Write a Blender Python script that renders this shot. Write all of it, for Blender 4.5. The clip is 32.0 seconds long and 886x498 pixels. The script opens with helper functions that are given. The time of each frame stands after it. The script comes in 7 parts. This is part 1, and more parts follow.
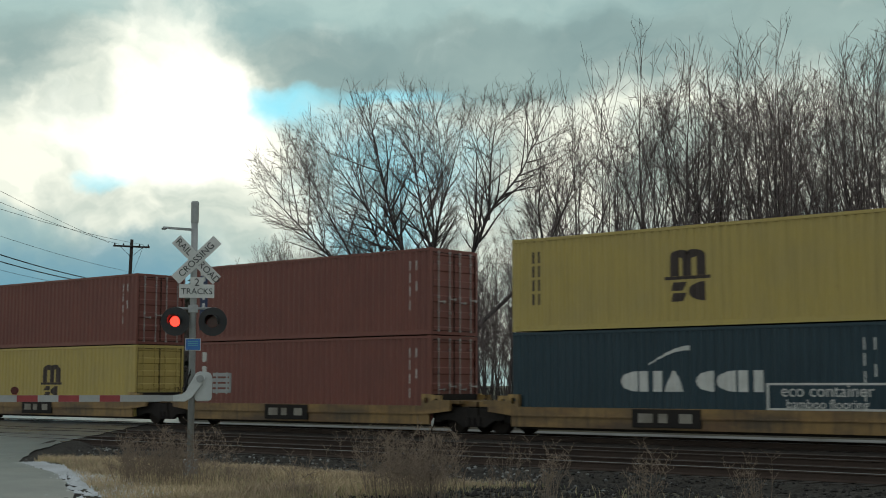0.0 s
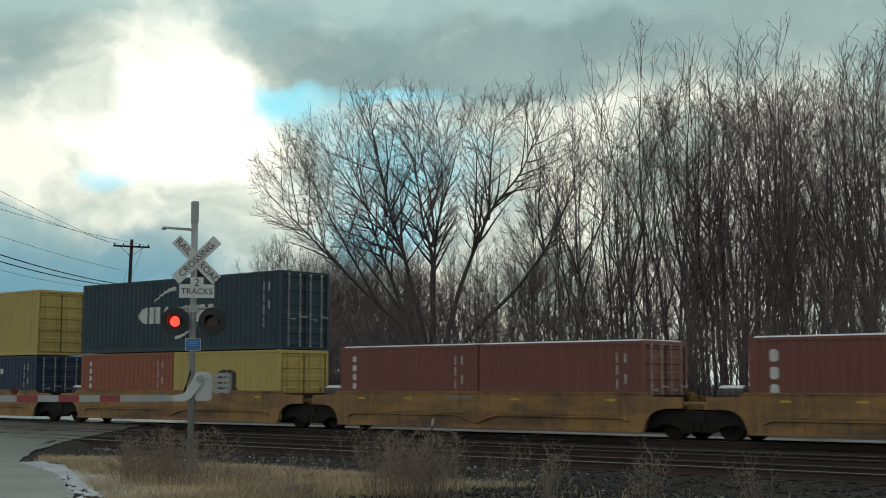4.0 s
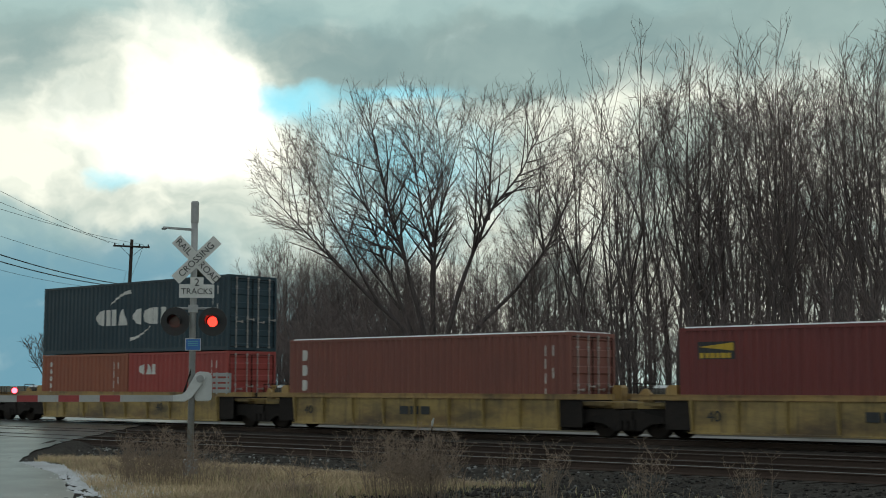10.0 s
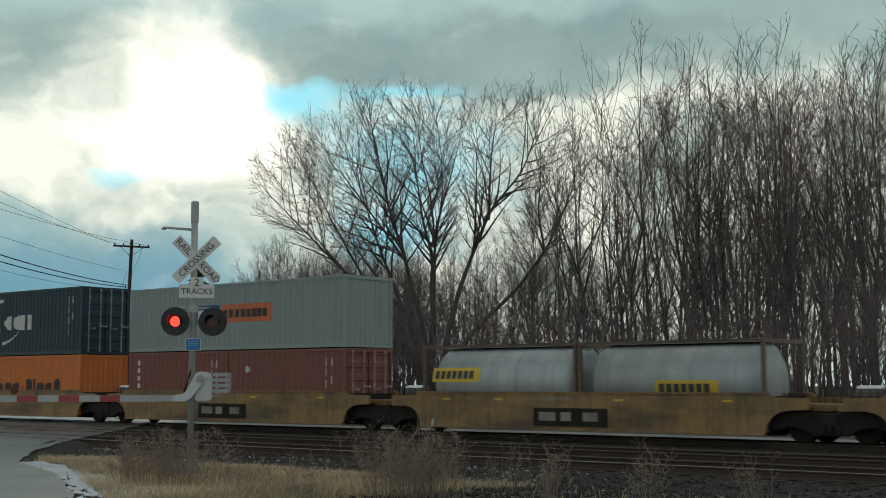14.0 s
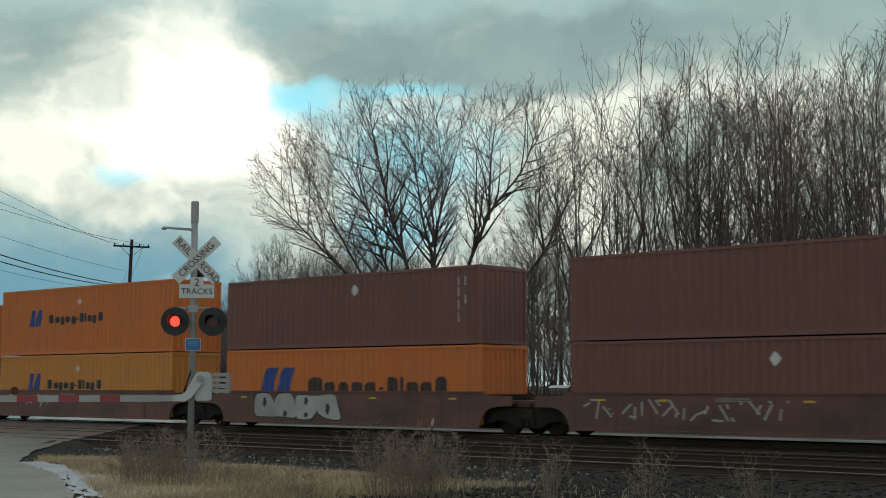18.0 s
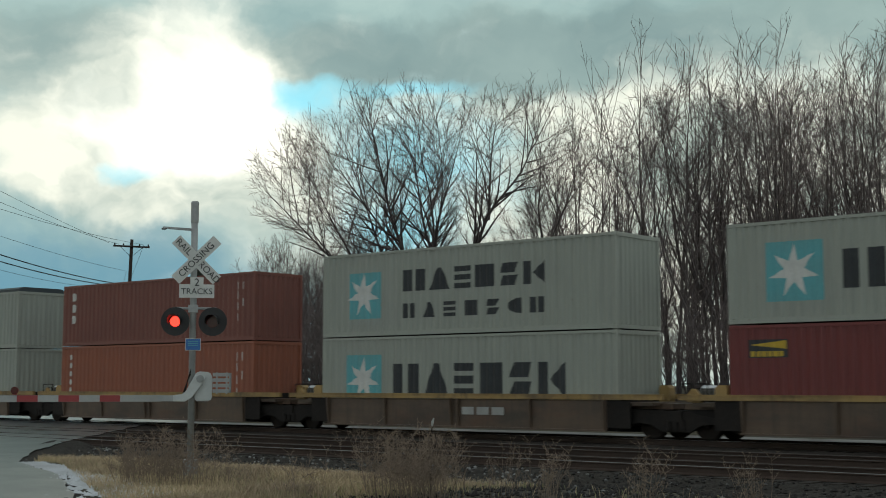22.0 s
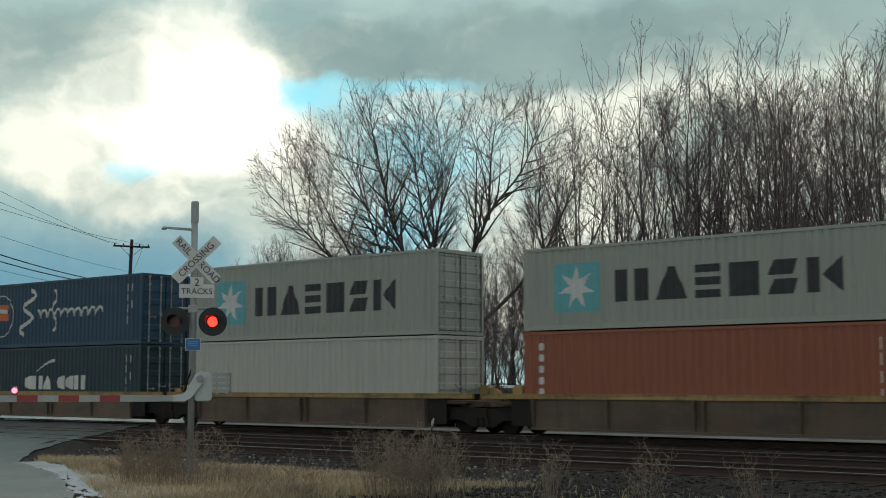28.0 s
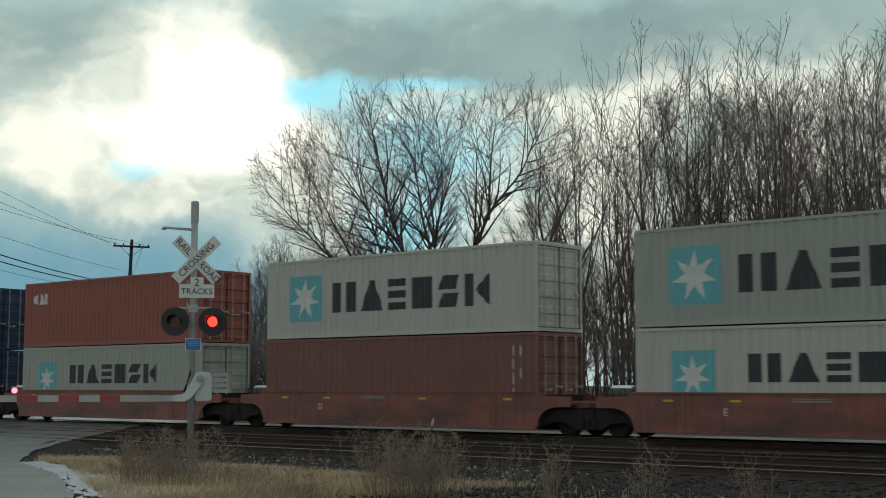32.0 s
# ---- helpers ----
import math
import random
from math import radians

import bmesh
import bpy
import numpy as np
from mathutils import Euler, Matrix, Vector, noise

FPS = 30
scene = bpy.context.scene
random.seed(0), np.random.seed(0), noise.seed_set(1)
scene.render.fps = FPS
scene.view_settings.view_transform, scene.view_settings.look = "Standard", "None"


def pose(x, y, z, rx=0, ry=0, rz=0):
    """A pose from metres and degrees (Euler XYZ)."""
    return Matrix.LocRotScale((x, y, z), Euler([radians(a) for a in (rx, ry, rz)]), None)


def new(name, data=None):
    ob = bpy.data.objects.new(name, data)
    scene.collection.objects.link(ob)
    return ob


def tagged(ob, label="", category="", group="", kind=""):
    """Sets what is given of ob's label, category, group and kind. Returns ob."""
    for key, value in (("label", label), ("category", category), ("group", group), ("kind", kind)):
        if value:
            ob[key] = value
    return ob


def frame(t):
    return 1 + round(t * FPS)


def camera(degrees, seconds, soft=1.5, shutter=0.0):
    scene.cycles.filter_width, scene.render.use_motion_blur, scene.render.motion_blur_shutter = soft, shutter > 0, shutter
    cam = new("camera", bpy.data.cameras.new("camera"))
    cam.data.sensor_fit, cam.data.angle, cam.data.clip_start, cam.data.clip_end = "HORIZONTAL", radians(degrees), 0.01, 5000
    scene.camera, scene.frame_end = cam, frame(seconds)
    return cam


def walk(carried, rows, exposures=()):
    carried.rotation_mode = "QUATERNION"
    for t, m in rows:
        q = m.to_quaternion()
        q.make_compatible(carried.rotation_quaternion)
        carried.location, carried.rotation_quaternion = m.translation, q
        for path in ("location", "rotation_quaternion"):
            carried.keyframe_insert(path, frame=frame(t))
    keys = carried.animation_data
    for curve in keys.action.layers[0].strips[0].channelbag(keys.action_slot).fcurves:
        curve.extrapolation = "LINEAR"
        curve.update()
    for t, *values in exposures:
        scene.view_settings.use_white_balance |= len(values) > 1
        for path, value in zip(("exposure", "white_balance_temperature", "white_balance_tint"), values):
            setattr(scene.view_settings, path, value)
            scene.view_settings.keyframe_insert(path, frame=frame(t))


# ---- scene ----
from itertools import product

# The camera stands still beside the crossing.
cam = camera(36.93, 32.0, soft=1.0, shutter=0.15)
EYE = (0.0, -32.92, 1.547)
YAW, PITCH = 40.22, 5.854
VIEW = pose(*EYE, 90 + PITCH, 0, YAW)
walk(cam, [(0.0, VIEW), (32.0, VIEW)], exposures=[(0.0, 1.1), (32.0, 1.1)])

# ------------------------------------------------------------------ light
SUN_ELEVATION, SUN_AZIMUTH = 11.5, 51.4      # behind the bright cloud, degrees left of +y
world = bpy.data.worlds.new("world")
scene.world = world
world.use_nodes = True
wn = world.node_tree.nodes
wn.clear()
sky = wn.new("ShaderNodeTexSky")
sky.sky_type = "NISHITA"
sky.sun_disc = False
sky.sun_elevation, sky.sun_rotation = radians(SUN_ELEVATION), radians(-SUN_AZIMUTH)
sky.air_density, sky.dust_density, sky.ozone_density = 1.0, 4.0, 1.5
wbg = wn.new("ShaderNodeBackground")
wbg.inputs["Strength"].default_value = 0.15
veil = wn.new("ShaderNodeMix")               # the even grey of the cloud cover over the clear sky
veil.data_type = "RGBA"
veil.inputs[0].default_value = 0.55
veil.inputs[7].default_value = (2.07, 2.06, 1.68, 1)
wout = wn.new("ShaderNodeOutputWorld")
world.node_tree.links.new(sky.outputs[0], veil.inputs[6])
world.node_tree.links.new(veil.outputs[2], wbg.inputs[0])
world.node_tree.links.new(wbg.outputs[0], wout.inputs[0])


# ------------------------------------------------------------------ material tools
def nodes(name):
    m = bpy.data.materials.new(name)
    m.use_nodes = True
    return m, m.node_tree.nodes, m.node_tree.links, m.node_tree.nodes["Principled BSDF"]


def math_node(n, l, op, a, b=None, c=None):
    k = n.new("ShaderNodeMath")
    k.operation = op
    for i, v in enumerate((a, b, c)):
        if v is None:
            continue
        if isinstance(v, (int, float)):
            k.inputs[i].default_value = v
        else:
            l.new(v, k.inputs[i])
    return k.outputs[0]


def noise_node(n, l, vec, scale, detail=4.0, rough=0.55, stretch=None):
    if stretch:
        mp = n.new("ShaderNodeMapping")
        mp.inputs["Scale"].default_value = stretch
        l.new(vec, mp.inputs[0])
        vec = mp.outputs[0]
    k = n.new("ShaderNodeTexNoise")
    k.inputs["Scale"].default_value, k.inputs["Detail"].default_value, k.inputs["Roughness"].default_value = scale, detail, rough
    l.new(vec, k.inputs["Vector"])
    return k.outputs["Fac"]


def span(n, l, v, a, b, c=0.0, d=1.0):
    k = n.new("ShaderNodeMapRange")
    l.new(v, k.inputs["Value"])
    for key, x in zip(("From Min", "From Max", "To Min", "To Max"), (a, b, c, d)):
        k.inputs[key].default_value = x
    return k.outputs[0]


def mix_node(n, l, fac, a, b, kind="MIX"):
    k = n.new("ShaderNodeMix")
    k.data_type, k.blend_type = "RGBA", kind
    for sock, v in ((k.inputs[0], fac), (k.inputs[6], a), (k.inputs[7], b)):
        if isinstance(v, (int, float)):
            sock.default_value = v
        elif isinstance(v, tuple):
            sock.default_value = (*v, 1)
        else:
            l.new(v, sock)
    return k.outputs[2]


def bump_node(n, l, bsdf, height, strength, distance):
    k = n.new("ShaderNodeBump")
    k.inputs["Strength"].default_value, k.inputs["Distance"].default_value = strength, distance
    l.new(height, k.inputs["Height"])
    l.new(k.outputs[0], bsdf.inputs["Normal"])


def surface(name, colour, second=None, rough=0.7, metal=0.0, grain=12.0, patches=1.2, relief=0.2, depth=0.01, streak=None, hue=0.15):
    """A worn surface: patches of a second colour, fine grain, relief and a little change from piece to piece."""
    m, n, l, b = nodes(name)
    second = second or tuple(c * 0.7 for c in colour)
    co = n.new("ShaderNodeTexCoord").outputs["Object"]
    big = noise_node(n, l, co, patches, 5, 0.6, streak)
    fine = noise_node(n, l, co, grain, 6, 0.65)
    col = mix_node(n, l, span(n, l, big, 0.38, 0.68), colour, second)
    col = mix_node(n, l, span(n, l, fine, 0.25, 0.75, 0.0, 0.35), col, tuple(c * 0.55 for c in colour))
    rnd = n.new("ShaderNodeObjectInfo").outputs["Random"]
    hsv = n.new("ShaderNodeHueSaturation")
    l.new(col, hsv.inputs["Color"])
    l.new(span(n, l, rnd, 0, 1, 1 - hue, 1 + hue), hsv.inputs["Value"])
    l.new(hsv.outputs[0], b.inputs["Base Color"])
    l.new(span(n, l, fine, 0.2, 0.8, rough - 0.1, min(1, rough + 0.12)), b.inputs["Roughness"])
    b.inputs["Metallic"].default_value = metal
    if rough >= 0.75:        # porous, dusty surfaces
        b.inputs["Specular IOR Level"].default_value = 0.15
    bump_node(n, l, b, fine, relief, depth)
    return m


def paint(name, colour, rust=(0.13, 0.05, 0.025), wear=0.35, rough=0.5):
    """Old container paint: faded patches, vertical dirt streaks and rust spots."""
    m, n, l, b = nodes(name)
    co = n.new("ShaderNodeTexCoord").outputs["Object"]
    fade = noise_node(n, l, co, 0.7, 4, 0.6)
    streaks = noise_node(n, l, co, 3.0, 4, 0.6, (2.2, 2.2, 0.12))
    fine = noise_node(n, l, co, 22, 5, 0.7)
    spots = noise_node(n, l, co, 2.6, 8, 0.75)
    grey = sum(colour) / 3
    faded = tuple(0.84 * c + 0.16 * (grey * 0.8 + 0.02) for c in colour)
    col = mix_node(n, l, span(n, l, fade, 0.35, 0.7), colour, faded)
    col = mix_node(n, l, span(n, l, streaks, 0.5, 0.78, 0.0, wear), col, tuple(c * 0.45 + 0.008 for c in colour))
    col = mix_node(n, l, span(n, l, fine, 0.3, 0.75, 0.0, 0.18), col, tuple(c * 0.6 for c in colour))
    col = mix_node(n, l, span(n, l, spots, 0.64, 0.75, 0.0, 0.65), col, rust)
    if wear >= 0.5:      # rail cars: old rust bloom and brake dust in wide uneven patches
        bloom = noise_node(n, l, co, 0.9, 6, 0.62, (0.5, 1, 1.4))
        dust = noise_node(n, l, co, 0.55, 6, 0.65, (0.7, 1, 1.8))
        runs = noise_node(n, l, co, 4.0, 5, 0.65, (1.6, 1, 0.16))
        col = mix_node(n, l, span(n, l, bloom, 0.50, 0.66, 0.0, 0.55), col, (0.115, 0.050, 0.028))
        col = mix_node(n, l, span(n, l, dust, 0.44, 0.66, 0.0, 0.72), col, (0.038, 0.031, 0.026))
        col = mix_node(n, l, span(n, l, runs, 0.52, 0.70, 0.0, 0.6), col, (0.048, 0.036, 0.028))
    l.new(col, b.inputs["Base Color"])
    l.new(span(n, l, fade, 0.3, 0.7, rough - 0.06, rough + 0.14), b.inputs["Roughness"])
    bump_node(n, l, b, fine, 0.12, 0.004)
    return m


def glow(name, colour, strength):
    m, n, l, b = nodes(name)
    b.inputs["Base Color"].default_value = (*colour, 1)
    b.inputs["Emission Color"].default_value = (*colour, 1)
    b.inputs["Emission Strength"].default_value = strength
    b.inputs["Roughness"].default_value = 0.3
    return m


# ------------------------------------------------------------------ materials
PAINT = {
    "maroon": paint("maroon paint", (0.192, 0.058, 0.040)),
    "dark_red": paint("dark red paint", (0.165, 0.027, 0.025)),
    "brown": paint("brown paint", (0.180, 0.068, 0.052)),
    "rust": paint("rust red paint", (0.285, 0.082, 0.040)),
    "red": paint("red paint", (0.320, 0.045, 0.036)),
    "brick": paint("brick red paint", (0.270, 0.070, 0.045)),
    "yellow": paint("mustard yellow paint", (0.470, 0.355, 0.095)),
    "navy": paint("navy blue paint", (0.009, 0.037, 0.053)),
    "deep_blue": paint("deep blue paint", (0.011, 0.033, 0.078)),
    "marine": paint("marine blue paint", (0.014, 0.055, 0.088)),
    "cobalt": paint("deep cobalt paint", (0.010, 0.054, 0.100)),
    "light_blue": paint("mid blue paint", (0.016, 0.120, 0.185)),
    "teal_grey": paint("blue-grey paint", (0.085, 0.140, 0.160)),
    "grey": paint("light grey paint", (0.325, 0.345, 0.295)),
    "pale": paint("pale grey-white paint", (0.440, 0.440, 0.385)),
    "cool_grey": paint("cool grey paint", (0.240, 0.290, 0.270)),
    "orange": paint("orange paint", (0.610, 0.160, 0.018)),
    "amber": paint("amber orange paint", (0.590, 0.225, 0.028)),
    "green": paint("sea green paint", (0.036, 0.330, 0.220)),
    "car_yellow": paint("rail car yellow", (0.350, 0.245, 0.075), wear=0.55),
    "chord_yellow": paint("bright rail car yellow", (0.390, 0.245, 0.075), wear=0.55),
    "car_ochre": paint("rail car ochre", (0.330, 0.165, 0.042), wear=0.6),
    "car_tan": paint("rail car tan", (0.270, 0.160, 0.050), wear=0.7),
    "car_brown": paint("rail car brown", (0.148, 0.056, 0.042), wear=0.6),
    "car_umber": paint("rail car umber", (0.112, 0.072, 0.046), wear=0.7),
    "car_red": paint("rail car red oxide", (0.230, 0.068, 0.050), wear=0.5),
}
M = {
    "steel_dark": surface("grimy dark steel", (0.022, 0.020, 0.019), (0.034, 0.028, 0.024), rough=0.85),
    "wheel": surface("wheel steel", (0.018, 0.016, 0.015), (0.028, 0.021, 0.017), rough=0.75, metal=0.2),
    "rail": surface("rusty rail web", (0.066, 0.046, 0.037), (0.046, 0.035, 0.030), rough=0.8),
    "rail_top": surface("worn rail head", (0.24, 0.235, 0.23), (0.15, 0.145, 0.14), rough=0.45, metal=0.7, relief=0.05),
    "rail_dull": surface("dull rail head", (0.085, 0.075, 0.068), (0.055, 0.048, 0.043), rough=0.6, metal=0.4, relief=0.05),
    "tie": surface("tarred sleeper wood", (0.044, 0.037, 0.032), (0.066, 0.056, 0.048), rough=0.9, grain=25, streak=(0.6, 6, 6)),
    "white": surface("white lettering", (0.66, 0.66, 0.62), (0.52, 0.52, 0.48), rough=0.6, relief=0.03, hue=0.04),
    "dark_print": surface("dark lettering", (0.022, 0.026, 0.030), (0.035, 0.040, 0.042), rough=0.6, relief=0.03, hue=0.04),
    "brown_print": surface("dark brown lettering", (0.040, 0.026, 0.022), (0.055, 0.036, 0.028), rough=0.6, relief=0.03, hue=0.04),
    "blue_print": surface("blue lettering", (0.020, 0.060, 0.260), (0.030, 0.070, 0.220), rough=0.55, relief=0.03, hue=0.04),
    "blue_deep": surface("dark blue panel paint", (0.020, 0.040, 0.110), (0.028, 0.045, 0.090), rough=0.55, relief=0.03, hue=0.04),
    "red_print": surface("red lettering", (0.420, 0.040, 0.035), (0.330, 0.040, 0.035), rough=0.55, relief=0.03, hue=0.04),
    "sky_print": surface("sky blue panel paint", (0.120, 0.420, 0.450), (0.140, 0.370, 0.390), rough=0.55, relief=0.03, hue=0.04),
    "yellow_print": surface("yellow label", (0.600, 0.400, 0.030), (0.500, 0.340, 0.040), rough=0.6, relief=0.03, hue=0.05),
    "orange_print": surface("orange label", (0.640, 0.160, 0.060), (0.520, 0.150, 0.060), rough=0.6, relief=0.03, hue=0.05),
    "silver_print": surface("silver sprayed paint", (0.400, 0.405, 0.385), (0.300, 0.300, 0.280), rough=0.5, relief=0.05),
    "rod": surface("galvanised lock rod", (0.420, 0.400, 0.380), (0.300, 0.250, 0.220), rough=0.45, metal=0.4),
    "dull_tank": surface("grimy air tank", (0.090, 0.085, 0.072), (0.055, 0.050, 0.044), rough=0.7),
    "tag": surface("weathered pale stencil", (0.260, 0.240, 0.200), (0.150, 0.130, 0.100), rough=0.7, relief=0.05),
    "rubber": surface("black rubber", (0.020, 0.020, 0.020), rough=0.85),
    "tarp": surface("dark grey tarpaulin", (0.045, 0.060, 0.066), (0.030, 0.042, 0.048), rough=0.6, grain=30),
    "tank": surface("brushed tank shell", (0.330, 0.360, 0.350), (0.230, 0.255, 0.245), rough=0.45, metal=0.4, streak=(1, 1, 0.3), relief=0.05),
    "tank_white": surface("white tank shell", (0.660, 0.660, 0.620), (0.540, 0.540, 0.500), rough=0.45, streak=(1, 1, 0.3), relief=0.05),
    "alu": surface("aluminium mast", (0.400, 0.410, 0.400), (0.310, 0.320, 0.310), rough=0.5, metal=0.35, streak=(3, 3, 0.3), hue=0.04),
    "mech": surface("pale grey enamel", (0.560, 0.580, 0.560), (0.460, 0.480, 0.460), rough=0.45, relief=0.05, hue=0.04),
    "sign": surface("white sign sheeting", (0.700, 0.700, 0.660), (0.600, 0.600, 0.560), rough=0.5, relief=0.03, hue=0.02),
    "arm_white": surface("weathered white arm", (0.400, 0.405, 0.385), (0.320, 0.320, 0.300), rough=0.55, relief=0.03, hue=0.02),
    "snow": surface("wet thin snow", (0.72, 0.74, 0.76), (0.60, 0.62, 0.64), rough=0.55, grain=20),
    "black": surface("matt black enamel", (0.016, 0.016, 0.016), (0.024, 0.024, 0.024), rough=0.55, hue=0.03),
    "stripe": surface("red reflective stripe", (0.330, 0.045, 0.045), (0.270, 0.040, 0.040), rough=0.5, relief=0.03, hue=0.04),
    "plate_blue": surface("blue notice plate", (0.030, 0.150, 0.420), (0.030, 0.130, 0.360), rough=0.5, relief=0.03),
    "wood_pole": surface("weathered pole wood", (0.048, 0.038, 0.032), (0.034, 0.028, 0.025), rough=0.9, grain=18, streak=(5, 5, 0.3)),
    "bark": surface("bare bark", (0.124, 0.104, 0.099), (0.084, 0.072, 0.069), rough=0.95, grain=14, streak=(4, 4, 0.5), relief=0.5, depth=0.02),
    "twig": surface("bare twigs", (0.180, 0.144, 0.134), (0.130, 0.106, 0.102), rough=0.95),
    "needle": surface("dark conifer needles", (0.105, 0.118, 0.092), (0.130, 0.132, 0.105), rough=0.9),
    "wire": surface("black cable", (0.020, 0.021, 0.023), rough=0.7),
    "lens_dark": surface("unlit red glass", (0.090, 0.008, 0.008), (0.070, 0.008, 0.008), rough=0.2, relief=0.02),
    "lamp_red": glow("lit red lamp", (1.0, 0.035, 0.020), 1.5),
    "lamp_tip": glow("lit red arm lamp", (1.0, 0.07, 0.10), 3.5),
}


# ------------------------------------------------------------------ mesh tools
def box(bm, x0, x1, y0, y1, z0, z1):
    v = [bm.verts.new(p) for p in product((x0, x1), (y0, y1), (z0, z1))]
    for f in ((0, 1, 3, 2), (4, 6, 7, 5), (0, 4, 5, 1), (2, 3, 7, 6), (0, 2, 6, 4), (1, 5, 7, 3)):
        bm.faces.new([v[i] for i in f])


def prism(bm, outline, a, b, axis=1):
    """An outline of (p, q) pairs drawn out from a to b along an axis; it runs in the other two axes in order."""
    def put(p, q, r):
        c = [p, q]
        c.insert(axis, r)
        return bm.verts.new(c)
    lo = [put(p, q, a) for p, q in outline]
    hi = [put(p, q, b) for p, q in outline]
    bm.faces.new(lo)
    bm.faces.new(hi[::-1])
    for i in range(len(lo)):
        j = (i + 1) % len(lo)
        bm.faces.new((lo[j], lo[i], hi[i], hi[j]))


def tube(bm, pts, radii, sides=8, caps=True):
    """A round bar along points."""
    pts = [Vector(p) for p in pts]
    if isinstance(radii, (int, float)):
        radii = [radii] * len(pts)
    rings = []
    for i, p in enumerate(pts):
        d = (pts[min(i + 1, len(pts) - 1)] - pts[max(i - 1, 0)]).normalized()
        a = d.cross(Vector((0.13, 0.31, 0.94)) if abs(d.z) < 0.9 else Vector((1, 0.2, 0))).normalized()
        b = d.cross(a)
        rings.append([bm.verts.new(p + radii[i] * (a * math.cos(k * math.tau / sides) + b * math.sin(k * math.tau / sides))) for k in range(sides)])
    for r, s in zip(rings, rings[1:]):
        for k in range(sides):
            j = (k + 1) % sides
            bm.faces.new((r[k], r[j], s[j], s[k]))
    if caps:
        bm.faces.new(rings[0][::-1])
        bm.faces.new(rings[-1])


def disc(bm, centre, radius, depth, sides=20, axis=1):
    c = list(centre)
    p, q = [i for i in range(3) if i != axis]
    prism(bm, [(c[p] + radius * math.cos(k * math.tau / sides), c[q] + radius * math.sin(k * math.tau / sides)) for k in range(sides)], c[axis], c[axis] + depth, axis)


def mesh_of(name, bm, smooth=False):
    bmesh.ops.recalc_face_normals(bm, faces=bm.faces)
    me = bpy.data.meshes.new(name)
    bm.to_mesh(me)
    bm.free()
    if smooth:
        me.polygons.foreach_set("use_smooth", [True] * len(me.polygons))
    return me


def place(name, me, material, parent=None, m=None, label=""):
    """An object on shared mesh data, with a material of its own."""
    if not me.materials:
        me.materials.append(None)
    ob = new(name, me)
    ob.material_slots[0].link = "OBJECT"
    ob.material_slots[0].material = material
    ob.parent = parent
    if m is not None:
        ob.matrix_basis = m
    return tagged(ob, label)


def part(name, bm, material, parent, label="", smooth=False):
    return place(name, mesh_of(name, bm, smooth), material, parent, None, label)


def thing(name, m, label, category, group="", kind=""):
    ob = new(name)
    ob.empty_display_size = 0.3
    ob.matrix_basis = m
    return tagged(ob, label, category, group, kind)


def solid(name, verts, faces, material, parent=None, smooth=False):
    me = bpy.data.meshes.new(name)
    me.from_pydata(verts, [], faces)
    if smooth:
        me.polygons.foreach_set("use_smooth", [True] * len(me.polygons))
    return place(name, me, material, parent)


def word(text, size, depth=0.003):
    """The built-in font as mesh, standing in the xz plane and facing -y, centred."""
    cu = bpy.data.curves.new("word", "FONT")
    cu.body, cu.size, cu.extrude, cu.align_x, cu.align_y, cu.resolution_u = text, size, depth, "CENTER", "CENTER", 3
    ob = bpy.data.objects.new("word", cu)
    me = bpy.data.meshes.new_from_object(ob)
    bpy.data.objects.remove(ob)
    me.transform(Euler((radians(90), 0, 0)).to_matrix().to_4x4())
    me.materials.clear()
    return me


# ------------------------------------------------------------------ sky
def sky_angle(x, y):
    """Degrees right of the view's middle and above the horizon for a place in a picture 1568 wide."""
    f = 784 / math.tan(radians(36.93 / 2))
    d = Vector(((x - 784) / f, 1.0, (441 - y) / f))
    d.rotate(Euler((radians(PITCH), 0, 0)))
    return math.degrees(math.atan2(d.x, d.y)), math.degrees(math.atan2(d.z, math.hypot(d.x, d.y)))


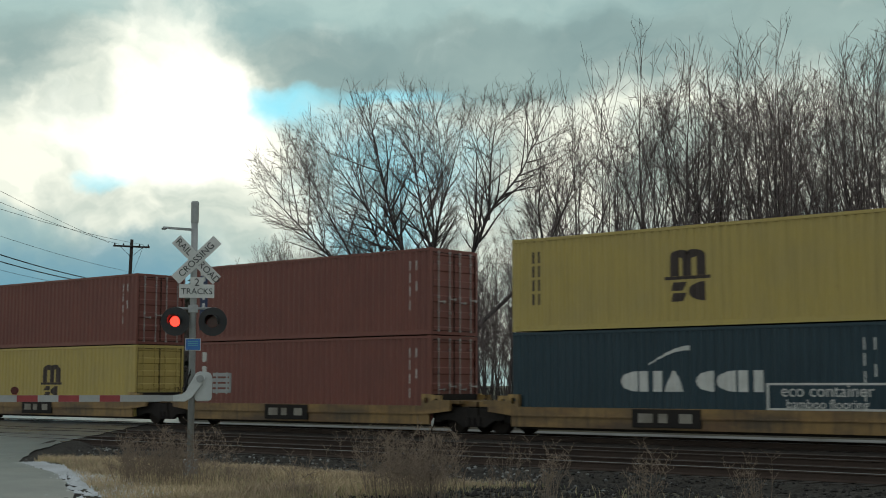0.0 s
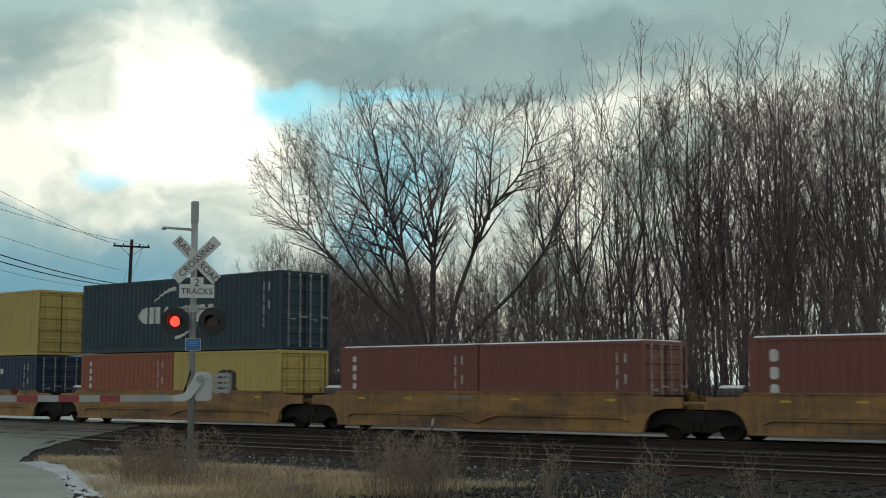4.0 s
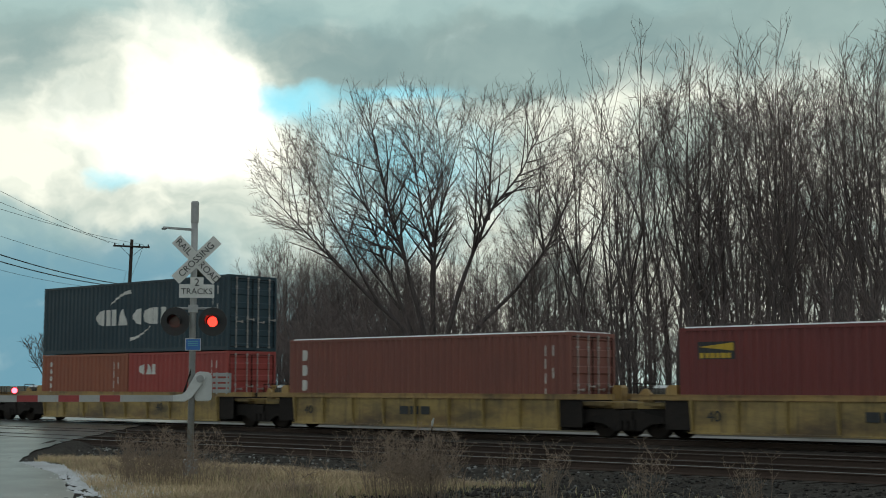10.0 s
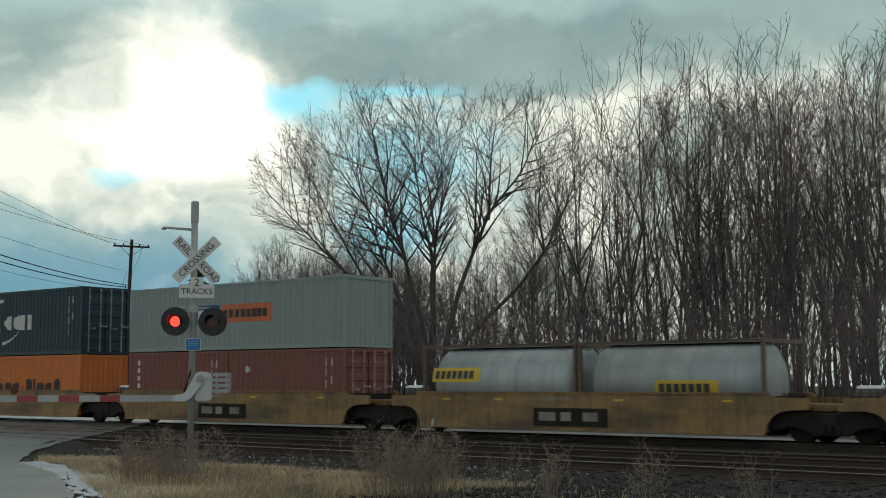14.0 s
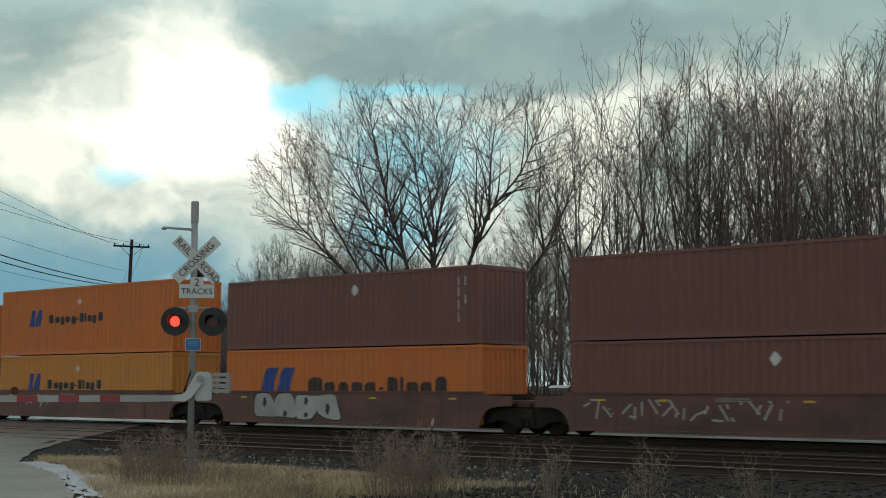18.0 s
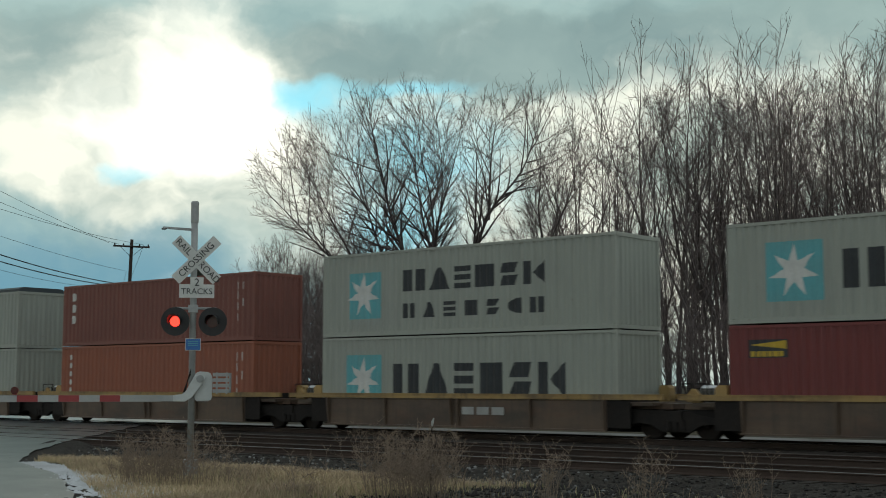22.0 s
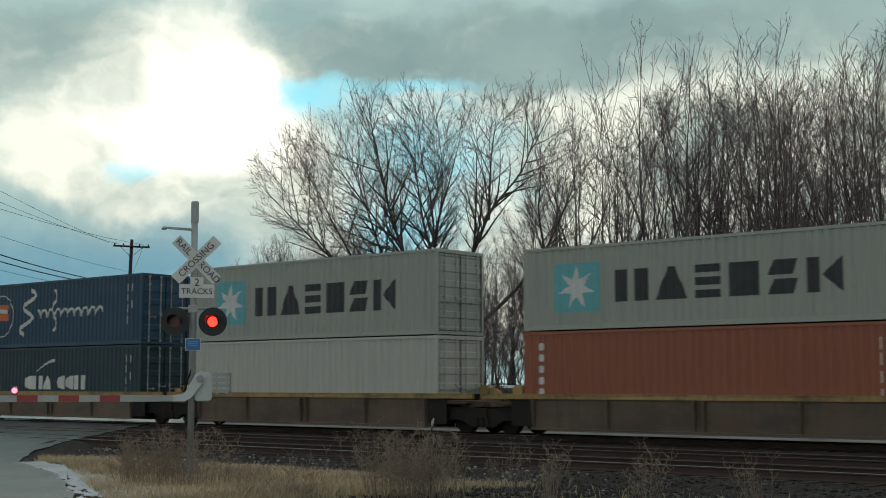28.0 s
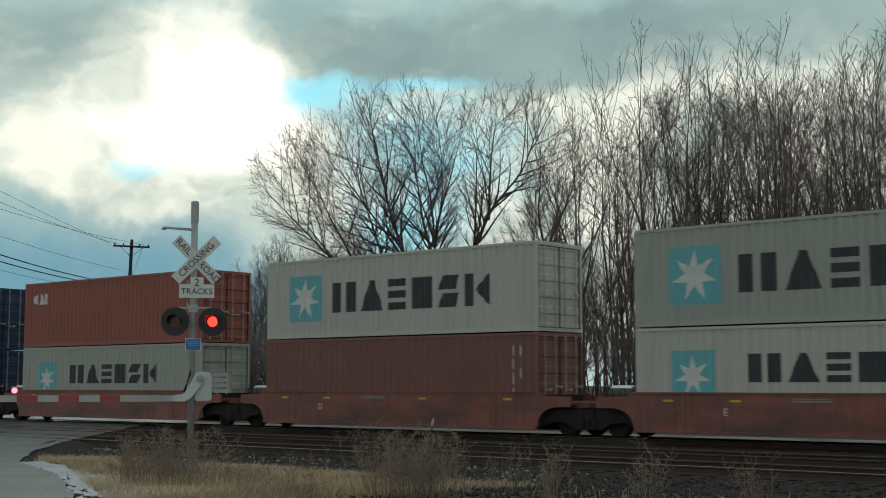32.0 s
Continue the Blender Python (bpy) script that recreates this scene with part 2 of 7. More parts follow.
def cloud_material():
    m = bpy.data.materials.new("clouded sky")
    m.use_nodes = True
    n, l = m.node_tree.nodes, m.node_tree.links
    n.clear()
    uv = n.new("ShaderNodeUVMap")
    uv.uv_map = "angle"
    warp = n.new("ShaderNodeTexNoise")
    warp.inputs["Scale"].default_value, warp.inputs["Detail"].default_value, warp.inputs["Roughness"].default_value = 0.22, 5, 0.54
    l.new(uv.outputs[0], warp.inputs["Vector"])
    off = n.new("ShaderNodeVectorMath")
    off.operation = "MULTIPLY_ADD"
    l.new(warp.outputs["Color"], off.inputs[0])
    off.inputs[1].default_value, off.inputs[2].default_value = (5.5, 3.6, 0), (-2.75, -1.8, 0)
    add = n.new("ShaderNodeVectorMath")
    add.operation = "ADD"
    l.new(uv.outputs[0], add.inputs[0])
    l.new(off.outputs[0], add.inputs[1])
    sep = n.new("ShaderNodeSeparateXYZ")
    l.new(add.outputs[0], sep.inputs[0])
    u, v = sep.outputs[0], sep.outputs[1]

    def puff(x, y, w, h, sharp=1.0):
        """A soft round patch of the sky, w by h across on a picture 1568 wide."""
        a, b = sky_angle(x, y)
        du = math_node(n, l, "MULTIPLY", math_node(n, l, "SUBTRACT", u, a), 40.0 / w)
        dv = math_node(n, l, "MULTIPLY", math_node(n, l, "SUBTRACT", v, b), 40.0 / h)
        r2 = math_node(n, l, "ADD", math_node(n, l, "MULTIPLY", du, du), math_node(n, l, "MULTIPLY", dv, dv))
        return math_node(n, l, "POWER", 2.718, math_node(n, l, "MULTIPLY", math_node(n, l, "POWER", r2, sharp), -1.0))

    def total(*parts):
        t = parts[0]
        for p in parts[1:]:
            t = math_node(n, l, "ADD", t, p)
        return t

    soft = noise_node(n, l, add.outputs[0], 0.16, 5, 0.55, (0.55, 1.3, 1))
    fine = noise_node(n, l, add.outputs[0], 0.42, 5, 0.52, (0.8, 1.25, 1))

    def patch(total_of, ragged, low, high):
        """A cloud shape with ragged edges out of soft patches."""
        k = math_node(n, l, "ADD", total_of, math_node(n, l, "MULTIPLY", math_node(n, l, "SUBTRACT", fine, 0.5), ragged))
        s = n.new("ShaderNodeMapRange")
        s.interpolation_type = "SMOOTHSTEP"
        l.new(k, s.inputs["Value"])
        s.inputs["From Min"].default_value, s.inputs["From Max"].default_value = low, high
        return s.outputs[0]

    def weak(v, k):
        return math_node(n, l, "MULTIPLY", v, k)

    col = mix_node(n, l, span(n, l, soft, 0.30, 0.70), (0.240, 0.375, 0.380), (0.50, 0.66, 0.61))
    # hazy blue low on the left, dark cloud high up
    low = patch(puff(90, 590, 470, 190, 1.5), 0.8, 0.05, 0.95)
    col = mix_node(n, l, weak(low, 0.92), col, (0.135, 0.315, 0.410))
    dark = patch(total(puff(60, 90, 190, 85, 1.6), puff(880, 105, 560, 75, 2.2), weak(puff(1400, 20, 330, 95, 1.8), 0.85)), 0.45, 0.1, 1.0)
    col = mix_node(n, l, weak(dark, 0.55), col, (0.185, 0.265, 0.260))
    # lit cloud: cream shoulders, then the white heart where the sun stands
    lit = total(puff(310, 170, 160, 150, 1.2), puff(330, 270, 250, 90, 1.2), weak(puff(270, 220, 400, 170, 1.0), 0.36), weak(puff(120, 235, 170, 70, 1.6), 0.8), weak(puff(640, 200, 220, 40, 1.6), 1.0), weak(puff(430, 110, 90, 70, 1.4), 0.6),
                weak(puff(60, 325, 70, 34, 1.5), 0.75), weak(puff(285, 380, 70, 28, 1.5), 0.6), weak(puff(900, 400, 360, 170, 1.6), 1.15),
                weak(puff(1380, 255, 330, 145, 1.6), 1.05), weak(puff(1060, 210, 190, 60, 1.6), 0.9), weak(puff(1300, 500, 520, 180, 1.7), 1.1), weak(puff(560, 430, 160, 70, 1.6), 0.5), weak(puff(330, 330, 260, 60, 1.5), 0.5))
    lit = patch(lit, 1.1, 0.0, 1.15)
    heap = noise_node(n, l, add.outputs[0], 0.30, 4, 0.52, (0.8, 1.2, 1))
    col = mix_node(n, l, lit, col, mix_node(n, l, span(n, l, heap, 0.36, 0.60), (0.47, 0.56, 0.50), (0.94, 0.96, 0.82)))
    clear = patch(total(weak(puff(500, 178, 110, 30, 1.0), 1.15), weak(puff(225, 300, 70, 30, 1.6), 0.8), weak(puff(720, 310, 190, 150, 1.3), 0.80), weak(puff(690, 150, 200, 18, 1.6), 0.40), weak(puff(660, 440, 120, 50, 1.6), 0.5)), 1.1, 0.12, 1.25)
    col = mix_node(n, l, weak(clear, 0.95), col, (0.30, 0.80, 0.95))
    core = patch(total(puff(345, 135, 115, 120, 1.05), weak(puff(420, 160, 70, 90, 1.2), 0.6), puff(350, 255, 180, 62, 1.05), weak(puff(150, 205, 100, 44, 1.1), 0.5)), 0.9, 0.05, 1.35)
    col = mix_node(n, l, core, col, (1.35, 1.33, 1.16))
    em = n.new("ShaderNodeEmission")
    l.new(col, em.inputs["Color"])
    em.inputs["Strength"].default_value = 0.5
    out = n.new("ShaderNodeOutputMaterial")
    l.new(em.outputs[0], out.inputs["Surface"])
    return m


def sky_backdrop():
    """A far dome of cloud over the view; its local +y is the middle of the view."""
    R, nu, nv = 2600.0, 40, 22
    us, vs = [-50 + 100 * i / nu for i in range(nu + 1)], [-1.5 + 46.5 * j / nv for j in range(nv + 1)]
    verts = [(R * math.sin(radians(a)) * math.cos(radians(e)), R * math.cos(radians(a)) * math.cos(radians(e)), R * math.sin(radians(e))) for e in vs for a in us]
    faces = [(j * (nu + 1) + i, j * (nu + 1) + i + 1, (j + 1) * (nu + 1) + i + 1, (j + 1) * (nu + 1) + i) for j in range(nv) for i in range(nu)]
    ob = solid("backdrop", verts, faces, cloud_material(), None, True)
    layer = ob.data.uv_layers.new(name="angle")
    flat = [(us[i % (nu + 1)], vs[i // (nu + 1)]) for i in range(len(verts))]
    for k, loop in enumerate(ob.data.loops):
        layer.data[k].uv = flat[loop.vertex_index]
    ob.matrix_basis = pose(*EYE, 0, 0, YAW)
    return tagged(ob, "bright broken rain cloud with blue gaps, drifting", "sky", kind="structure")


BACKDROP = sky_backdrop()


# ------------------------------------------------------------------ ground
def ground_height(x, y):
    """Rail heads are at 0; the yard lies a little lower and the far bank a little higher."""
    if y > 4:
        return -0.24 + min(0.9, max(0, y - 10) * 0.03)
    z = -0.34
    if y < -12.0:
        z += min(1.0, (-12.0 - y) / 4.0) * 0.2
    return z + 0.035 * noise.noise((x * 0.35, y * 0.35, 0))


def ground_sheet():
    def steps(lo, hi, fine, far):
        a = [lo + i * fine for i in range(int((hi - lo) / fine) + 1)]
        k, d = hi, fine
        while k < far:
            d *= 1.35
            k += d
            a.append(k)
        k, d = lo, fine
        while k > -far:
            d *= 1.35
            k -= d
            a.insert(0, k)
        return a
    xs, ys = steps(-60, 10, 0.7, 2500), steps(-36, 14, 0.5, 2500)
    verts = [(x, y, ground_height(x, y) if -200 < x < 200 and y < 200 else -0.4) for y in ys for x in xs]
    w = len(xs)
    faces = [(j * w + i, j * w + i + 1, (j + 1) * w + i + 1, (j + 1) * w + i) for j in range(len(ys) - 1) for i in range(w - 1)]
    m, n, l, b = nodes("rough yard ground")
    co = n.new("ShaderNodeTexCoord").outputs["Object"]
    big, mid, fine = noise_node(n, l, co, 0.35, 5), noise_node(n, l, co, 3.0, 6, 0.65), noise_node(n, l, co, 28, 5, 0.7)
    col = mix_node(n, l, span(n, l, big, 0.4, 0.6), (0.078, 0.068, 0.056), (0.115, 0.096, 0.064))
    col = mix_node(n, l, span(n, l, mid, 0.5, 0.75, 0, 0.8), col, (0.085, 0.095, 0.050))
    col = mix_node(n, l, span(n, l, fine, 0.35, 0.75, 0, 0.8), col, (0.052, 0.047, 0.043))
    l.new(col, b.inputs["Base Color"])
    b.inputs["Roughness"].default_value = 0.95
    b.inputs["Specular IOR Level"].default_value = 0.1
    bump_node(n, l, b, fine, 0.7, 0.03)
    return tagged(solid("ground", verts, faces, m, None, True), "rough bare earth and gravel yard with dead grass", "ground", kind="structure")


ground_sheet()


def ballast_material():
    m, n, l, b = nodes("crushed stone")
    co = n.new("ShaderNodeTexCoord").outputs["Object"]
    vo = n.new("ShaderNodeTexVoronoi")
    vo.inputs["Scale"].default_value = 16
    l.new(co, vo.inputs["Vector"])
    big = noise_node(n, l, co, 0.6, 5)
    col = mix_node(n, l, span(n, l, vo.outputs["Color"], 0.1, 0.9), (0.018, 0.0155, 0.0135), (0.078, 0.068, 0.060))
    col = mix_node(n, l, span(n, l, big, 0.38, 0.62, 0, 0.8), col, (0.040, 0.034, 0.029))
    l.new(col, b.inputs["Base Color"])
    b.inputs["Roughness"].default_value = 0.9
    b.inputs["Specular IOR Level"].default_value = 0.1
    bump_node(n, l, b, vo.outputs["Distance"], 1.0, 0.05)
    return m


BALLAST = ballast_material()
TRACKS = (1.22, -5.35, -9.35)


def ballast_bed():
    """Crushed stone shoulders drawn along the line."""
    line = [(4.6, -0.34), (3.4, -0.20), (2.4, -0.175), (-7.2, -0.185), (-11.2, -0.19), (-12.6, -0.33), (-12.7, -0.6), (4.6, -0.7)]
    bm = bmesh.new()
    prism(bm, line, -700, 160, 0)
    ob = place("ballast", mesh_of("ballast", bm), BALLAST)
    tagged(ob, "dark crushed stone bed under the tracks", "ballast", kind="structure")


ballast_bed()


def stones():
    """Loose stones on the shoulder, one by one."""
    rng = random.Random(4)
    heaps = {False: ([], []), True: ([], [])}
    base = [(1, 0, 0), (-1, 0, 0), (0, 1, 0), (0, -1, 0), (0, 0, 1), (0, 0, -1)]
    tri = [(0, 2, 4), (2, 1, 4), (1, 3, 4), (3, 0, 4), (2, 0, 5), (1, 2, 5), (3, 1, 5), (0, 3, 5)]
    for k in range(12500):
        x = rng.uniform(-38, 2)
        y = rng.triangular(-16.5, -10.4, -12.8)
        if k > 8200:
            x, y = rng.uniform(-14.5, -3), rng.uniform(-21.5, -14)
        z = -0.19 if y > -11.3 else max(ground_height(x, y), -0.19 - (-11.3 - y) * 0.12)
        if rng.random() < 0.35 and y < -14 and k < 8200:
            continue
        s = rng.uniform(0.018, 0.05)
        verts, faces = heaps[x < -15.5 + 2.0 * noise.noise((x * 0.3, y * 0.3, 9))]
        o = len(verts)
        for p in base:
            verts.append((x + p[0] * s * rng.uniform(0.7, 1.4), y + p[1] * s * rng.uniform(0.7, 1.4), z + s * 0.3 + p[2] * s * rng.uniform(0.5, 1.0)))
        faces += [tuple(o + i for i in t) for t in tri]
    for pale, share, bright, name, label in ((True, 0.45, 0.36, "pale_stones", "loose pale grey ballast stones lying beside the track"), (False, 0.92, 0.20, "loose_stones", "loose dark ballast stones with a few pale ones")):
        m, n, l, b = nodes(name.replace("_", " "))
        rnd = n.new("ShaderNodeNewGeometry").outputs["Random Per Island"]
        co = n.new("ShaderNodeTexCoord").outputs["Object"]
        col = mix_node(n, l, span(n, l, rnd, share, 1), (0.024, 0.021, 0.019), (bright, bright, bright * 0.96))
        col = mix_node(n, l, span(n, l, noise_node(n, l, co, 40, 4), 0.4, 0.7, 0, 0.6), col, (0.034, 0.030, 0.026))
        l.new(col, b.inputs["Base Color"])
        b.inputs["Roughness"].default_value = 0.75
        b.inputs["Specular IOR Level"].default_value = 0.25
        tagged(solid(name, *heaps[pale], m), label, "stones", kind="stuff")


stones()


def track(y, first):
    root = thing("track", pose(0, y, 0), "pair of worn steel rails spiked to dark tarred sleepers", "railway track", "tracks", "structure")
    for s in (-1, 1):
        bm = bmesh.new()
        c = s * 0.7525
        prism(bm, [(c - 0.075, -0.17), (c + 0.075, -0.17), (c + 0.075, -0.158), (c + 0.012, -0.13), (c + 0.010, -0.04), (c + 0.036, -0.03),
                   (c + 0.036, -0.008), (c - 0.036, -0.008), (c - 0.036, -0.03), (c - 0.010, -0.04), (c - 0.012, -0.13), (c - 0.075, -0.158)], -700, 160, 0)
        rail = part("rail", bm, M["rail"], root, "rusty steel rail")
        bm = bmesh.new()
        prism(bm, [(c - 0.033, -0.008), (c + 0.033, -0.008), (c + 0.028, 0.0), (c - 0.028, 0.0)], -700, 160, 0)
        part("rail_head", bm, M["rail_top" if first != 1 and s < 0 else "rail_dull"], rail, "worn running surface")
    bm = bmesh.new()
    box(bm, -0.115, 0.115, -1.3, 1.3, -0.33, -0.168)
    tie = mesh_of("sleeper", bm)
    bm = bmesh.new()
    box(bm, -0.09, 0.09, 0.62, 0.88, -0.168, -0.155)
    box(bm, -0.09, 0.09, -0.88, -0.62, -0.168, -0.155)
    plate = mesh_of("tie_plate", bm)
    rng = random.Random(first)
    for i in range(118):
        ob = place("sleeper", tie, M["tie"], root, pose(-62 + i * 0.56, rng.uniform(-0.04, 0.04), rng.uniform(-0.006, 0.004), 0, 0, rng.uniform(-1, 1)))
    return root


for i, y in enumerate(TRACKS):
    track(y, i)


def road():
    """A wet asphalt road that crosses the tracks at a slant and opens into the yard beside the camera."""
    right = [(-140, 99), (-84, 42), (-46, 3.2), (-43.4, 0.0), (-36.4, -7.0), (-29.9, -13.6), (-25.8, -16.6), (-21.4, -18.6), (-17.6, -20.9), (-13.0, -24.5), (-9, -30), (-7, -44), (-7, -80)]
    left = [(-147, 92), (-93, 33), (-55, -5.8), (-52.4, -9.0), (-45.4, -16.0), (-39, -23), (-36, -27), (-34, -31), (-33, -36), (-33, -42), (-33, -48), (-33, -60), (-33, -80)]

    def height(x, y):
        if -10.9 < y < 2.8:
            return -0.022
        if y > 4.5:
            return ground_height(x, y) + 0.06
        if y >= 2.8:
            return -0.022 - (y - 2.8) * 0.2
        return max(-0.10, -0.022 - (-10.9 - y) * 0.05)

    verts, faces, rows = [], [], []
    pts = []
    for (a, b), (c, d), (e, f), (g, h) in zip(right, right[1:], left, left[1:]):
        k = max(2, int(math.hypot(c - a, d - b) / 0.8))
        k = min(k, 60)
        pts += [((a + (c - a) * i / k, b + (d - b) * i / k), (e + (g - e) * i / k, f + (h - f) * i / k)) for i in range(k)]
    cols = 10
    for (a, b), (c, d) in pts:
        wob = 0.12 * noise.noise((a * 0.9, b * 0.9, 3))
        for j in range(cols + 1):
            t = j / cols
            x, y = a + (c - a) * t + wob * (1 - t), b + (d - b) * t + wob * (1 - t)
            z = height(x, y) + 0.012 * noise.noise((x * 0.25, y * 0.25, 7))
            verts.append((x, y, z))
    w = cols + 1
    faces = [(i * w + j, i * w + j + 1, (i + 1) * w + j + 1, (i + 1) * w + j) for i in range(len(pts) - 1) for j in range(cols)]
    m, n, l, b = nodes("wet asphalt")
    co = n.new("ShaderNodeTexCoord").outputs["Object"]
    big, fine = noise_node(n, l, co, 0.5, 5, 0.6), noise_node(n, l, co, 60, 4, 0.7)
    col = mix_node(n, l, span(n, l, big, 0.35, 0.65), (0.050, 0.052, 0.053), (0.085, 0.086, 0.084))
    col = mix_node(n, l, span(n, l, fine, 0.4, 0.8, 0, 0.5), col, (0.130, 0.128, 0.120))
    l.new(col, b.inputs["Base Color"])
    l.new(span(n, l, big, 0.30, 0.70, 0.24, 0.40), b.inputs["Roughness"])
    bump_node(n, l, b, fine, 0.25, 0.006)
    ob = solid("road", verts, faces, m, None, True)
    tagged(ob, "wet grey asphalt road crossing the tracks", "road", kind="structure")
    # gravel that falls away from its edge
    verts, faces = [], []
    for k, ((a, b), (c, d)) in enumerate(pts):
        e, f = pts[min(k + 1, len(pts) - 1)][0]
        g, h = pts[max(k - 1, 0)][0]
        t = Vector((e - g, f - h, 0)).normalized()
        out = Vector((-t.y, t.x, 0))
        if out.x * (a - c) + out.y * (b - d) < 0:
            out = -out
        z = height(a, b)
        for s, dz in ((-0.5, -0.012), (0.12, -0.03), (0.5, -0.09), (1.1, -0.24)):
            wob = 0.12 * noise.noise((a * 1.3, b * 1.3, s))
            verts.append((a + out.x * (s + wob), b + out.y * (s + wob), z + dz))
    faces = [(i * 4 + j, i * 4 + j + 1, i * 4 + j + 5, i * 4 + j + 4) for i in range(len(pts) - 1) for j in range(3)]
    tagged(solid("road_shoulder", verts, faces, BALLAST, None, True), "dark gravel shoulder falling away from the road", "road shoulder", kind="structure")


road()


def access_way():
    """A pale gravel way with old snow beyond the far track."""
    verts, faces = [], []
    for i in range(190):
        x = -130 + i
        for j in range(8):
            y = 3.5 + j * 0.8 + 0.18 * noise.noise((x * 0.5, j, 5))
            verts.append((x, y, -0.215 + (0.02 if 0 < j < 7 else -0.06)))
    faces = [(i * 8 + j, i * 8 + j + 1, i * 8 + j + 9, i * 8 + j + 8) for i in range(189) for j in range(7)]
    m, n, l, b = nodes("snowy gravel")
    co = n.new("ShaderNodeTexCoord").outputs["Object"]
    col = mix_node(n, l, span(n, l, noise_node(n, l, co, 0.5, 6, 0.6), 0.35, 0.6), (0.115, 0.108, 0.098), (0.235, 0.230, 0.220))
    col = mix_node(n, l, span(n, l, noise_node(n, l, co, 9, 5, 0.7), 0.5, 0.75, 0, 0.5), col, (0.16, 0.15, 0.14))
    l.new(col, b.inputs["Base Color"])
    b.inputs["Roughness"].default_value = 0.85
    tagged(solid("gravel_way", verts, faces, m, None, True), "pale gravel way with thin snow beside the far track", "gravel way", kind="structure")


access_way()


# ------------------------------------------------------------------ crossing signal
def crossing_signal():
    """Mast with crossbuck, flashing lamps and a lowered gate; its local -y faces the road."""
    g = -0.15
    root = thing("crossing_signal", pose(-19.40, -17.15, 0, 0, 0, 50.8), "grey aluminium crossing signal mast with lowered striped gate arm", "crossing signal")
    bm = bmesh.new()
    tube(bm, [(0, 0, g), (0, 0, 3.50), (0, 0, 4.61)], 0.062, 16)
    part("mast", bm, M["alu"], root, smooth=True)
    bm = bmesh.new()
    box(bm, -0.19, 0.19, -0.19, 0.19, g - 0.05, g + 0.03)
    prism(bm, [(-0.13, -0.13), (0.13, -0.13), (0.13, 0.13), (-0.13, 0.13)], g + 0.03, g + 0.34, 2)
    part("base", bm, M["alu"], root)
    bm = bmesh.new()
    tube(bm, [(0, 0, 4.55), (0, 0, 4.59), (0, 0, 4.93), (0, 0, 4.96)], [0.066, 0.075, 0.075, 0.06], 16)
    disc(bm, (0, -0.085, 4.79), 0.03, 0.012, 10)
    part("finial", bm, M["alu"], root)
    bm = bmesh.new()
    prism(bm, [(-0.58, 4.44), (-0.58, 4.475), (0.02, 4.445), (0.02, 4.40)], -0.03, 0.03)
    box(bm, -0.60, -0.52, -0.09, 0.09, 4.425, 4.445)
    part("bracket_arm", bm, M["alu"], root)
    # crossbuck
    for k, (turn, a, b) in enumerate(((45, "RAIL", "ROAD"), (-45, "CROS", "SING"))):
        bm = bmesh.new()
        box(bm, -0.535, 0.535, -0.006, 0.006, -0.105, 0.105)
        blade = part("crossbuck_blade", bm, M["sign"], root, "white blade with black letters")
        blade.matrix_basis = pose(0.045, -0.10 - 0.02 * k, 3.855) @ pose(0, 0, 0, 0, turn, 0)
        if k == 0:
            for t, x in ((a, -0.33), (b, 0.33)):
                place("lettering", word(t, 0.175), M["black"], blade, pose(x, -0.010, 0))
        else:
            place("lettering", word("CROSSING", 0.175), M["black"], blade, pose(0, -0.010, 0))
    bm = bmesh.new()
    box(bm, -0.32, 0.32, -0.006, 0.006, -0.125, 0.125)
    plate = part("track_sign", bm, M["sign"], root, "white plate with black letters")
    plate.matrix_basis = pose(0.06, -0.10, 3.275)
    place("lettering", word("TRACKS", 0.155), M["black"], plate, pose(0, -0.010, -0.01))
    bm = bmesh.new()
    box(bm, -0.12, 0.12, -0.006, 0.006, -0.10, 0.10)
    plate = part("number_sign", bm, M["sign"], root, "white plate with a black figure")
    plate.matrix_basis = pose(0.06, -0.108, 3.43)
    place("lettering", word("2", 0.20), M["black"], plate, pose(0, -0.010, 0))
    # lamps on a cross arm
    bm = bmesh.new()
    tube(bm, [(-0.36, 0.02, 2.96), (0.42, 0.02, 2.96)], 0.026, 8)
    box(bm, -0.09, 0.09, -0.09, 0.09, 2.88, 3.02)
    part("lamp_arm", bm, M["alu"], root)
    shutters = []
    for x in (-0.32, 0.36):
        bm = bmesh.new()
        disc(bm, (0, 0, 0), 0.265, 0.012, 32)
        head = part("lamp_head", bm, M["black"], root, "black lamp background with round hood")
        head.matrix_basis = pose(x, -0.14, 2.71, 0, 0, -12)
        bm = bmesh.new()
        tube(bm, [(0, 0.012, 0), (0, 0.10, 0), (0, 0.15, 0)], [0.14, 0.13, 0.07], 16)
        tube(bm, [(0, 0.08, 0.1), (0, 0.08, 0.26)], 0.02, 6)
        part("lamp_case", bm, M["black"], head)
        # hood: an open half sleeve over the lens
        verts, faces = [], []
        for i in range(17):
            a = radians(-20 + 220 * i / 16)
            for r, y in ((0.125, 0), (0.125, -0.26), (0.117, -0.26), (0.117, 0)):
                cut = 0.55 + 0.45 * max(0, math.sin(a))
                verts.append((r * math.cos(a), y * cut, r * math.sin(a)))
        for i in range(16):
            for k in range(4):
                faces.append((i * 4 + k, i * 4 + (k + 1) % 4, i * 4 + 4 + (k + 1) % 4, i * 4 + 4 + k))
        solid("hood", verts, faces, M["black"], head)
        bm = bmesh.new()
        disc(bm, (0, -0.012, 0), 0.094, 0.010, 24)
        part("lens", bm, M["lamp_red"], head, "glowing red lens")
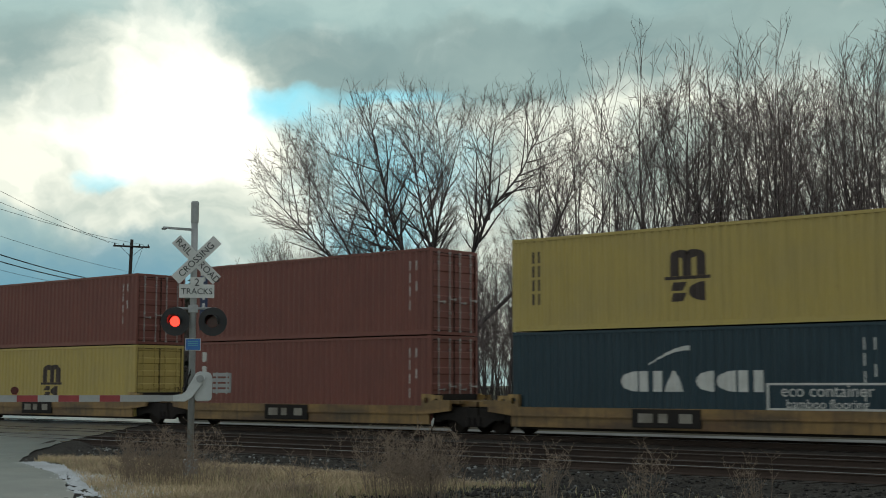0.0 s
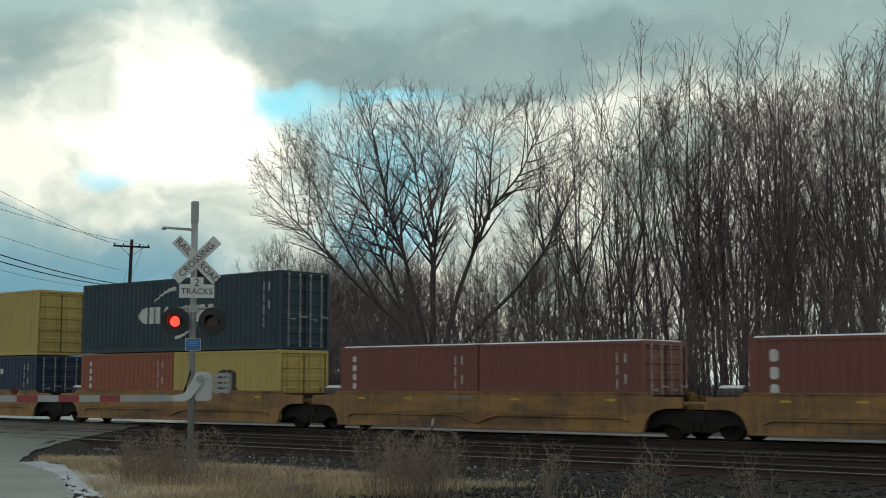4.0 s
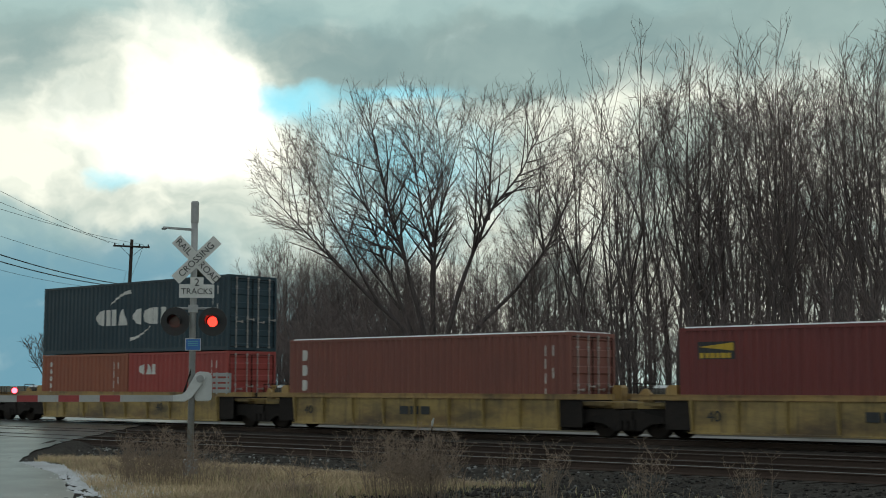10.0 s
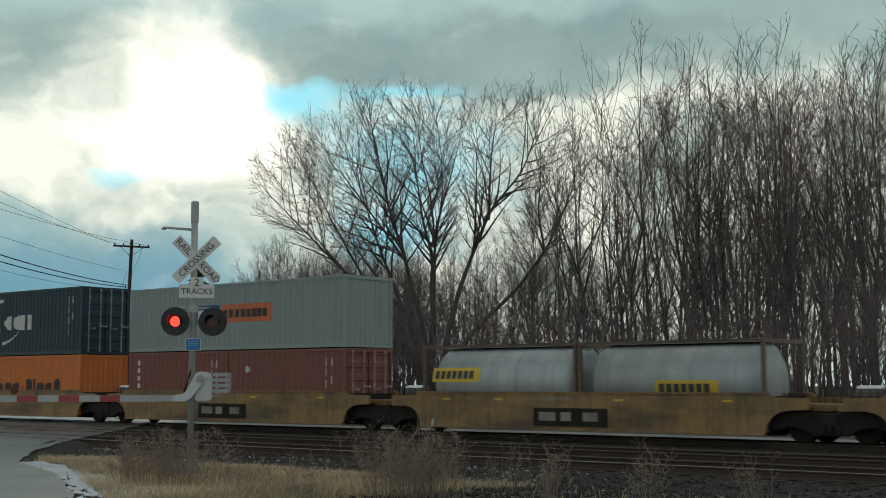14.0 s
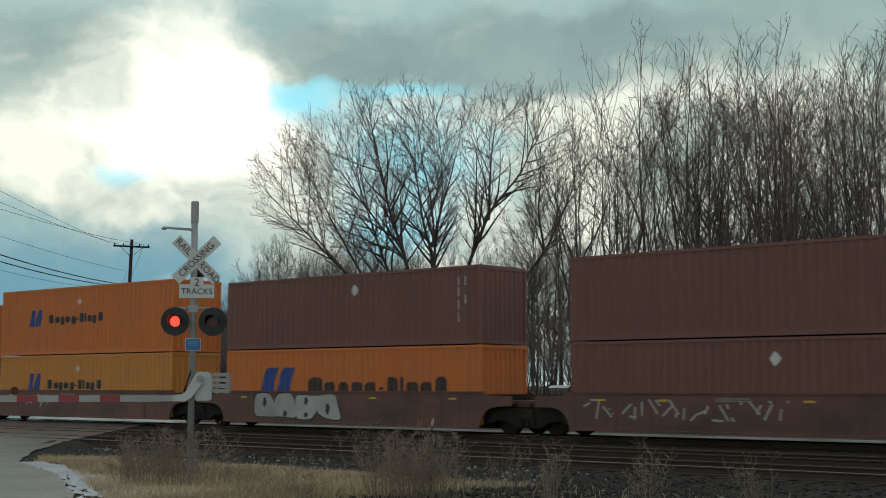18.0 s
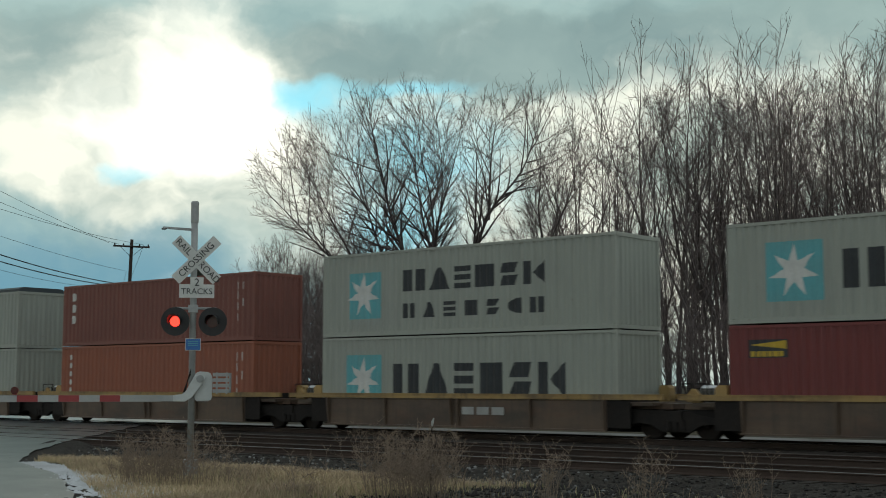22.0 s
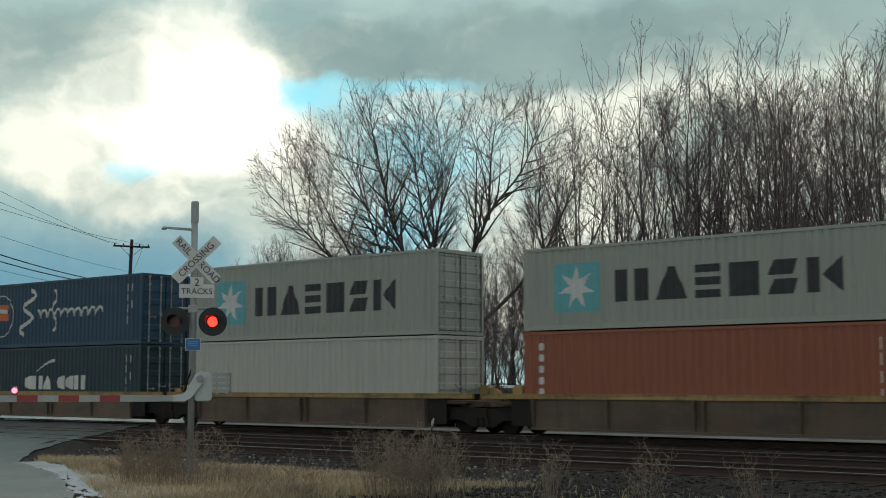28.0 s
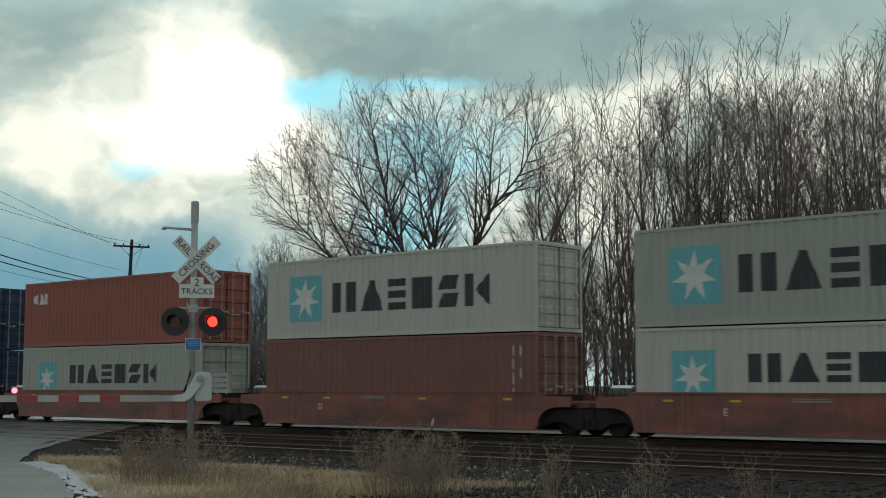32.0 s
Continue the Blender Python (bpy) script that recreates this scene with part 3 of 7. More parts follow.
        # added flap: hides the glowing lens for the unlit half of the flash
        bm = bmesh.new()
        disc(bm, (0, -0.004, -0.112), 0.112, 0.006, 24)
        flap = part("shutter", bm, M["lens_dark"], head, "dark red flap added over the lens, down while unlit")
        flap.matrix_basis = pose(0, -0.017, 0.112)
        shutters.append(flap)
    # notice plate
    bm = bmesh.new()
    box(bm, -0.14, 0.14, -0.004, 0.004, -0.11, 0.11)
    plate = part("notice_plate", bm, M["sign"], root, "small blue notice plate with pale bars")
    plate.matrix_basis = pose(0.01, -0.08, 2.29)
    bm = bmesh.new()
    box(bm, -0.13, 0.13, -0.008, -0.004, -0.10, 0.10)
    field = part("plate_field", bm, M["plate_blue"], plate)
    bm = bmesh.new()
    for z in (0.055, 0.02, -0.015):
        box(bm, -0.09, 0.09, -0.011, -0.008, z - 0.006, z + 0.006)
    part("text_bars", bm, M["sky_print"], plate)
    # gate machine
    bm = bmesh.new()
    prism(bm, [(0.05, 1.30), (0.08, 1.25), (0.34, 1.25), (0.37, 1.30), (0.38, 1.68), (0.33, 1.78), (0.12, 1.80), (0.05, 1.74)], -0.05, 0.32)
    bmesh.ops.bevel(bm, geom=bm.edges[:], offset=0.02, segments=2, affect="EDGES")
    part("gate_machine", bm, M["mech"], root, "pale grey gate mechanism housing")
    bm = bmesh.new()
    prism(bm, [(0.13, 1.74), (0.05, 1.72), (-0.10, 1.42), (-0.17, 1.37), (-0.34, 1.36), (-0.36, 1.25), (-0.12, 1.24), (0.01, 1.32), (0.22, 1.60), (0.24, 1.70)], -0.14, -0.075)
    bmesh.ops.bevel(bm, geom=bm.edges[:], offset=0.012, segments=1, affect="EDGES")
    part("gate_lever", bm, M["mech"], root, "curved pale arm bracket")
    bm = bmesh.new()
    disc(bm, (0.15, -0.16, 1.66), 0.07, 0.04, 18)
    disc(bm, (0.15, -0.175, 1.66), 0.035, 0.02, 12)
    part("pivot", bm, M["alu"], root)
    bm = bmesh.new()
    for z in (1.44, 1.54, 1.64, 1.74):
        box(bm, 0.38, 0.72, -0.06, 0.02, z - 0.035, z + 0.030)
    box(bm, 0.44, 0.47, -0.07, 0.03, 1.38, 1.78)
    box(bm, 0.62, 0.65, -0.07, 0.03, 1.38, 1.78)
    box(bm, 0.68, 0.72, -0.06, 0.02, 1.40, 1.77)
    part("counterweight", bm, M["alu"], root, "stacked grey counterweight plates")
    bm = bmesh.new()
    for k in range(3):
        tube(bm, [(-0.16 + 0.02 * k, -0.10, 1.38), (-0.10 + 0.015 * k, -0.12, 1.55 + 0.05 * k), (-0.02, -0.09, 1.75 + 0.04 * k)], 0.008, 5)
    part("cable", bm, M["rubber"], root)
    # arm, red and white in turn
    bm = bmesh.new()
    box(bm, -4.75, -0.55, -0.125, -0.095, 1.245, 1.365)
    arm = part("gate_arm", bm, M["arm_white"], root, "lowered gate arm with red and white stripes")
    bm = bmesh.new()
    box(bm, -0.60, -0.33, -0.15, -0.08, 1.25, 1.36)
    part("arm_adapter", bm, M["alu"], arm)
    for k in range(5):
        bm = bmesh.new()
        box(bm, -1.63 - 0.72 * k, -1.27 - 0.72 * k, -0.129, -0.091, 1.247, 1.363)
        part("stripe", bm, M["stripe"], arm, "red stripe")
    bm = bmesh.new()
    box(bm, -3.15, -3.07, -0.14, -0.08, 1.375, 1.41)
    tube(bm, [(-3.11, -0.15, 1.45), (-3.11, -0.07, 1.45)], 0.065, 14)
    lamp = part("arm_lamp", bm, M["stripe"], arm, "small round red arm lamp")
    bm = bmesh.new()
    disc(bm, (-3.11, -0.156, 1.45), 0.050, 0.006, 16)
    part("lens", bm, M["lamp_tip"], lamp, "glowing red lens")
    # the arm lamp's lens never goes out; this added flap covers it
    bm = bmesh.new()
    disc(bm, (0, -0.004, -0.068), 0.068, 0.005, 16)
    flap = part("shutter", bm, M["lens_dark"], lamp, "dark red flap added over the arm lens, down while unlit")
    flap.matrix_basis = pose(-3.11, -0.160, 1.518)
    shutters.append(flap)
    return shutters


SHUTTERS = crossing_signal()


# ------------------------------------------------------------------ poles and wires
def utility_pole(m, height, arms, label, cans=False, mast_arm=False):
    root = thing("utility_pole", m, label, "utility pole", "utility poles")
    bm = bmesh.new()
    tube(bm, [(0, 0, -0.3), (0, 0, height * 0.5), (0, 0, height)], [0.165, 0.14, 0.11], 10)
    part("pole", bm, M["wood_pole"], root, smooth=True)
    for z in arms:
        bm = bmesh.new()
        box(bm, -1.25, 1.25, -0.18, -0.06, z - 0.06, z + 0.06)
        arm = part("crossarm", bm, M["wood_pole"], root)
        bm = bmesh.new()
        for s in (-1, 1):
            tube(bm, [(s * 0.75, -0.12, z - 0.05), (0, -0.14, z - 0.75)], 0.016, 5)
        part("brace", bm, M["steel_dark"], root)
        for x in (-1.15, -0.55, 0.55, 1.15):
            bm = bmesh.new()
            tube(bm, [(x, -0.12, z + 0.06), (x, -0.12, z + 0.10), (x, -0.12, z + 0.15), (x, -0.12, z + 0.20)], [0.02, 0.06, 0.045, 0.05], 8)
            part("insulator", bm, M["steel_dark"], arm)
    if mast_arm:
        bm = bmesh.new()
        tube(bm, [(0, 0, height - 1.2), (-1.6, -0.2, height - 1.0), (-2.8, -0.3, height - 0.95)], 0.045, 6)
        part("lamp_bracket", bm, M["alu"], root)
        bm = bmesh.new()
        tube(bm, [(-2.7, -0.3, height - 0.96), (-3.0, -0.33, height - 1.0), (-3.4, -0.36, height - 1.0)], [0.06, 0.14, 0.05], 8)
        part("luminaire", bm, M["alu"], root)
    return root


POLE, POLE_TWO = Vector((-76.6, 23.37, 0)), Vector((-138.3, 66.0, 0))
utility_pole(pose(*POLE, 0, 1.6, 53), 11.7, (11.2,), "dark wooden utility pole with one crossarm")
utility_pole(pose(*POLE_TWO, 0, 0, 53), 11.2, (), "distant wooden utility pole with a street lamp arm", mast_arm=True)


def cable(name, a, b, sag, radius, label):
    a, b = Vector(a), Vector(b)
    pts = [a.lerp(b, i / 24) - Vector((0, 0, sag * 4 * (i / 24) * (1 - i / 24))) for i in range(25)]
    bm = bmesh.new()
    tube(bm, pts, radius, 5)
    ob = part(name, bm, M["wire"], None)
    tagged(ob, label, "cable", "overhead wires")


side = Vector((math.cos(radians(53)), math.sin(radians(53)), 0))
NEXT_POLE = Vector((-52.1, -7.5, 0))
for k, (off, z, za, sag, r) in enumerate(((-1.15, 11.40, 12.62, 0.25, 0.011), (-0.55, 11.35, 11.48, 0.35, 0.011), (1.15, 11.35, 10.30, 0.35, 0.011), (0.0, 8.5, 8.79, 0.45, 0.030), (0.0, 8.35, 8.39, 0.5, 0.030), (0.0, 8.2, 7.93, 0.6, 0.010), (0.0, 9.47, 9.51, 0.3, 0.010))):
    p = POLE + side * off
    cable("overhead_wire", (p.x, p.y, z), (NEXT_POLE.x + side.x * off, NEXT_POLE.y, za), sag, r, "thin black overhead wire" if r < 0.03 else "thick black bundled overhead cable")
    if k in (2, 3, 6):
        q = POLE_TWO
        cable("overhead_wire", (p.x, p.y, z), (q.x, q.y, min(z, 10.9)), 1.2, r, "thin black overhead wire" if r < 0.03 else "thick black bundled overhead cable")


# ------------------------------------------------------------------ bare trees
class Skeleton:
    """Branches as chains of rings, kept as plain lists."""

    def __init__(self):
        self.verts, self.faces = [], []

    def limb(self, pts, radii, sides):
        base = len(self.verts)
        for i, p in enumerate(pts):
            d = pts[min(i + 1, len(pts) - 1)] - pts[max(i - 1, 0)]
            d.normalize()
            a = d.cross(Vector((0.3, 0.9, 0.1)) if abs(d.y) < 0.8 else Vector((1, 0, 0.2)))
            a.normalize()
            b = d.cross(a)
            for k in range(sides):
                c, s = math.cos(k * math.tau / sides) * radii[i], math.sin(k * math.tau / sides) * radii[i]
                self.verts.append((p.x + a.x * c + b.x * s, p.y + a.y * c + b.y * s, p.z + a.z * c + b.z * s))
        for i in range(len(pts) - 1):
            for k in range(sides):
                j = (k + 1) % sides
                o = base + i * sides
                self.faces.append((o + k, o + j, o + sides + j, o + sides + k))


def chain(rng, start, way, length, steps, wander, lift):
    pts, d = [start.copy()], way.normalized()
    for _ in range(steps):
        d = (d + Vector((rng.gauss(0, wander), rng.gauss(0, wander), rng.gauss(0, wander * 0.7) + lift))).normalized()
        pts.append(pts[-1] + d * (length / steps))
    return pts


def along(pts, t):
    k = min(int(t * (len(pts) - 1)), len(pts) - 2)
    f = t * (len(pts) - 1) - k
    return pts[k].lerp(pts[k + 1], f), (pts[k + 1] - pts[k]).normalized()


def twig(rng, out, p, way, length, radius):
    """A thin shoot that ends in a point."""
    d = way.normalized()
    a = d.orthogonal().normalized() * radius
    b = d.cross(a)
    k = len(out.verts)
    for u in (a, b * 0.87 - a * 0.5, b * -0.87 - a * 0.5):
        out.verts.append(tuple(p + u))
    out.verts.append(tuple(p + d * length + Vector((rng.gauss(0, 1), rng.gauss(0, 1), rng.gauss(0.6, 1))) * length * 0.10))
    out.faces += [(k, k + 1, k + 3), (k + 1, k + 2, k + 3), (k + 2, k, k + 3)]


def turned(rng, d, degrees):
    a = d.orthogonal().normalized()
    a.rotate(Matrix.Rotation(rng.random() * math.tau, 3, d))
    w = radians(degrees)
    return (d * math.cos(w) + a * math.sin(w)).normalized()


def fork(rng, trunk, crown, p, d, length, r, level, plan):
    """A limb that forks again and again; plan: levels, angle, ratio, lift, shoots."""
    levels, angle, ratio, lift, shoots = plan
    steps = (6, 4, 3, 2, 2, 1)[min(level, 5)]
    pts = chain(rng, p, d, length, steps, (0.06, 0.08, 0.10)[min(level, 2)], lift)
    end = r * 0.72
    (trunk if level < 2 else crown).limb(pts, [r + (end - r) * k / steps for k in range(steps + 1)], (8, 6, 5, 4, 3)[min(level, 4)])
    for _ in range(shoots if level > 1 else 0):
        q, e = along(pts, rng.uniform(0.15, 0.95))
        twig(rng, crown, q, turned(rng, e, rng.uniform(28, 55)) + Vector((0, 0, 0.15)), min(0.8, length * rng.uniform(0.35, 0.75)), max(0.006, min(0.010, end * 0.35)))
    e = (pts[-1] - pts[-2]).normalized()
    if level >= levels:
        for _ in range(4):
            twig(rng, crown, pts[-1], turned(rng, e, rng.uniform(4, 30)), min(0.75, length * rng.uniform(0.55, 0.95)), max(0.006, min(0.010, end * 0.6)))
        return
    kids = 3 if rng.random() < 0.30 else 2
    for i in range(kids):
        w = angle * (0.45 if i == 0 else 1.15) * rng.uniform(0.7, 1.3)
        s = ratio * (1.06 if i == 0 else 0.9) * rng.uniform(0.85, 1.12)
        fork(rng, trunk, crown, pts[-1], turned(rng, e, w), length * s, max(end * (0.88 if i == 0 else 0.66), 0.007), level + 1, plan)


def as_meshes(trunk, crown):
    out = []
    for s, name in ((trunk, "trunk"), (crown, "crown")):
        me = bpy.data.meshes.new(name)
        me.from_pydata(s.verts, [], s.faces)
        me.polygons.foreach_set("use_smooth", [True] * len(me.polygons))
        out.append(me)
    return out


def tree_meshes(seed, stems, plan, height, radius):
    """A tree that forks from the ground up; stems: (lean in degrees, bearing, share of the height, thickness)."""
    rng = random.Random(seed)
    trunk, crown = Skeleton(), Skeleton()
    levels, angle, ratio, lift, shoots = plan
    reach = sum((ratio * 0.96) ** k for k in range(levels + 2))
    for lean, bearing, share, thick in stems:
        w, b = radians(lean), radians(bearing)
        way = Vector((math.sin(w) * math.cos(b), math.sin(w) * math.sin(b), math.cos(w)))
        s = 0.22 * (len(stems) > 1)
        fork(rng, trunk, crown, Vector((math.cos(b) * s, math.sin(b) * s, -0.4)), way, height * share / reach * 1.04, radius * thick, 0, plan)
    k = height / max(v[2] for v in crown.verts)
    for part_of in (trunk, crown):
        part_of.verts = [(x * k, y * k, z * k) for x, y, z in part_of.verts]
    return as_meshes(trunk, crown)


def bare_tree(meshes, m, label, group, name="bare_tree"):
    root = thing(name, m, label, "tree", group)
    place("trunk", meshes[0], M["bark"], root)
    tagged(place("crown", meshes[1], M["twig"], root), kind="stuff")
    return root


def branched_tree(seed, stems, inside, foot, gaps, reach, angles, lift, fine=0.0075):
    """Stems with side branches that run out to the edge of the crown and branch twice more.
    stems: (radius at the foot, line of places); gaps: metres between branches, level by level; inside(x, y, z): the crown."""
    rng = random.Random(seed)
    trunk, crown = Skeleton(), Skeleton()

    def room(p, d, most):
        k = 0.0
        while k < most and inside(*(p + d * (k + 0.25))):
            k += 0.25
        return k

    def sprays(pts, level, r, t0):
        long = sum((b - a).length for a, b in zip(pts, pts[1:]))
        n = max(1, round(long * (1 - t0) / gaps[level] * rng.uniform(0.85, 1.15)))
        for i in range(n):
            t = t0 + (1 - t0) * (i + rng.random()) / n
            q, e = along(pts, min(t, 0.995))
            d = turned(rng, e, rng.uniform(*angles) * (1.0 if t < 0.9 else 0.6))
            d = (d + Vector((0, 0, lift))).normalized()
            if d.z < -0.1:
                d.z *= 0.2
            if level == 2:
                twig(rng, crown, q, d, rng.uniform(0.28, 0.75), fine)
                continue
            want = reach[level] * rng.uniform(0.55, 1.15) * (1.15 - 0.75 * t if level else 1.0)
            n_long = min(want, room(q, d, want) + rng.uniform(0.2, 0.6))
            if n_long < 0.3:
                continue
            steps = (5, 3)[level]
            line = chain(rng, q, d, n_long, steps, (0.070, 0.09)[level], lift * 0.35)
            here = max(fine * (1.7, 1.15)[level], min(r * (1 - 0.85 * t) * 0.6, (0.022, 0.012)[level] * n_long))
            (trunk if here > 0.045 else crown).limb(line, [here + (fine * 0.8 - here) * k / steps for k in range(steps + 1)], 4 if here > 0.03 else 3)
            sprays(line, level + 1, here, (0.18, 0.10)[level])

    for r, line in stems:
        pts = [Vector(line[0])]
        for a, b in zip(line, line[1:]):
            n = max(1, round((Vector(b) - Vector(a)).length / 0.7))
            for k in range(1, n + 1):
                pts.append(Vector(a).lerp(Vector(b), k / n) + Vector((rng.gauss(0, 0.05), rng.gauss(0, 0.05), 0)))
        pts = [pts[0]] + [pts[k] * 0.5 + (pts[k - 1] + pts[k + 1]) * 0.25 for k in range(1, len(pts) - 1)] + [pts[-1]]
        m = len(pts) - 1
        trunk.limb(pts, [max(fine * 1.5, r * (1 - (k / m) ** 0.8 * 0.95)) for k in range(m + 1)], 8)
        low = next((k for k, p in enumerate(pts) if p.z > foot), 0) / m
        sprays(pts, 0, r, low)
    return as_meshes(trunk, crown)


def in_great(x, y, z):
    top = 17.1 - 0.050 * (x + 0.9) ** 2 - 0.07 * y * y
    low = 5.4 + max(0.0, -x - 2.0) * 0.66 + 0.05 * y * y
    return low < z < top and -9.2 < x < 1.0 + 0.14 * (z - 6)


def in_second(x, y, z):
    top = 17.4 - 0.16 * (x - 4.0) ** 2 - 0.09 * y * y
    low = 6.6 + abs(x - 4.6) * 0.4 + 0.1 * y * y
    return low < z < top and 0.5 < x < 7.3


# the great spreading tree behind the line, and the leaning one that stands against it
GREAT = branched_tree(11, [
    (0.24, [(0, 0, -0.5), (0, 0, 2.2), (-0.3, -0.2, 4.4), (-1.4, -0.6, 8.8), (-2.4, -1.2, 12.0), (-3.1, -1.6, 15.6)]),
    (0.18, [(-0.2, 0, 1.0), (-1.2, -0.6, 4.4), (-3.7, -1.0, 6.7), (-6.0, -1.2, 9.0), (-8.4, -1.4, 11.6)]),
    (0.17, [(-0.1, 0, 1.2), (-1.0, 0.8, 4.6), (-2.2, 1.6, 7.8), (-3.3, 2.2, 10.9), (-4.6, 2.6, 14.6)]),
    (0.20, [(0, 0, 1.0), (0.3, 0.6, 4.4), (0.2, 1.2, 8.4), (-0.4, 1.6, 10.9), (-0.9, 1.8, 15.6)]),
    (0.09, [(0.2, 1.3, 9.0), (1.1, 1.0, 12.4), (1.9, 0.8, 15.4)]),
    (0.14, [(0, 0, 2.0), (0.4, -1.4, 7.0), (0.2, -2.4, 10.5), (-0.6, -3.0, 14.6)]),
    (0.10, [(-2.4, -0.8, 5.5), (-4.6, -2.2, 9.2), (-6.2, -3.0, 12.6)]),
    (0.09, [(-1.5, 1.1, 5.6), (-4.4, 3.0, 9.6), (-6.6, 3.6, 12.4)]),
    (0.08, [(-1.2, -0.5, 8.0), (-3.8, 0.0, 11.6), (-5.6, 0.4, 14.2)]),
    (0.07, [(-3.9, -1.0, 6.9), (-6.8, 0.4, 10.4), (-8.0, 0.8, 12.4)]),
    (0.07, [(0.2, 1.2, 8.0), (0.8, -0.4, 11.5), (0.4, -0.8, 15.8)])],
    in_great, 7.0, (0.38, 0.28, 0.21), (4.6, 1.6), (28, 68), 0.13, 0.0085)
bare_tree(GREAT, pose(-45.6, 19.8, 0.0, 0, 0, 41), "large bare maple with many spreading stems behind the tracks", "trees behind the tracks", "maple_tree")
SECOND = branched_tree(14, [
    (0.22, [(0, 0, -0.5), (0.0, 0, 4.3), (1.2, 0.2, 8.1), (2.2, 0.3, 10.5), (4.0, 0.4, 12.8), (5.1, 0.5, 15.8)]),
    (0.16, [(0.0, 0, 2.4), (1.8, -0.5, 4.9), (3.6, -0.9, 6.4), (5.1, -1.0, 8.5), (6.3, -1.0, 11.2), (6.8, -1.0, 13.0)]),
    (0.09, [(2.2, 0.3, 10.2), (2.3, 0.8, 13.0), (2.7, 1.2, 16.4)]),
    (0.08, [(5.0, -1.0, 8.3), (4.7, -0.7, 10.7), (4.9, -0.8, 14.0)]),
    (0.08, [(1.3, 0.2, 8.2), (1.6, -1.2, 11.6), (1.5, -1.8, 15.2)])],
    in_second, 7.6, (0.38, 0.28, 0.21), (3.8, 1.5), (28, 66), 0.14, 0.0085)
bare_tree(SECOND, pose(-44.4, 19.9, 0.0, 0, 0, 41), "bare maple with a few leaning stems behind the tracks", "trees behind the tracks", "maple_tree")


def slender(seed, wide, foot, stems, gaps, thick, fine=0.0100):
    """A forest tree: long bare stems and a narrow crown that reaches upwards."""
    rng = random.Random(seed)
    bend = [rng.uniform(-0.6, 0.6) for _ in range(4)]
    lines = [(thick, [(0, 0, -0.5), (bend[0] * 0.3, bend[1] * 0.3, 4.0), (bend[0], bend[1], 9.0), (bend[2] * 0.6 + bend[0], bend[3] * 0.6 + bend[1], 15.7)])]
    for k in range(stems):
        a, h = rng.random() * math.tau, rng.uniform(3.0, 9.0)
        out = rng.uniform(0.55, 0.95) * wide
        b = 0.3 + 0.7 * h / 9
        lines.append((thick * rng.uniform(0.40, 0.65), [(bend[0] * b, bend[1] * b, h), (bend[0] * b + out * 0.45 * math.cos(a), bend[1] * b + out * 0.45 * math.sin(a), h + 2.6), (bend[0] * b + out * math.cos(a), bend[1] * b + out * math.sin(a), rng.uniform(12.5, 15.8))]))

    def inside(x, y, z):
        t = (z - foot) / (17.0 - foot)
        return 0 < t < 1 and math.hypot(x - bend[0], y - bend[1]) < wide * (0.45 + 0.55 * math.sin(min(1.0, t * 1.35) * math.pi / 2)) * min(1.0, 2.6 * (1 - t) + 0.32)
    return branched_tree(seed, lines, inside, foot, gaps, (4.6, 1.8), (25, 58), 0.07, fine)


THIRD = slender(17, 2.3, 5.0, 1, (0.50, 0.30, 0.16), 0.12)
third_tree = bare_tree(THIRD, pose(-40.6, 22.2, 0.0, 0, 0, 41), "slim bare maple with two stems behind the tracks", "trees behind the tracks", "maple_tree")
third_tree.scale = (0.8, 0.8, 0.74)

# forest trees
FORMS = [slender(seed, wide, foot, stems, (0.96, 0.54, 0.36), 0.115, 0.0095) for seed, wide, foot, stems in ((20, 3.6, 7.0, 4), (21, 3.1, 8.0, 3), (22, 3.8, 7.4, 4), (23, 3.0, 8.4, 3), (24, 4.0, 6.6, 4), (25, 3.3, 6.4, 3))]
FAR_FORMS = [slender(seed, wide, foot, stems, (0.95, 0.50, 0.34), 0.15, 0.012) for seed, wide, foot, stems in ((30, 2.8, 2.5, 2), (31, 2.4, 3.0, 2), (32, 3.0, 2.5, 3))]
BRUSH = [tree_meshes(40 + k, [(5 + (i * 7) % 30, i * 67, 0.6 + 0.04 * (i * 37 % 10), 1) for i in range(k, k + 5)], (3, 22, 0.75, 0.03, 1), 4.6, 0.026) for k in range(3)]
DOME = branched_tree(50, [(0.17, [(0, 0, -0.4), (0.1, 0, 3.0), (0.2, 0.1, 8.2)])] + [(0.11, [(0, 0, 1.2), (1.3 * math.cos(a), 1.3 * math.sin(a), 3.6), (3.0 * math.cos(a), 3.0 * math.sin(a), 6.6)]) for a in (0.3, 1.5, 2.8, 4.0, 5.2)],
                     lambda x, y, z: z > 1.6 and (x * x + y * y) / 17 + ((z - 4.2) / 4.8) ** 2 < 1, 2.0, (0.42, 0.34, 0.28), (2.4, 1.2), (28, 66), 0.12, 0.024)


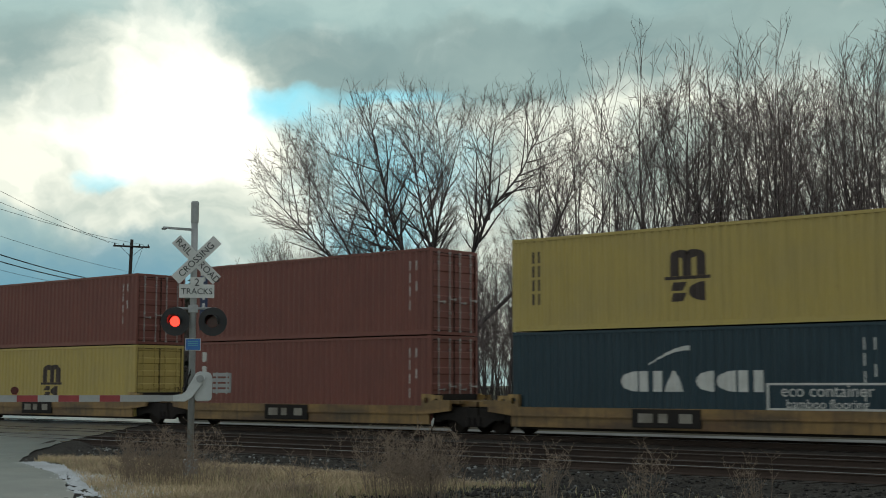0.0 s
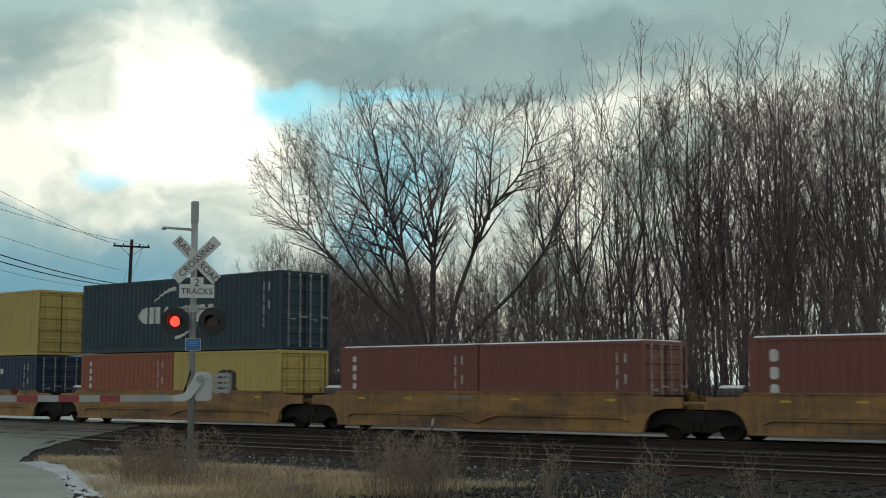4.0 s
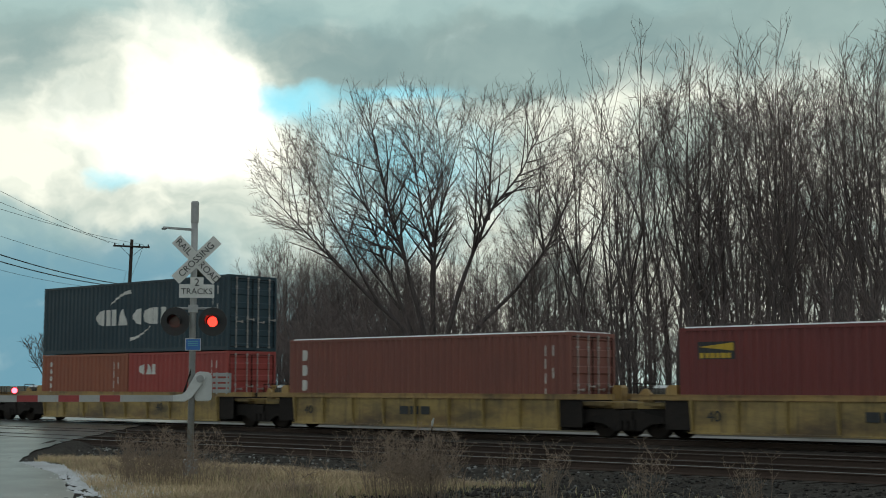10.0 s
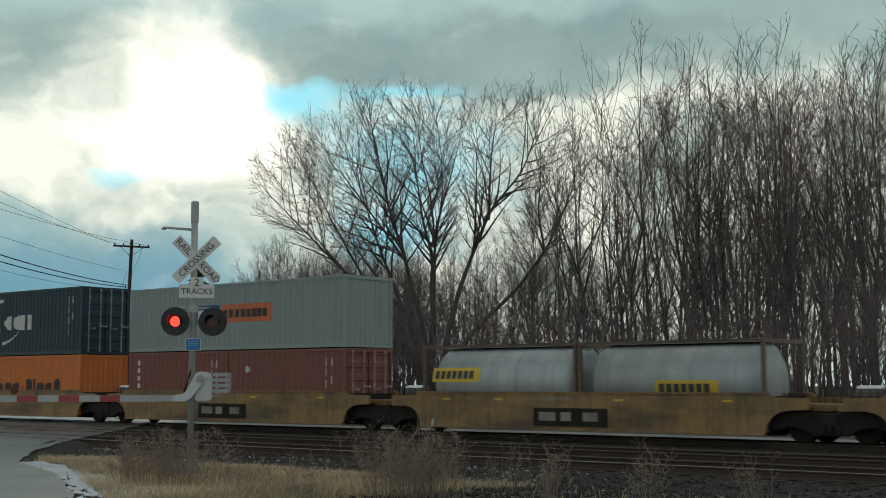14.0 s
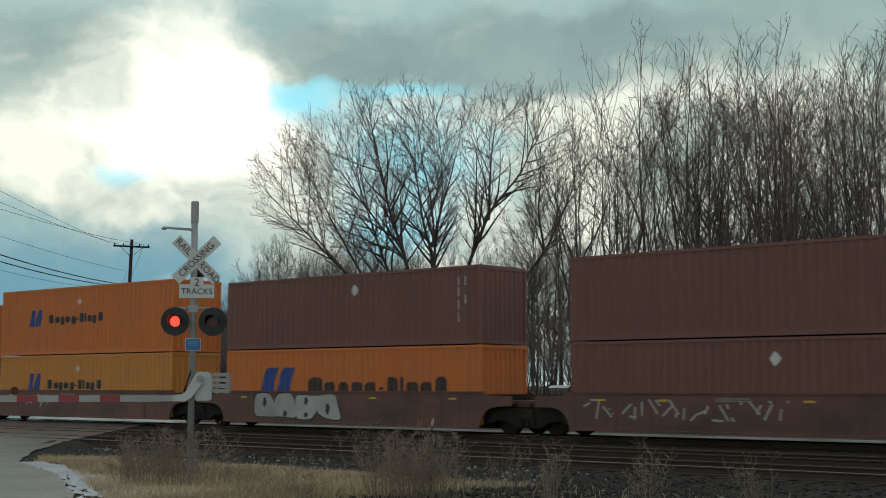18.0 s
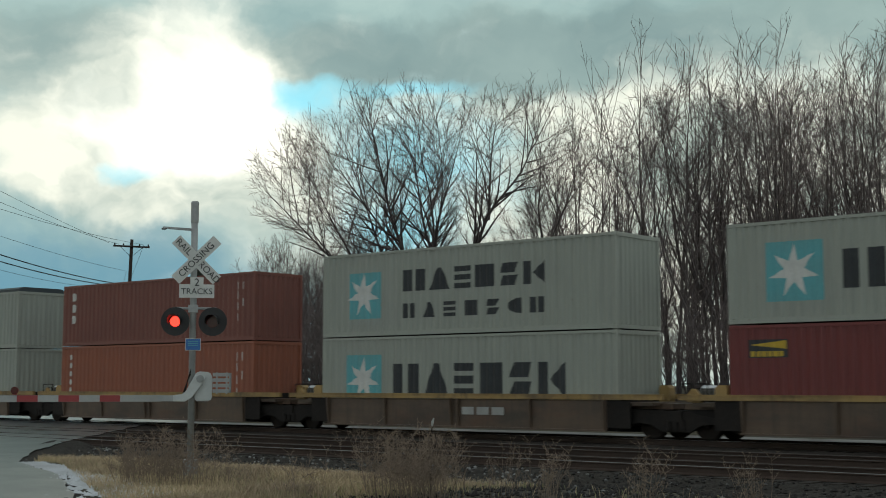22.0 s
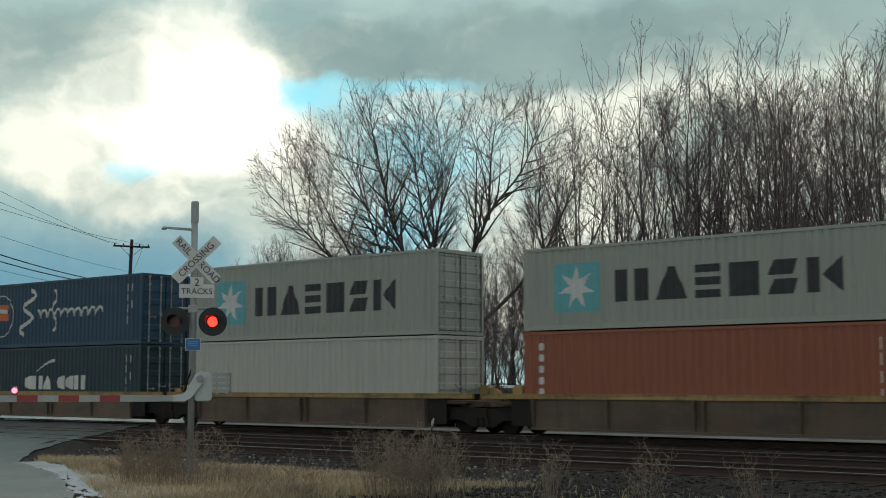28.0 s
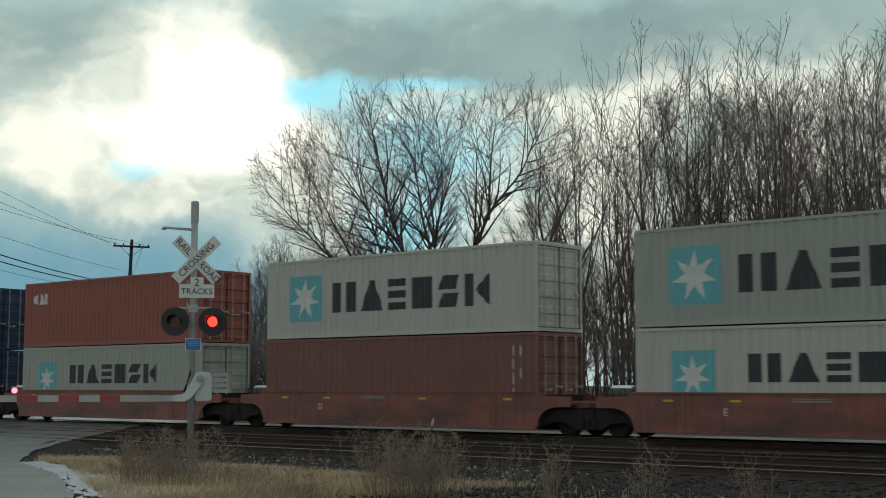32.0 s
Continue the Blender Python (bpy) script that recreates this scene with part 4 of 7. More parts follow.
def woods():
    rng = random.Random(5)
    spots = []
    # the wood opens like a fan as seen from the crossing, thickest where it comes near the line
    for i in range(22):
        turn = 19.0 + 14.0 * ((i + rng.random()) / 22) ** 1.15
        y = 17 + rng.random() * 20
        spots.append((turn, y, (0.258 if turn < 31.5 else 0.238 - (turn - 31.5) * 0.012) * (1 + 0.055 * math.sin(turn * 1.9))))
    for i in range(15):      # deeper in the wood
        turn = 19.0 + 13.6 * ((i + rng.random()) / 15) ** 1.25
        spots.append((turn, 38 + rng.random() * 24, 0.225))
    for i in range(20):      # low trees under them
        turn = 20.0 + 12.5 * (i + rng.random()) / 20
        spots.append((turn, 19 + rng.random() * 30, rng.uniform(0.12, 0.15)))
    for i in range(18):      # the dark depth of the wood
        turn = 17.6 + 12.5 * (i + rng.random()) / 18
        spots.append((turn, 50 + rng.random() * 30, 0.165))
    for i in range(6):       # a second rank behind the first
        turn = 17.6 + 12.5 * (i + rng.random()) / 6
        spots.append((turn, 28 + rng.random() * 19, 0.250))
    for i in range(44):      # saplings and low growth in the depth
        turn = 17.6 + 19 * ((i + rng.random()) / 44) ** 1.2
        spots.append((turn, 38 + rng.random() * 32, rng.uniform(0.085, 0.135)))
    for i in range(5):       # thin where the maples stand
        turn = 31.5 + 4.5 * (i + rng.random()) / 5
        spots.append((turn, 24 + rng.random() * 14, 0.225 - 0.012 * abs(turn - 33)))
    for i in range(30):
        turn = 33 + 14 * (i + rng.random()) / 30
        spots.append((turn, 50 + rng.random() * 20, 0.108))
    for i in range(42):      # the thick low wood towards the road
        turn = 41 + 8.6 * (i + rng.random()) / 42
        spots.append((turn, 44 + rng.random() * 22, (0.104 if turn < 47.5 else 0.104 - (turn - 47.5) * 0.016)))
    for k, (turn, y, rise) in enumerate(spots):
        x = -(y + 32.9) * math.tan(radians(turn))
        tall = 1.5 + math.hypot(x, y + 32.9) * min(0.258, rise * rng.uniform(0.88, 1.03))
        spots[k] = (x, y, tall / 17.0)
    for i in range(36):
        x = -108 + 58 * (i + rng.random()) / 36
        spots.append((x, 62 + (-x - 108) * 0.45 + rng.random() * 16, rng.uniform(0.62, 0.80)))
    for x, y, s in spots:
        ob = bare_tree(FORMS[rng.randrange(6)] if y < 48 else FAR_FORMS[rng.randrange(3)], pose(x, y, ground_height(x, y), 0, 0, rng.random() * 360), "tall thin bare tree in the wood behind the tracks", "wood behind the tracks")
        ob.scale = (s, s, s * rng.uniform(0.94, 1.05))
    for i in range(74):
        y = 14 + rng.random() * 20
        x = -(y + 32.9) * math.tan(radians(18.5 + 28 * (i + rng.random()) / 74))
        ob = thing("bush", pose(x, y, ground_height(x, y), 0, 0, rng.random() * 360), "leafless grey-brown bush at the edge of the wood", "bush", "bushes")
        k = rng.randrange(3)
        tagged(place("stem", BRUSH[k][0], M["bark"], ob), kind="stuff")
        tagged(place("crown", BRUSH[k][1], M["twig"], ob), kind="stuff")
        s = rng.uniform(0.9, 1.7)
        ob.scale = (s, s, s)
    for i in range(20):      # scrub deep in the wood
        y = 34 + rng.random() * 24
        x = -(y + 32.9) * math.tan(radians(18.5 + 20 * (i + rng.random()) / 20))
        ob = thing("bush", pose(x, y, ground_height(x, y), 0, 0, rng.random() * 360), "tall leafless grey-brown scrub deep in the wood", "bush", "bushes")
        k = rng.randrange(3)
        tagged(place("stem", BRUSH[k][0], M["bark"], ob), kind="stuff")
        tagged(place("crown", BRUSH[k][1], M["twig"], ob), kind="stuff")
        s = rng.uniform(1.4, 2.2)
        ob.scale = (s, s, s)
    for i in range(26):      # thicket where the wood meets the road
        y = 22 + rng.random() * 22
        x = -(y + 32.9) * math.tan(radians(43.5 + 6.0 * (i + rng.random()) / 26))
        ob = thing("bush", pose(x, y, ground_height(x, y), 0, 0, rng.random() * 360), "dense leafless thicket beside the road", "bush", "bushes")
        k = rng.randrange(3)
        tagged(place("stem", BRUSH[k][0], M["bark"], ob), kind="stuff")
        tagged(place("crown", BRUSH[k][1], M["twig"], ob), kind="stuff")
        s = rng.uniform(0.9, 1.5)
        ob.scale = (s * 1.3, s * 1.3, s)
    for i in range(48):
        x = -112 + 64 * (i + rng.random()) / 48
        y = 48 + (-x - 108) * 0.45 + rng.random() * 10
        ob = thing("bush", pose(x, y, ground_height(x, y), 0, 0, rng.random() * 360), "leafless grey-brown bush at the edge of the wood", "bush", "bushes")
        k = rng.randrange(3)
        tagged(place("stem", BRUSH[k][0], M["bark"], ob), kind="stuff")
        tagged(place("crown", BRUSH[k][1], M["twig"], ob), kind="stuff")
        s = rng.uniform(1.3, 2.3)
        ob.scale = (s, s, s)
    # far trees beyond the road
    for x, y, s in ((-142, 60.5, 0.98), (-138, 66.5, 0.85), (-128, 63, 0.9), (-118, 58, 1.0), (-162, 62, 0.8), (-122, 66, 1.0), (-112, 53, 1.05), (-108, 58, 1.15)):
        ob = bare_tree(DOME, pose(x, y, 0, 0, 0, rng.random() * 360), "small distant bare tree beyond the road", "far trees")
        ob.scale = (s, s, s)


woods()


def conifer(m, height, width, seed):
    rng = random.Random(seed)
    root = thing("spruce_tree", m, "grey-green ragged spruce standing behind the utility pole", "spruce", "spruces")
    bm = bmesh.new()
    tube(bm, [(0, 0, -0.3), (0, 0, height * 0.5), (0, 0, height)], [0.22, 0.14, 0.03], 8)
    part("trunk", bm, M["bark"], root)
    verts, faces = [], []
    for i in range(2600):
        t = rng.random() ** 0.8
        z = height * (0.10 + 0.90 * t)
        a = rng.random() * math.tau
        reach = width * (1 - t) ** 0.8 * (0.62 + 0.38 * noise.noise((math.cos(a) * 1.5 + seed, math.sin(a) * 1.5, z * 1.1))) * rng.uniform(0.45, 1.4) * (0.72 + 0.28 * math.sin(z * 7.0 + a)) + 0.10
        r0 = reach * rng.uniform(0.1, 0.6)
        droop = rng.uniform(-0.35, 0.05) * reach
        c, s = math.cos(a), math.sin(a)
        w = rng.uniform(0.10, 0.30) * (1.3 - t)
        p = Vector((c * r0, s * r0, z))
        q = Vector((c * reach, s * reach, z + droop * 0.6))
        side = Vector((-s, c, rng.uniform(-0.4, 0.4))) * w
        k = len(verts)
        mid = p.lerp(q, 0.55) + Vector((0, 0, 0.06))
        verts += [p, mid + side, q, mid - side, mid - Vector((0, 0, 0.16))]
        faces += [(k, k + 1, k + 2, k + 3), (k, k + 4, k + 2)]
    solid("needles", [tuple(v) for v in verts], faces, M["needle"], root)


conifer(pose(-96.9, 37.9, 0), 8.6, 4.0, 1)
conifer(pose(-96.8, 46.2, 0), 12.9, 6.4, 2)
conifer(pose(-102, 42.0, 0), 5.8, 4.2, 3)
conifer(pose(-93.0, 47.5, 0), 9.4, 4.6, 4)


# ------------------------------------------------------------------ containers
WIDE = 2.44
CACHE = {}


def cached(key, make):
    if key not in CACHE:
        bm = bmesh.new()
        make(bm)
        CACHE[key] = mesh_of(key[0], bm)
    return CACHE[key]


def corrugated(bm, length, z0, z1, face, back, along_x=True, wave=0.278, deep=0.046):
    """A folded steel sheet of some thickness: its outer skin steps in and out."""
    n = max(3, round(length / wave))
    w = length / n
    outer = [(0.0, face)]
    for i in range(n):
        o = i * w
        outer += [(o + w * 0.28, face), (o + w * 0.5, face + deep), (o + w * 0.78, face + deep), (o + w, face)]
    inner = [(length, back), (0.0, back)]
    pts = outer + inner
    if along_x:
        prism(bm, pts, z0, z1, 2)
    else:
        prism(bm, [(q, p) for p, q in pts], z0, z1, 2)


def container_meshes(L, H):
    """Shared meshes for a box of this length and height; its corner is at the near low left."""
    g = {}
    g["side_panel"] = cached(("side_panel", L, H), lambda bm: corrugated(bm, L - 0.20, 0.16, H - 0.09, 0.010, 0.065))
    g["end_wall"] = cached(("end_wall", H), lambda bm: corrugated(bm, WIDE - 0.16, 0.14, H - 0.10, 0.0, -0.06, False, 0.25, -0.04))
    g["roof"] = cached(("roof", L), lambda bm: box(bm, 0.06, L - 0.06, 0.05, WIDE - 0.05, -0.04, -0.012))
    g["floor"] = cached(("floor", L), lambda bm: box(bm, 0.06, L - 0.06, 0.05, WIDE - 0.05, 0.06, 0.15))
    g["top_rail"] = cached(("top_rail", L), lambda bm: box(bm, 0.15, L - 0.15, 0.004, 0.07, -0.095, -0.008))
    g["bottom_rail"] = cached(("bottom_rail", L), lambda bm: box(bm, 0.15, L - 0.15, 0.006, 0.07, 0.015, 0.165))
    g["end_beam"] = cached(("end_beam",), lambda bm: box(bm, -0.06, 0.0, 0.16, WIDE - 0.16, -0.06, 0.06))
    g["corner_post"] = cached(("corner_post", H), lambda bm: box(bm, 0.0, 0.105, 0.002, 0.105, 0.115, H - 0.115))

    def casting(bm):
        box(bm, -0.003, 0.175, -0.004, 0.16, 0, 0.118)
        bmesh.ops.bevel(bm, geom=bm.edges[:], offset=0.008, segments=1, affect="EDGES")
    g["corner_casting"] = cached(("corner_casting",), casting)

    def leaf(bm):
        rows = 5
        tall = (H - 0.28) / rows
        edge = [(-0.05, 0.16), (0.0, 0.16)]
        for k in range(rows):
            z = 0.16 + k * tall
            edge += [(0.0, z + 0.09), (-0.030, z + 0.13), (-0.030, z + tall - 0.13), (0.0, z + tall - 0.09)]
        prism(bm, edge + [(0.0, H - 0.12), (-0.05, H - 0.12)], 0.0, 1.09)
    g["door"] = cached(("door", H), leaf)

    def rod(bm):
        tube(bm, [(0.030, 0, 0.10), (0.030, 0, H - 0.07)], 0.019, 6)
        for z in (0.14, 0.75, 1.25, H - 0.45, H - 0.12):
            box(bm, 0.0, 0.055, -0.035, 0.035, z - 0.03, z + 0.03)
    g["lock_rod"] = cached(("lock_rod", H), rod)

    def grip(bm):
        box(bm, 0.035, 0.060, 0.0, 0.32, -0.016, 0.016)
        box(bm, 0.0, 0.05, 0.27, 0.31, -0.05, 0.05)
    g["handle"] = cached(("handle",), grip)
    return g


def plate(bm, pts, y=-0.008):
    """A thin layer of paint with this outline on the side."""
    prism(bm, pts, y, y + 0.004)


def bar(bm, x0, x1, z0, z1, y=-0.008, cut=0.0):
    """A plain block; cut takes off its corners."""
    c = cut * min(x1 - x0, z1 - z0)
    if c:
        plate(bm, [(x0 + c, z0), (x1 - c, z0), (x1, z0 + c), (x1, z1 - c), (x1 - c, z1), (x0 + c, z1), (x0, z1 - c), (x0, z0 + c)], y)
    else:
        plate(bm, [(x0, z0), (x1, z0), (x1, z1), (x0, z1)], y)


def sign_shape(bm, kind, x0, x1, z0, z1, y):
    """One plain shape of a brand name: bars, a wedge, a half disc or a leaning block."""
    w, h = x1 - x0, z1 - z0
    if kind == "twin":
        bar(bm, x0, x0 + w * 0.40, z0, z1, y)
        bar(bm, x1 - w * 0.40, x1, z0, z1, y)
    elif kind == "wedge":
        plate(bm, [(x0, z0), (x1, z0), (x0 + w * 0.60, z1), (x0 + w * 0.40, z1)], y)
    elif kind == "triple":
        for c in (0.0, 0.38, 0.76):
            bar(bm, x0, x1, z0 + h * c, z0 + h * (c + 0.24), y)
    elif kind == "half":
        plate(bm, [(x1, z0)] + [(x1 - w * math.sin(k * math.pi / 8), z0 + h * (0.5 - 0.5 * math.cos(k * math.pi / 8))) for k in range(1, 8)] + [(x1, z1)], y)
    elif kind == "lean":
        plate(bm, [(x0, z0), (x0 + w * 0.8, z0), (x1, z0 + h * 0.44), (x0 + w * 0.2, z0 + h * 0.44)], y)
        plate(bm, [(x0, z0 + h * 0.56), (x0 + w * 0.8, z0 + h * 0.56), (x1, z1), (x0 + w * 0.2, z1)], y)
    elif kind == "step":
        bar(bm, x0, x0 + w * 0.36, z0, z1, y)
        plate(bm, [(x0 + w * 0.42, z0 + h * 0.5), (x1, z0), (x1, z1)], y)
    else:
        bar(bm, x0, x1, z0, z1, y)


def blocks(bm, x0, x1, z0, z1, count, gap=0.2, skip=(), y=-0.008, widths=(), kinds=("twin", "wedge", "triple", "block", "lean", "half")):
    """A row of plain shapes that stands for a brand name."""
    ws = widths or [1.0] * count
    unit, x = (x1 - x0) / sum(ws), x0
    for i, w in enumerate(ws):
        if i not in skip:
            sign_shape(bm, kinds[i % len(kinds)], x, x + unit * (w - gap), z0, z1, y)
        x += unit * w


SEVEN_K = ("half", "twin", "wedge", "", "half", "half", "twin")


def strip(bm, left, right, closed=False, y=-0.008):
    """A band of paint between two lines of points, in one piece."""
    n = len(left)
    front = [(bm.verts.new((a, y, b)), bm.verts.new((c, y, d))) for (a, b), (c, d) in zip(left, right)]
    back = [(bm.verts.new((a, y + 0.004, b)), bm.verts.new((c, y + 0.004, d))) for (a, b), (c, d) in zip(left, right)]
    for i in range(n if closed else n - 1):
        j = (i + 1) % n
        bm.faces.new((front[i][0], front[j][0], front[j][1], front[i][1]))
        bm.faces.new((back[i][1], back[j][1], back[j][0], back[i][0]))
        bm.faces.new((front[i][0], back[i][0], back[j][0], front[j][0]))
        bm.faces.new((front[j][1], back[j][1], back[i][1], front[i][1]))


def star(bm, x, z, r, y=-0.013, points=7):
    plate(bm, [((x + (r if k % 2 == 0 else r * 0.40) * math.sin(k * math.pi / points)), (z + (r if k % 2 == 0 else r * 0.40) * math.cos(k * math.pi / points))) for k in range(2 * points)], y)


def swoosh(bm, x0, x1, z0, z1, thick):
    """A tapering curved stroke."""
    top, low = [], []
    for i in range(9):
        t = i / 8
        x = x0 + (x1 - x0) * t
        z = z0 + (z1 - z0) * math.sin(t * math.pi / 2)
        w = thick * (0.25 + 0.75 * t)
        top.append((x, z + w * 0.5))
        low.append((x, z - w * 0.5))
    strip(bm, top, low)


def islands(bm):
    """The separate pieces of a bmesh, each as a list of faces."""
    left, out = set(bm.faces), []
    while left:
        todo, piece = [left.pop()], []
        while todo:
            f = todo.pop()
            piece.append(f)
            for e in f.edges:
                for g in e.link_faces:
                    if g in left:
                        left.remove(g)
                        todo.append(g)
        out.append(piece)
    return out


def pieces(bm, name, material, parent, m=None, label=""):
    """Each separate piece of a bmesh as a part of its own."""
    bmesh.ops.recalc_face_normals(bm, faces=bm.faces)
    for piece in islands(bm):
        vs = list(dict.fromkeys(v for f in piece for v in f.verts))
        num = {v: i for i, v in enumerate(vs)}
        me = bpy.data.meshes.new(name)
        me.from_pydata([tuple(v.co) for v in vs], [], [[num[v] for v in f.verts] for f in piece])
        place(name, me, material, parent, m, label)
    bm.free()


def fold_to_side(bm, L):
    """Lays a mark onto the folds of the corrugated side."""
    n = max(3, round((L - 0.20) / 0.278))
    w = (L - 0.20) / n
    x0, x1 = min(v.co.x for v in bm.verts), max(v.co.x for v in bm.verts)
    for i in range(n):
        for k in (0.0, 0.28, 0.5, 0.78):
            x = 0.10 + (i + k) * w
            if x0 < x < x1:
                bmesh.ops.bisect_plane(bm, geom=bm.verts[:] + bm.edges[:] + bm.faces[:], plane_co=(x, 0, 0), plane_no=(1, 0, 0), dist=0.0005)
    for v in bm.verts:
        u = ((v.co.x - 0.10) / w) % 1.0
        deep = 0.0 if u < 0.28 else ((u - 0.28) / 0.22 if u < 0.5 else (1.0 if u < 0.78 else (1.0 - u) / 0.22))
        v.co.y += 0.012 + 0.046 * deep


def mark(ob, name, draw, material, label=""):
    """Each separate shape of a mark becomes a part of its own."""
    key = (name, draw, ob["span"], ob["tall"])
    if key not in CACHE:
        bm = bmesh.new()
        draw(bm, ob["span"], ob["tall"])
        fold_to_side(bm, ob["span"])
        bmesh.ops.recalc_face_normals(bm, faces=bm.faces)
        CACHE[key] = []
        for piece in islands(bm):
            vs = list(dict.fromkeys(v for f in piece for v in f.verts))
            num = {v: i for i, v in enumerate(vs)}
            me = bpy.data.meshes.new(name)
            me.from_pydata([tuple(v.co) for v in vs], [], [[num[v] for v in f.verts] for f in piece])
            CACHE[key].append(me)
        bm.free()
    for me in CACHE[key]:
        place(name, me, material, ob, None, label)


# brand marks: plain shapes in their colours, measured from the low left corner of the near side
SIX_K = ("twin", "wedge", "triple", "block", "lean", "step")
SIX = (1.12, 1.06, 0.84, 0.96, 0.92, 1.0)
SEVEN_W = (1.0, 1.25, 1.1, 0.45, 1.0, 1.05, 1.25)


def star_square(bm, L, H):
    bar(bm, 1.12, 2.76, H * 0.21, H * 0.79)


def star_white(bm, L, H):
    star(bm, 1.94, H * 0.50, H * 0.265)


def name_wide(bm, L, H):
    blocks(bm, 3.30, 10.55, H * 0.31, H * 0.68, 6, 0.2, widths=SIX, kinds=SIX_K)


def star_square_low(bm, L, H):
    bar(bm, 1.14, 2.52, H * 0.35, H * 0.77)


def star_white_low(bm, L, H):
    star(bm, 1.83, H * 0.52, H * 0.20)


def name_wide_low(bm, L, H):
    blocks(bm, 3.54, 9.6, H * 0.46, H * 0.73, 6, 0.2, widths=SIX, kinds=SIX_K)


def name_upper(bm, L, H):
    blocks(bm, 3.76, 9.8, H * 0.51, H * 0.76, 6, 0.2, widths=SIX, kinds=SIX_K)


def name_lower(bm, L, H):
    blocks(bm, 3.76, 9.9, H * 0.20, H * 0.37, 7, 0.4)


def star_square_high(bm, L, H):
    bar(bm, 1.29, 2.73, H * 0.21, H * 0.76)


def name_seven(bm, L, H):
    blocks(bm, 3.8, 8.45, H * 0.39, H * 0.62, 7, 0.12, (3,), widths=SEVEN_W, kinds=SEVEN_K)


def arcs(bm, L, H):
    swoosh(bm, 4.75, 6.1, H * 0.69, H * 0.86, 0.16)
    swoosh(bm, 7.45, 6.1, H * 0.36, H * 0.19, 0.14)


def name_low(bm, L, H):
    blocks(bm, 3.9, 8.5, H * 0.37, H * 0.575, 7, 0.12, (3,), widths=SEVEN_W, kinds=SEVEN_K)


def arc_low(bm, L, H):
    swoosh(bm, 4.85, 6.2, H * 0.64, H * 0.80, 0.14)


def name_short(bm, L, H):
    blocks(bm, 1.0, 5.2, H * 0.28, H * 0.50, 7, 0.12, (3,), widths=SEVEN_W, kinds=SEVEN_K)


def arc_short(bm, L, H):
    swoosh(bm, 1.9, 3.2, H * 0.58, H * 0.78, 0.13)


def plate_box(bm, L, H):
    bar(bm, 3.5, 8.6, H * 0.355, H * 0.68, cut=0.1)


def plate_red(bm, L, H):
    blocks(bm, 3.66, 5.85, H * 0.41, H * 0.625, 3, 0.10, y=-0.013, widths=(1.0, 1.25, 1.1), kinds=SEVEN_K)


def plate_dark(bm, L, H):
    blocks(bm, 6.05, 8.5, H * 0.41, H * 0.625, 3, 0.10, y=-0.013, widths=(1.0, 1.05, 1.25), kinds=("half", "half", "twin"))


def plate_box_low(bm, L, H):
    bar(bm, 3.5, 8.6, H * 0.30, H * 0.65, cut=0.1)


def plate_red_low(bm, L, H):
    blocks(bm, 3.66, 5.85, H * 0.36, H * 0.595, 3, 0.10, y=-0.013, widths=(1.0, 1.25, 1.1), kinds=SEVEN_K)


def plate_dark_low(bm, L, H):
    blocks(bm, 6.05, 8.5, H * 0.36, H * 0.595, 3, 0.10, y=-0.013, widths=(1.0, 1.05, 1.25), kinds=("half", "half", "twin"))


def arches(bm, x, z, w, h):
    """Three pillars under two round heads, cut out in one piece, over a bar."""
    t = w * 0.25
    r = w * 0.25 + t * 0.25
    out = [(x, z)]
    out += [(x + r - r * math.cos(k * math.pi / 8), z + h - r * 0.55 + r * 0.55 * math.sin(k * math.pi / 8)) for k in range(8)]
    out += [(x + w - r - r * math.cos(k * math.pi / 8), z + h - r * 0.55 + r * 0.55 * math.sin(k * math.pi / 8)) for k in range(1, 9)]
    out += [(x + w, z), (x + w - t, z), (x + w - t, z + h * 0.72), (x + w * 0.5 + t * 0.9, z + h * 0.72), (x + w * 0.5 + t * 0.5, z + h * 0.66), (x + w * 0.5 + t * 0.5, z), (x + w * 0.5 - t * 0.5, z), (x + w * 0.5 - t * 0.5, z + h * 0.66),
            (x + w * 0.5 - t * 0.9, z + h * 0.72), (x + t, z + h * 0.72), (x + t, z)]
    plate(bm, out)
    bar(bm, x - w * 0.14, x + w * 1.14, z - h * 0.13, z - 0.004)


def arches_big(bm, L, H):
    arches(bm, 5.60, H * 0.50, 1.14, H * 0.26)
    blocks(bm, 5.62, 6.78, H * 0.25, H * 0.44, 2, 0.12, kinds=("lean", "half"))


def arches_low(bm, L, H):
    arches(bm, 5.68, H * 0.475, 1.25, H * 0.265)
    blocks(bm, 5.75, 6.80, H * 0.27, H * 0.42, 2, 0.12, kinds=("lean", "half"))


def arches_short(bm, L, H):
    arches(bm, 2.62, H * 0.45, 1.0, H * 0.27)
    blocks(bm, 2.68, 3.58, H * 0.23, H * 0.39, 2, 0.12, kinds=("lean", "half"))


def tall_name(bm, L, H):
    """Blocks one under another beside the left post."""
    for k in range(6):
        bar(bm, 0.52, 0.74, H * (0.80 - 0.12 * k), H * (0.88 - 0.12 * k), cut=0.2)


def tall_head(bm, L, H):
    bar(bm, 0.46, 0.82, H * 0.89, H * 0.955)


def tall_strip(bm, L, H):
    bar(bm, 0.44, 0.84, H * 0.16, H * 0.885, y=-0.004)


def tall_three(bm, L, H):
    for k in range(3):
        bar(bm, 0.60, 0.85, H * (0.74 - 0.185 * k), H * (0.87 - 0.185 * k), cut=0.25)


def tall_bar(bm, L, H):
    bar(bm, 0.35, 0.62, H * 0.06, H * 0.92)


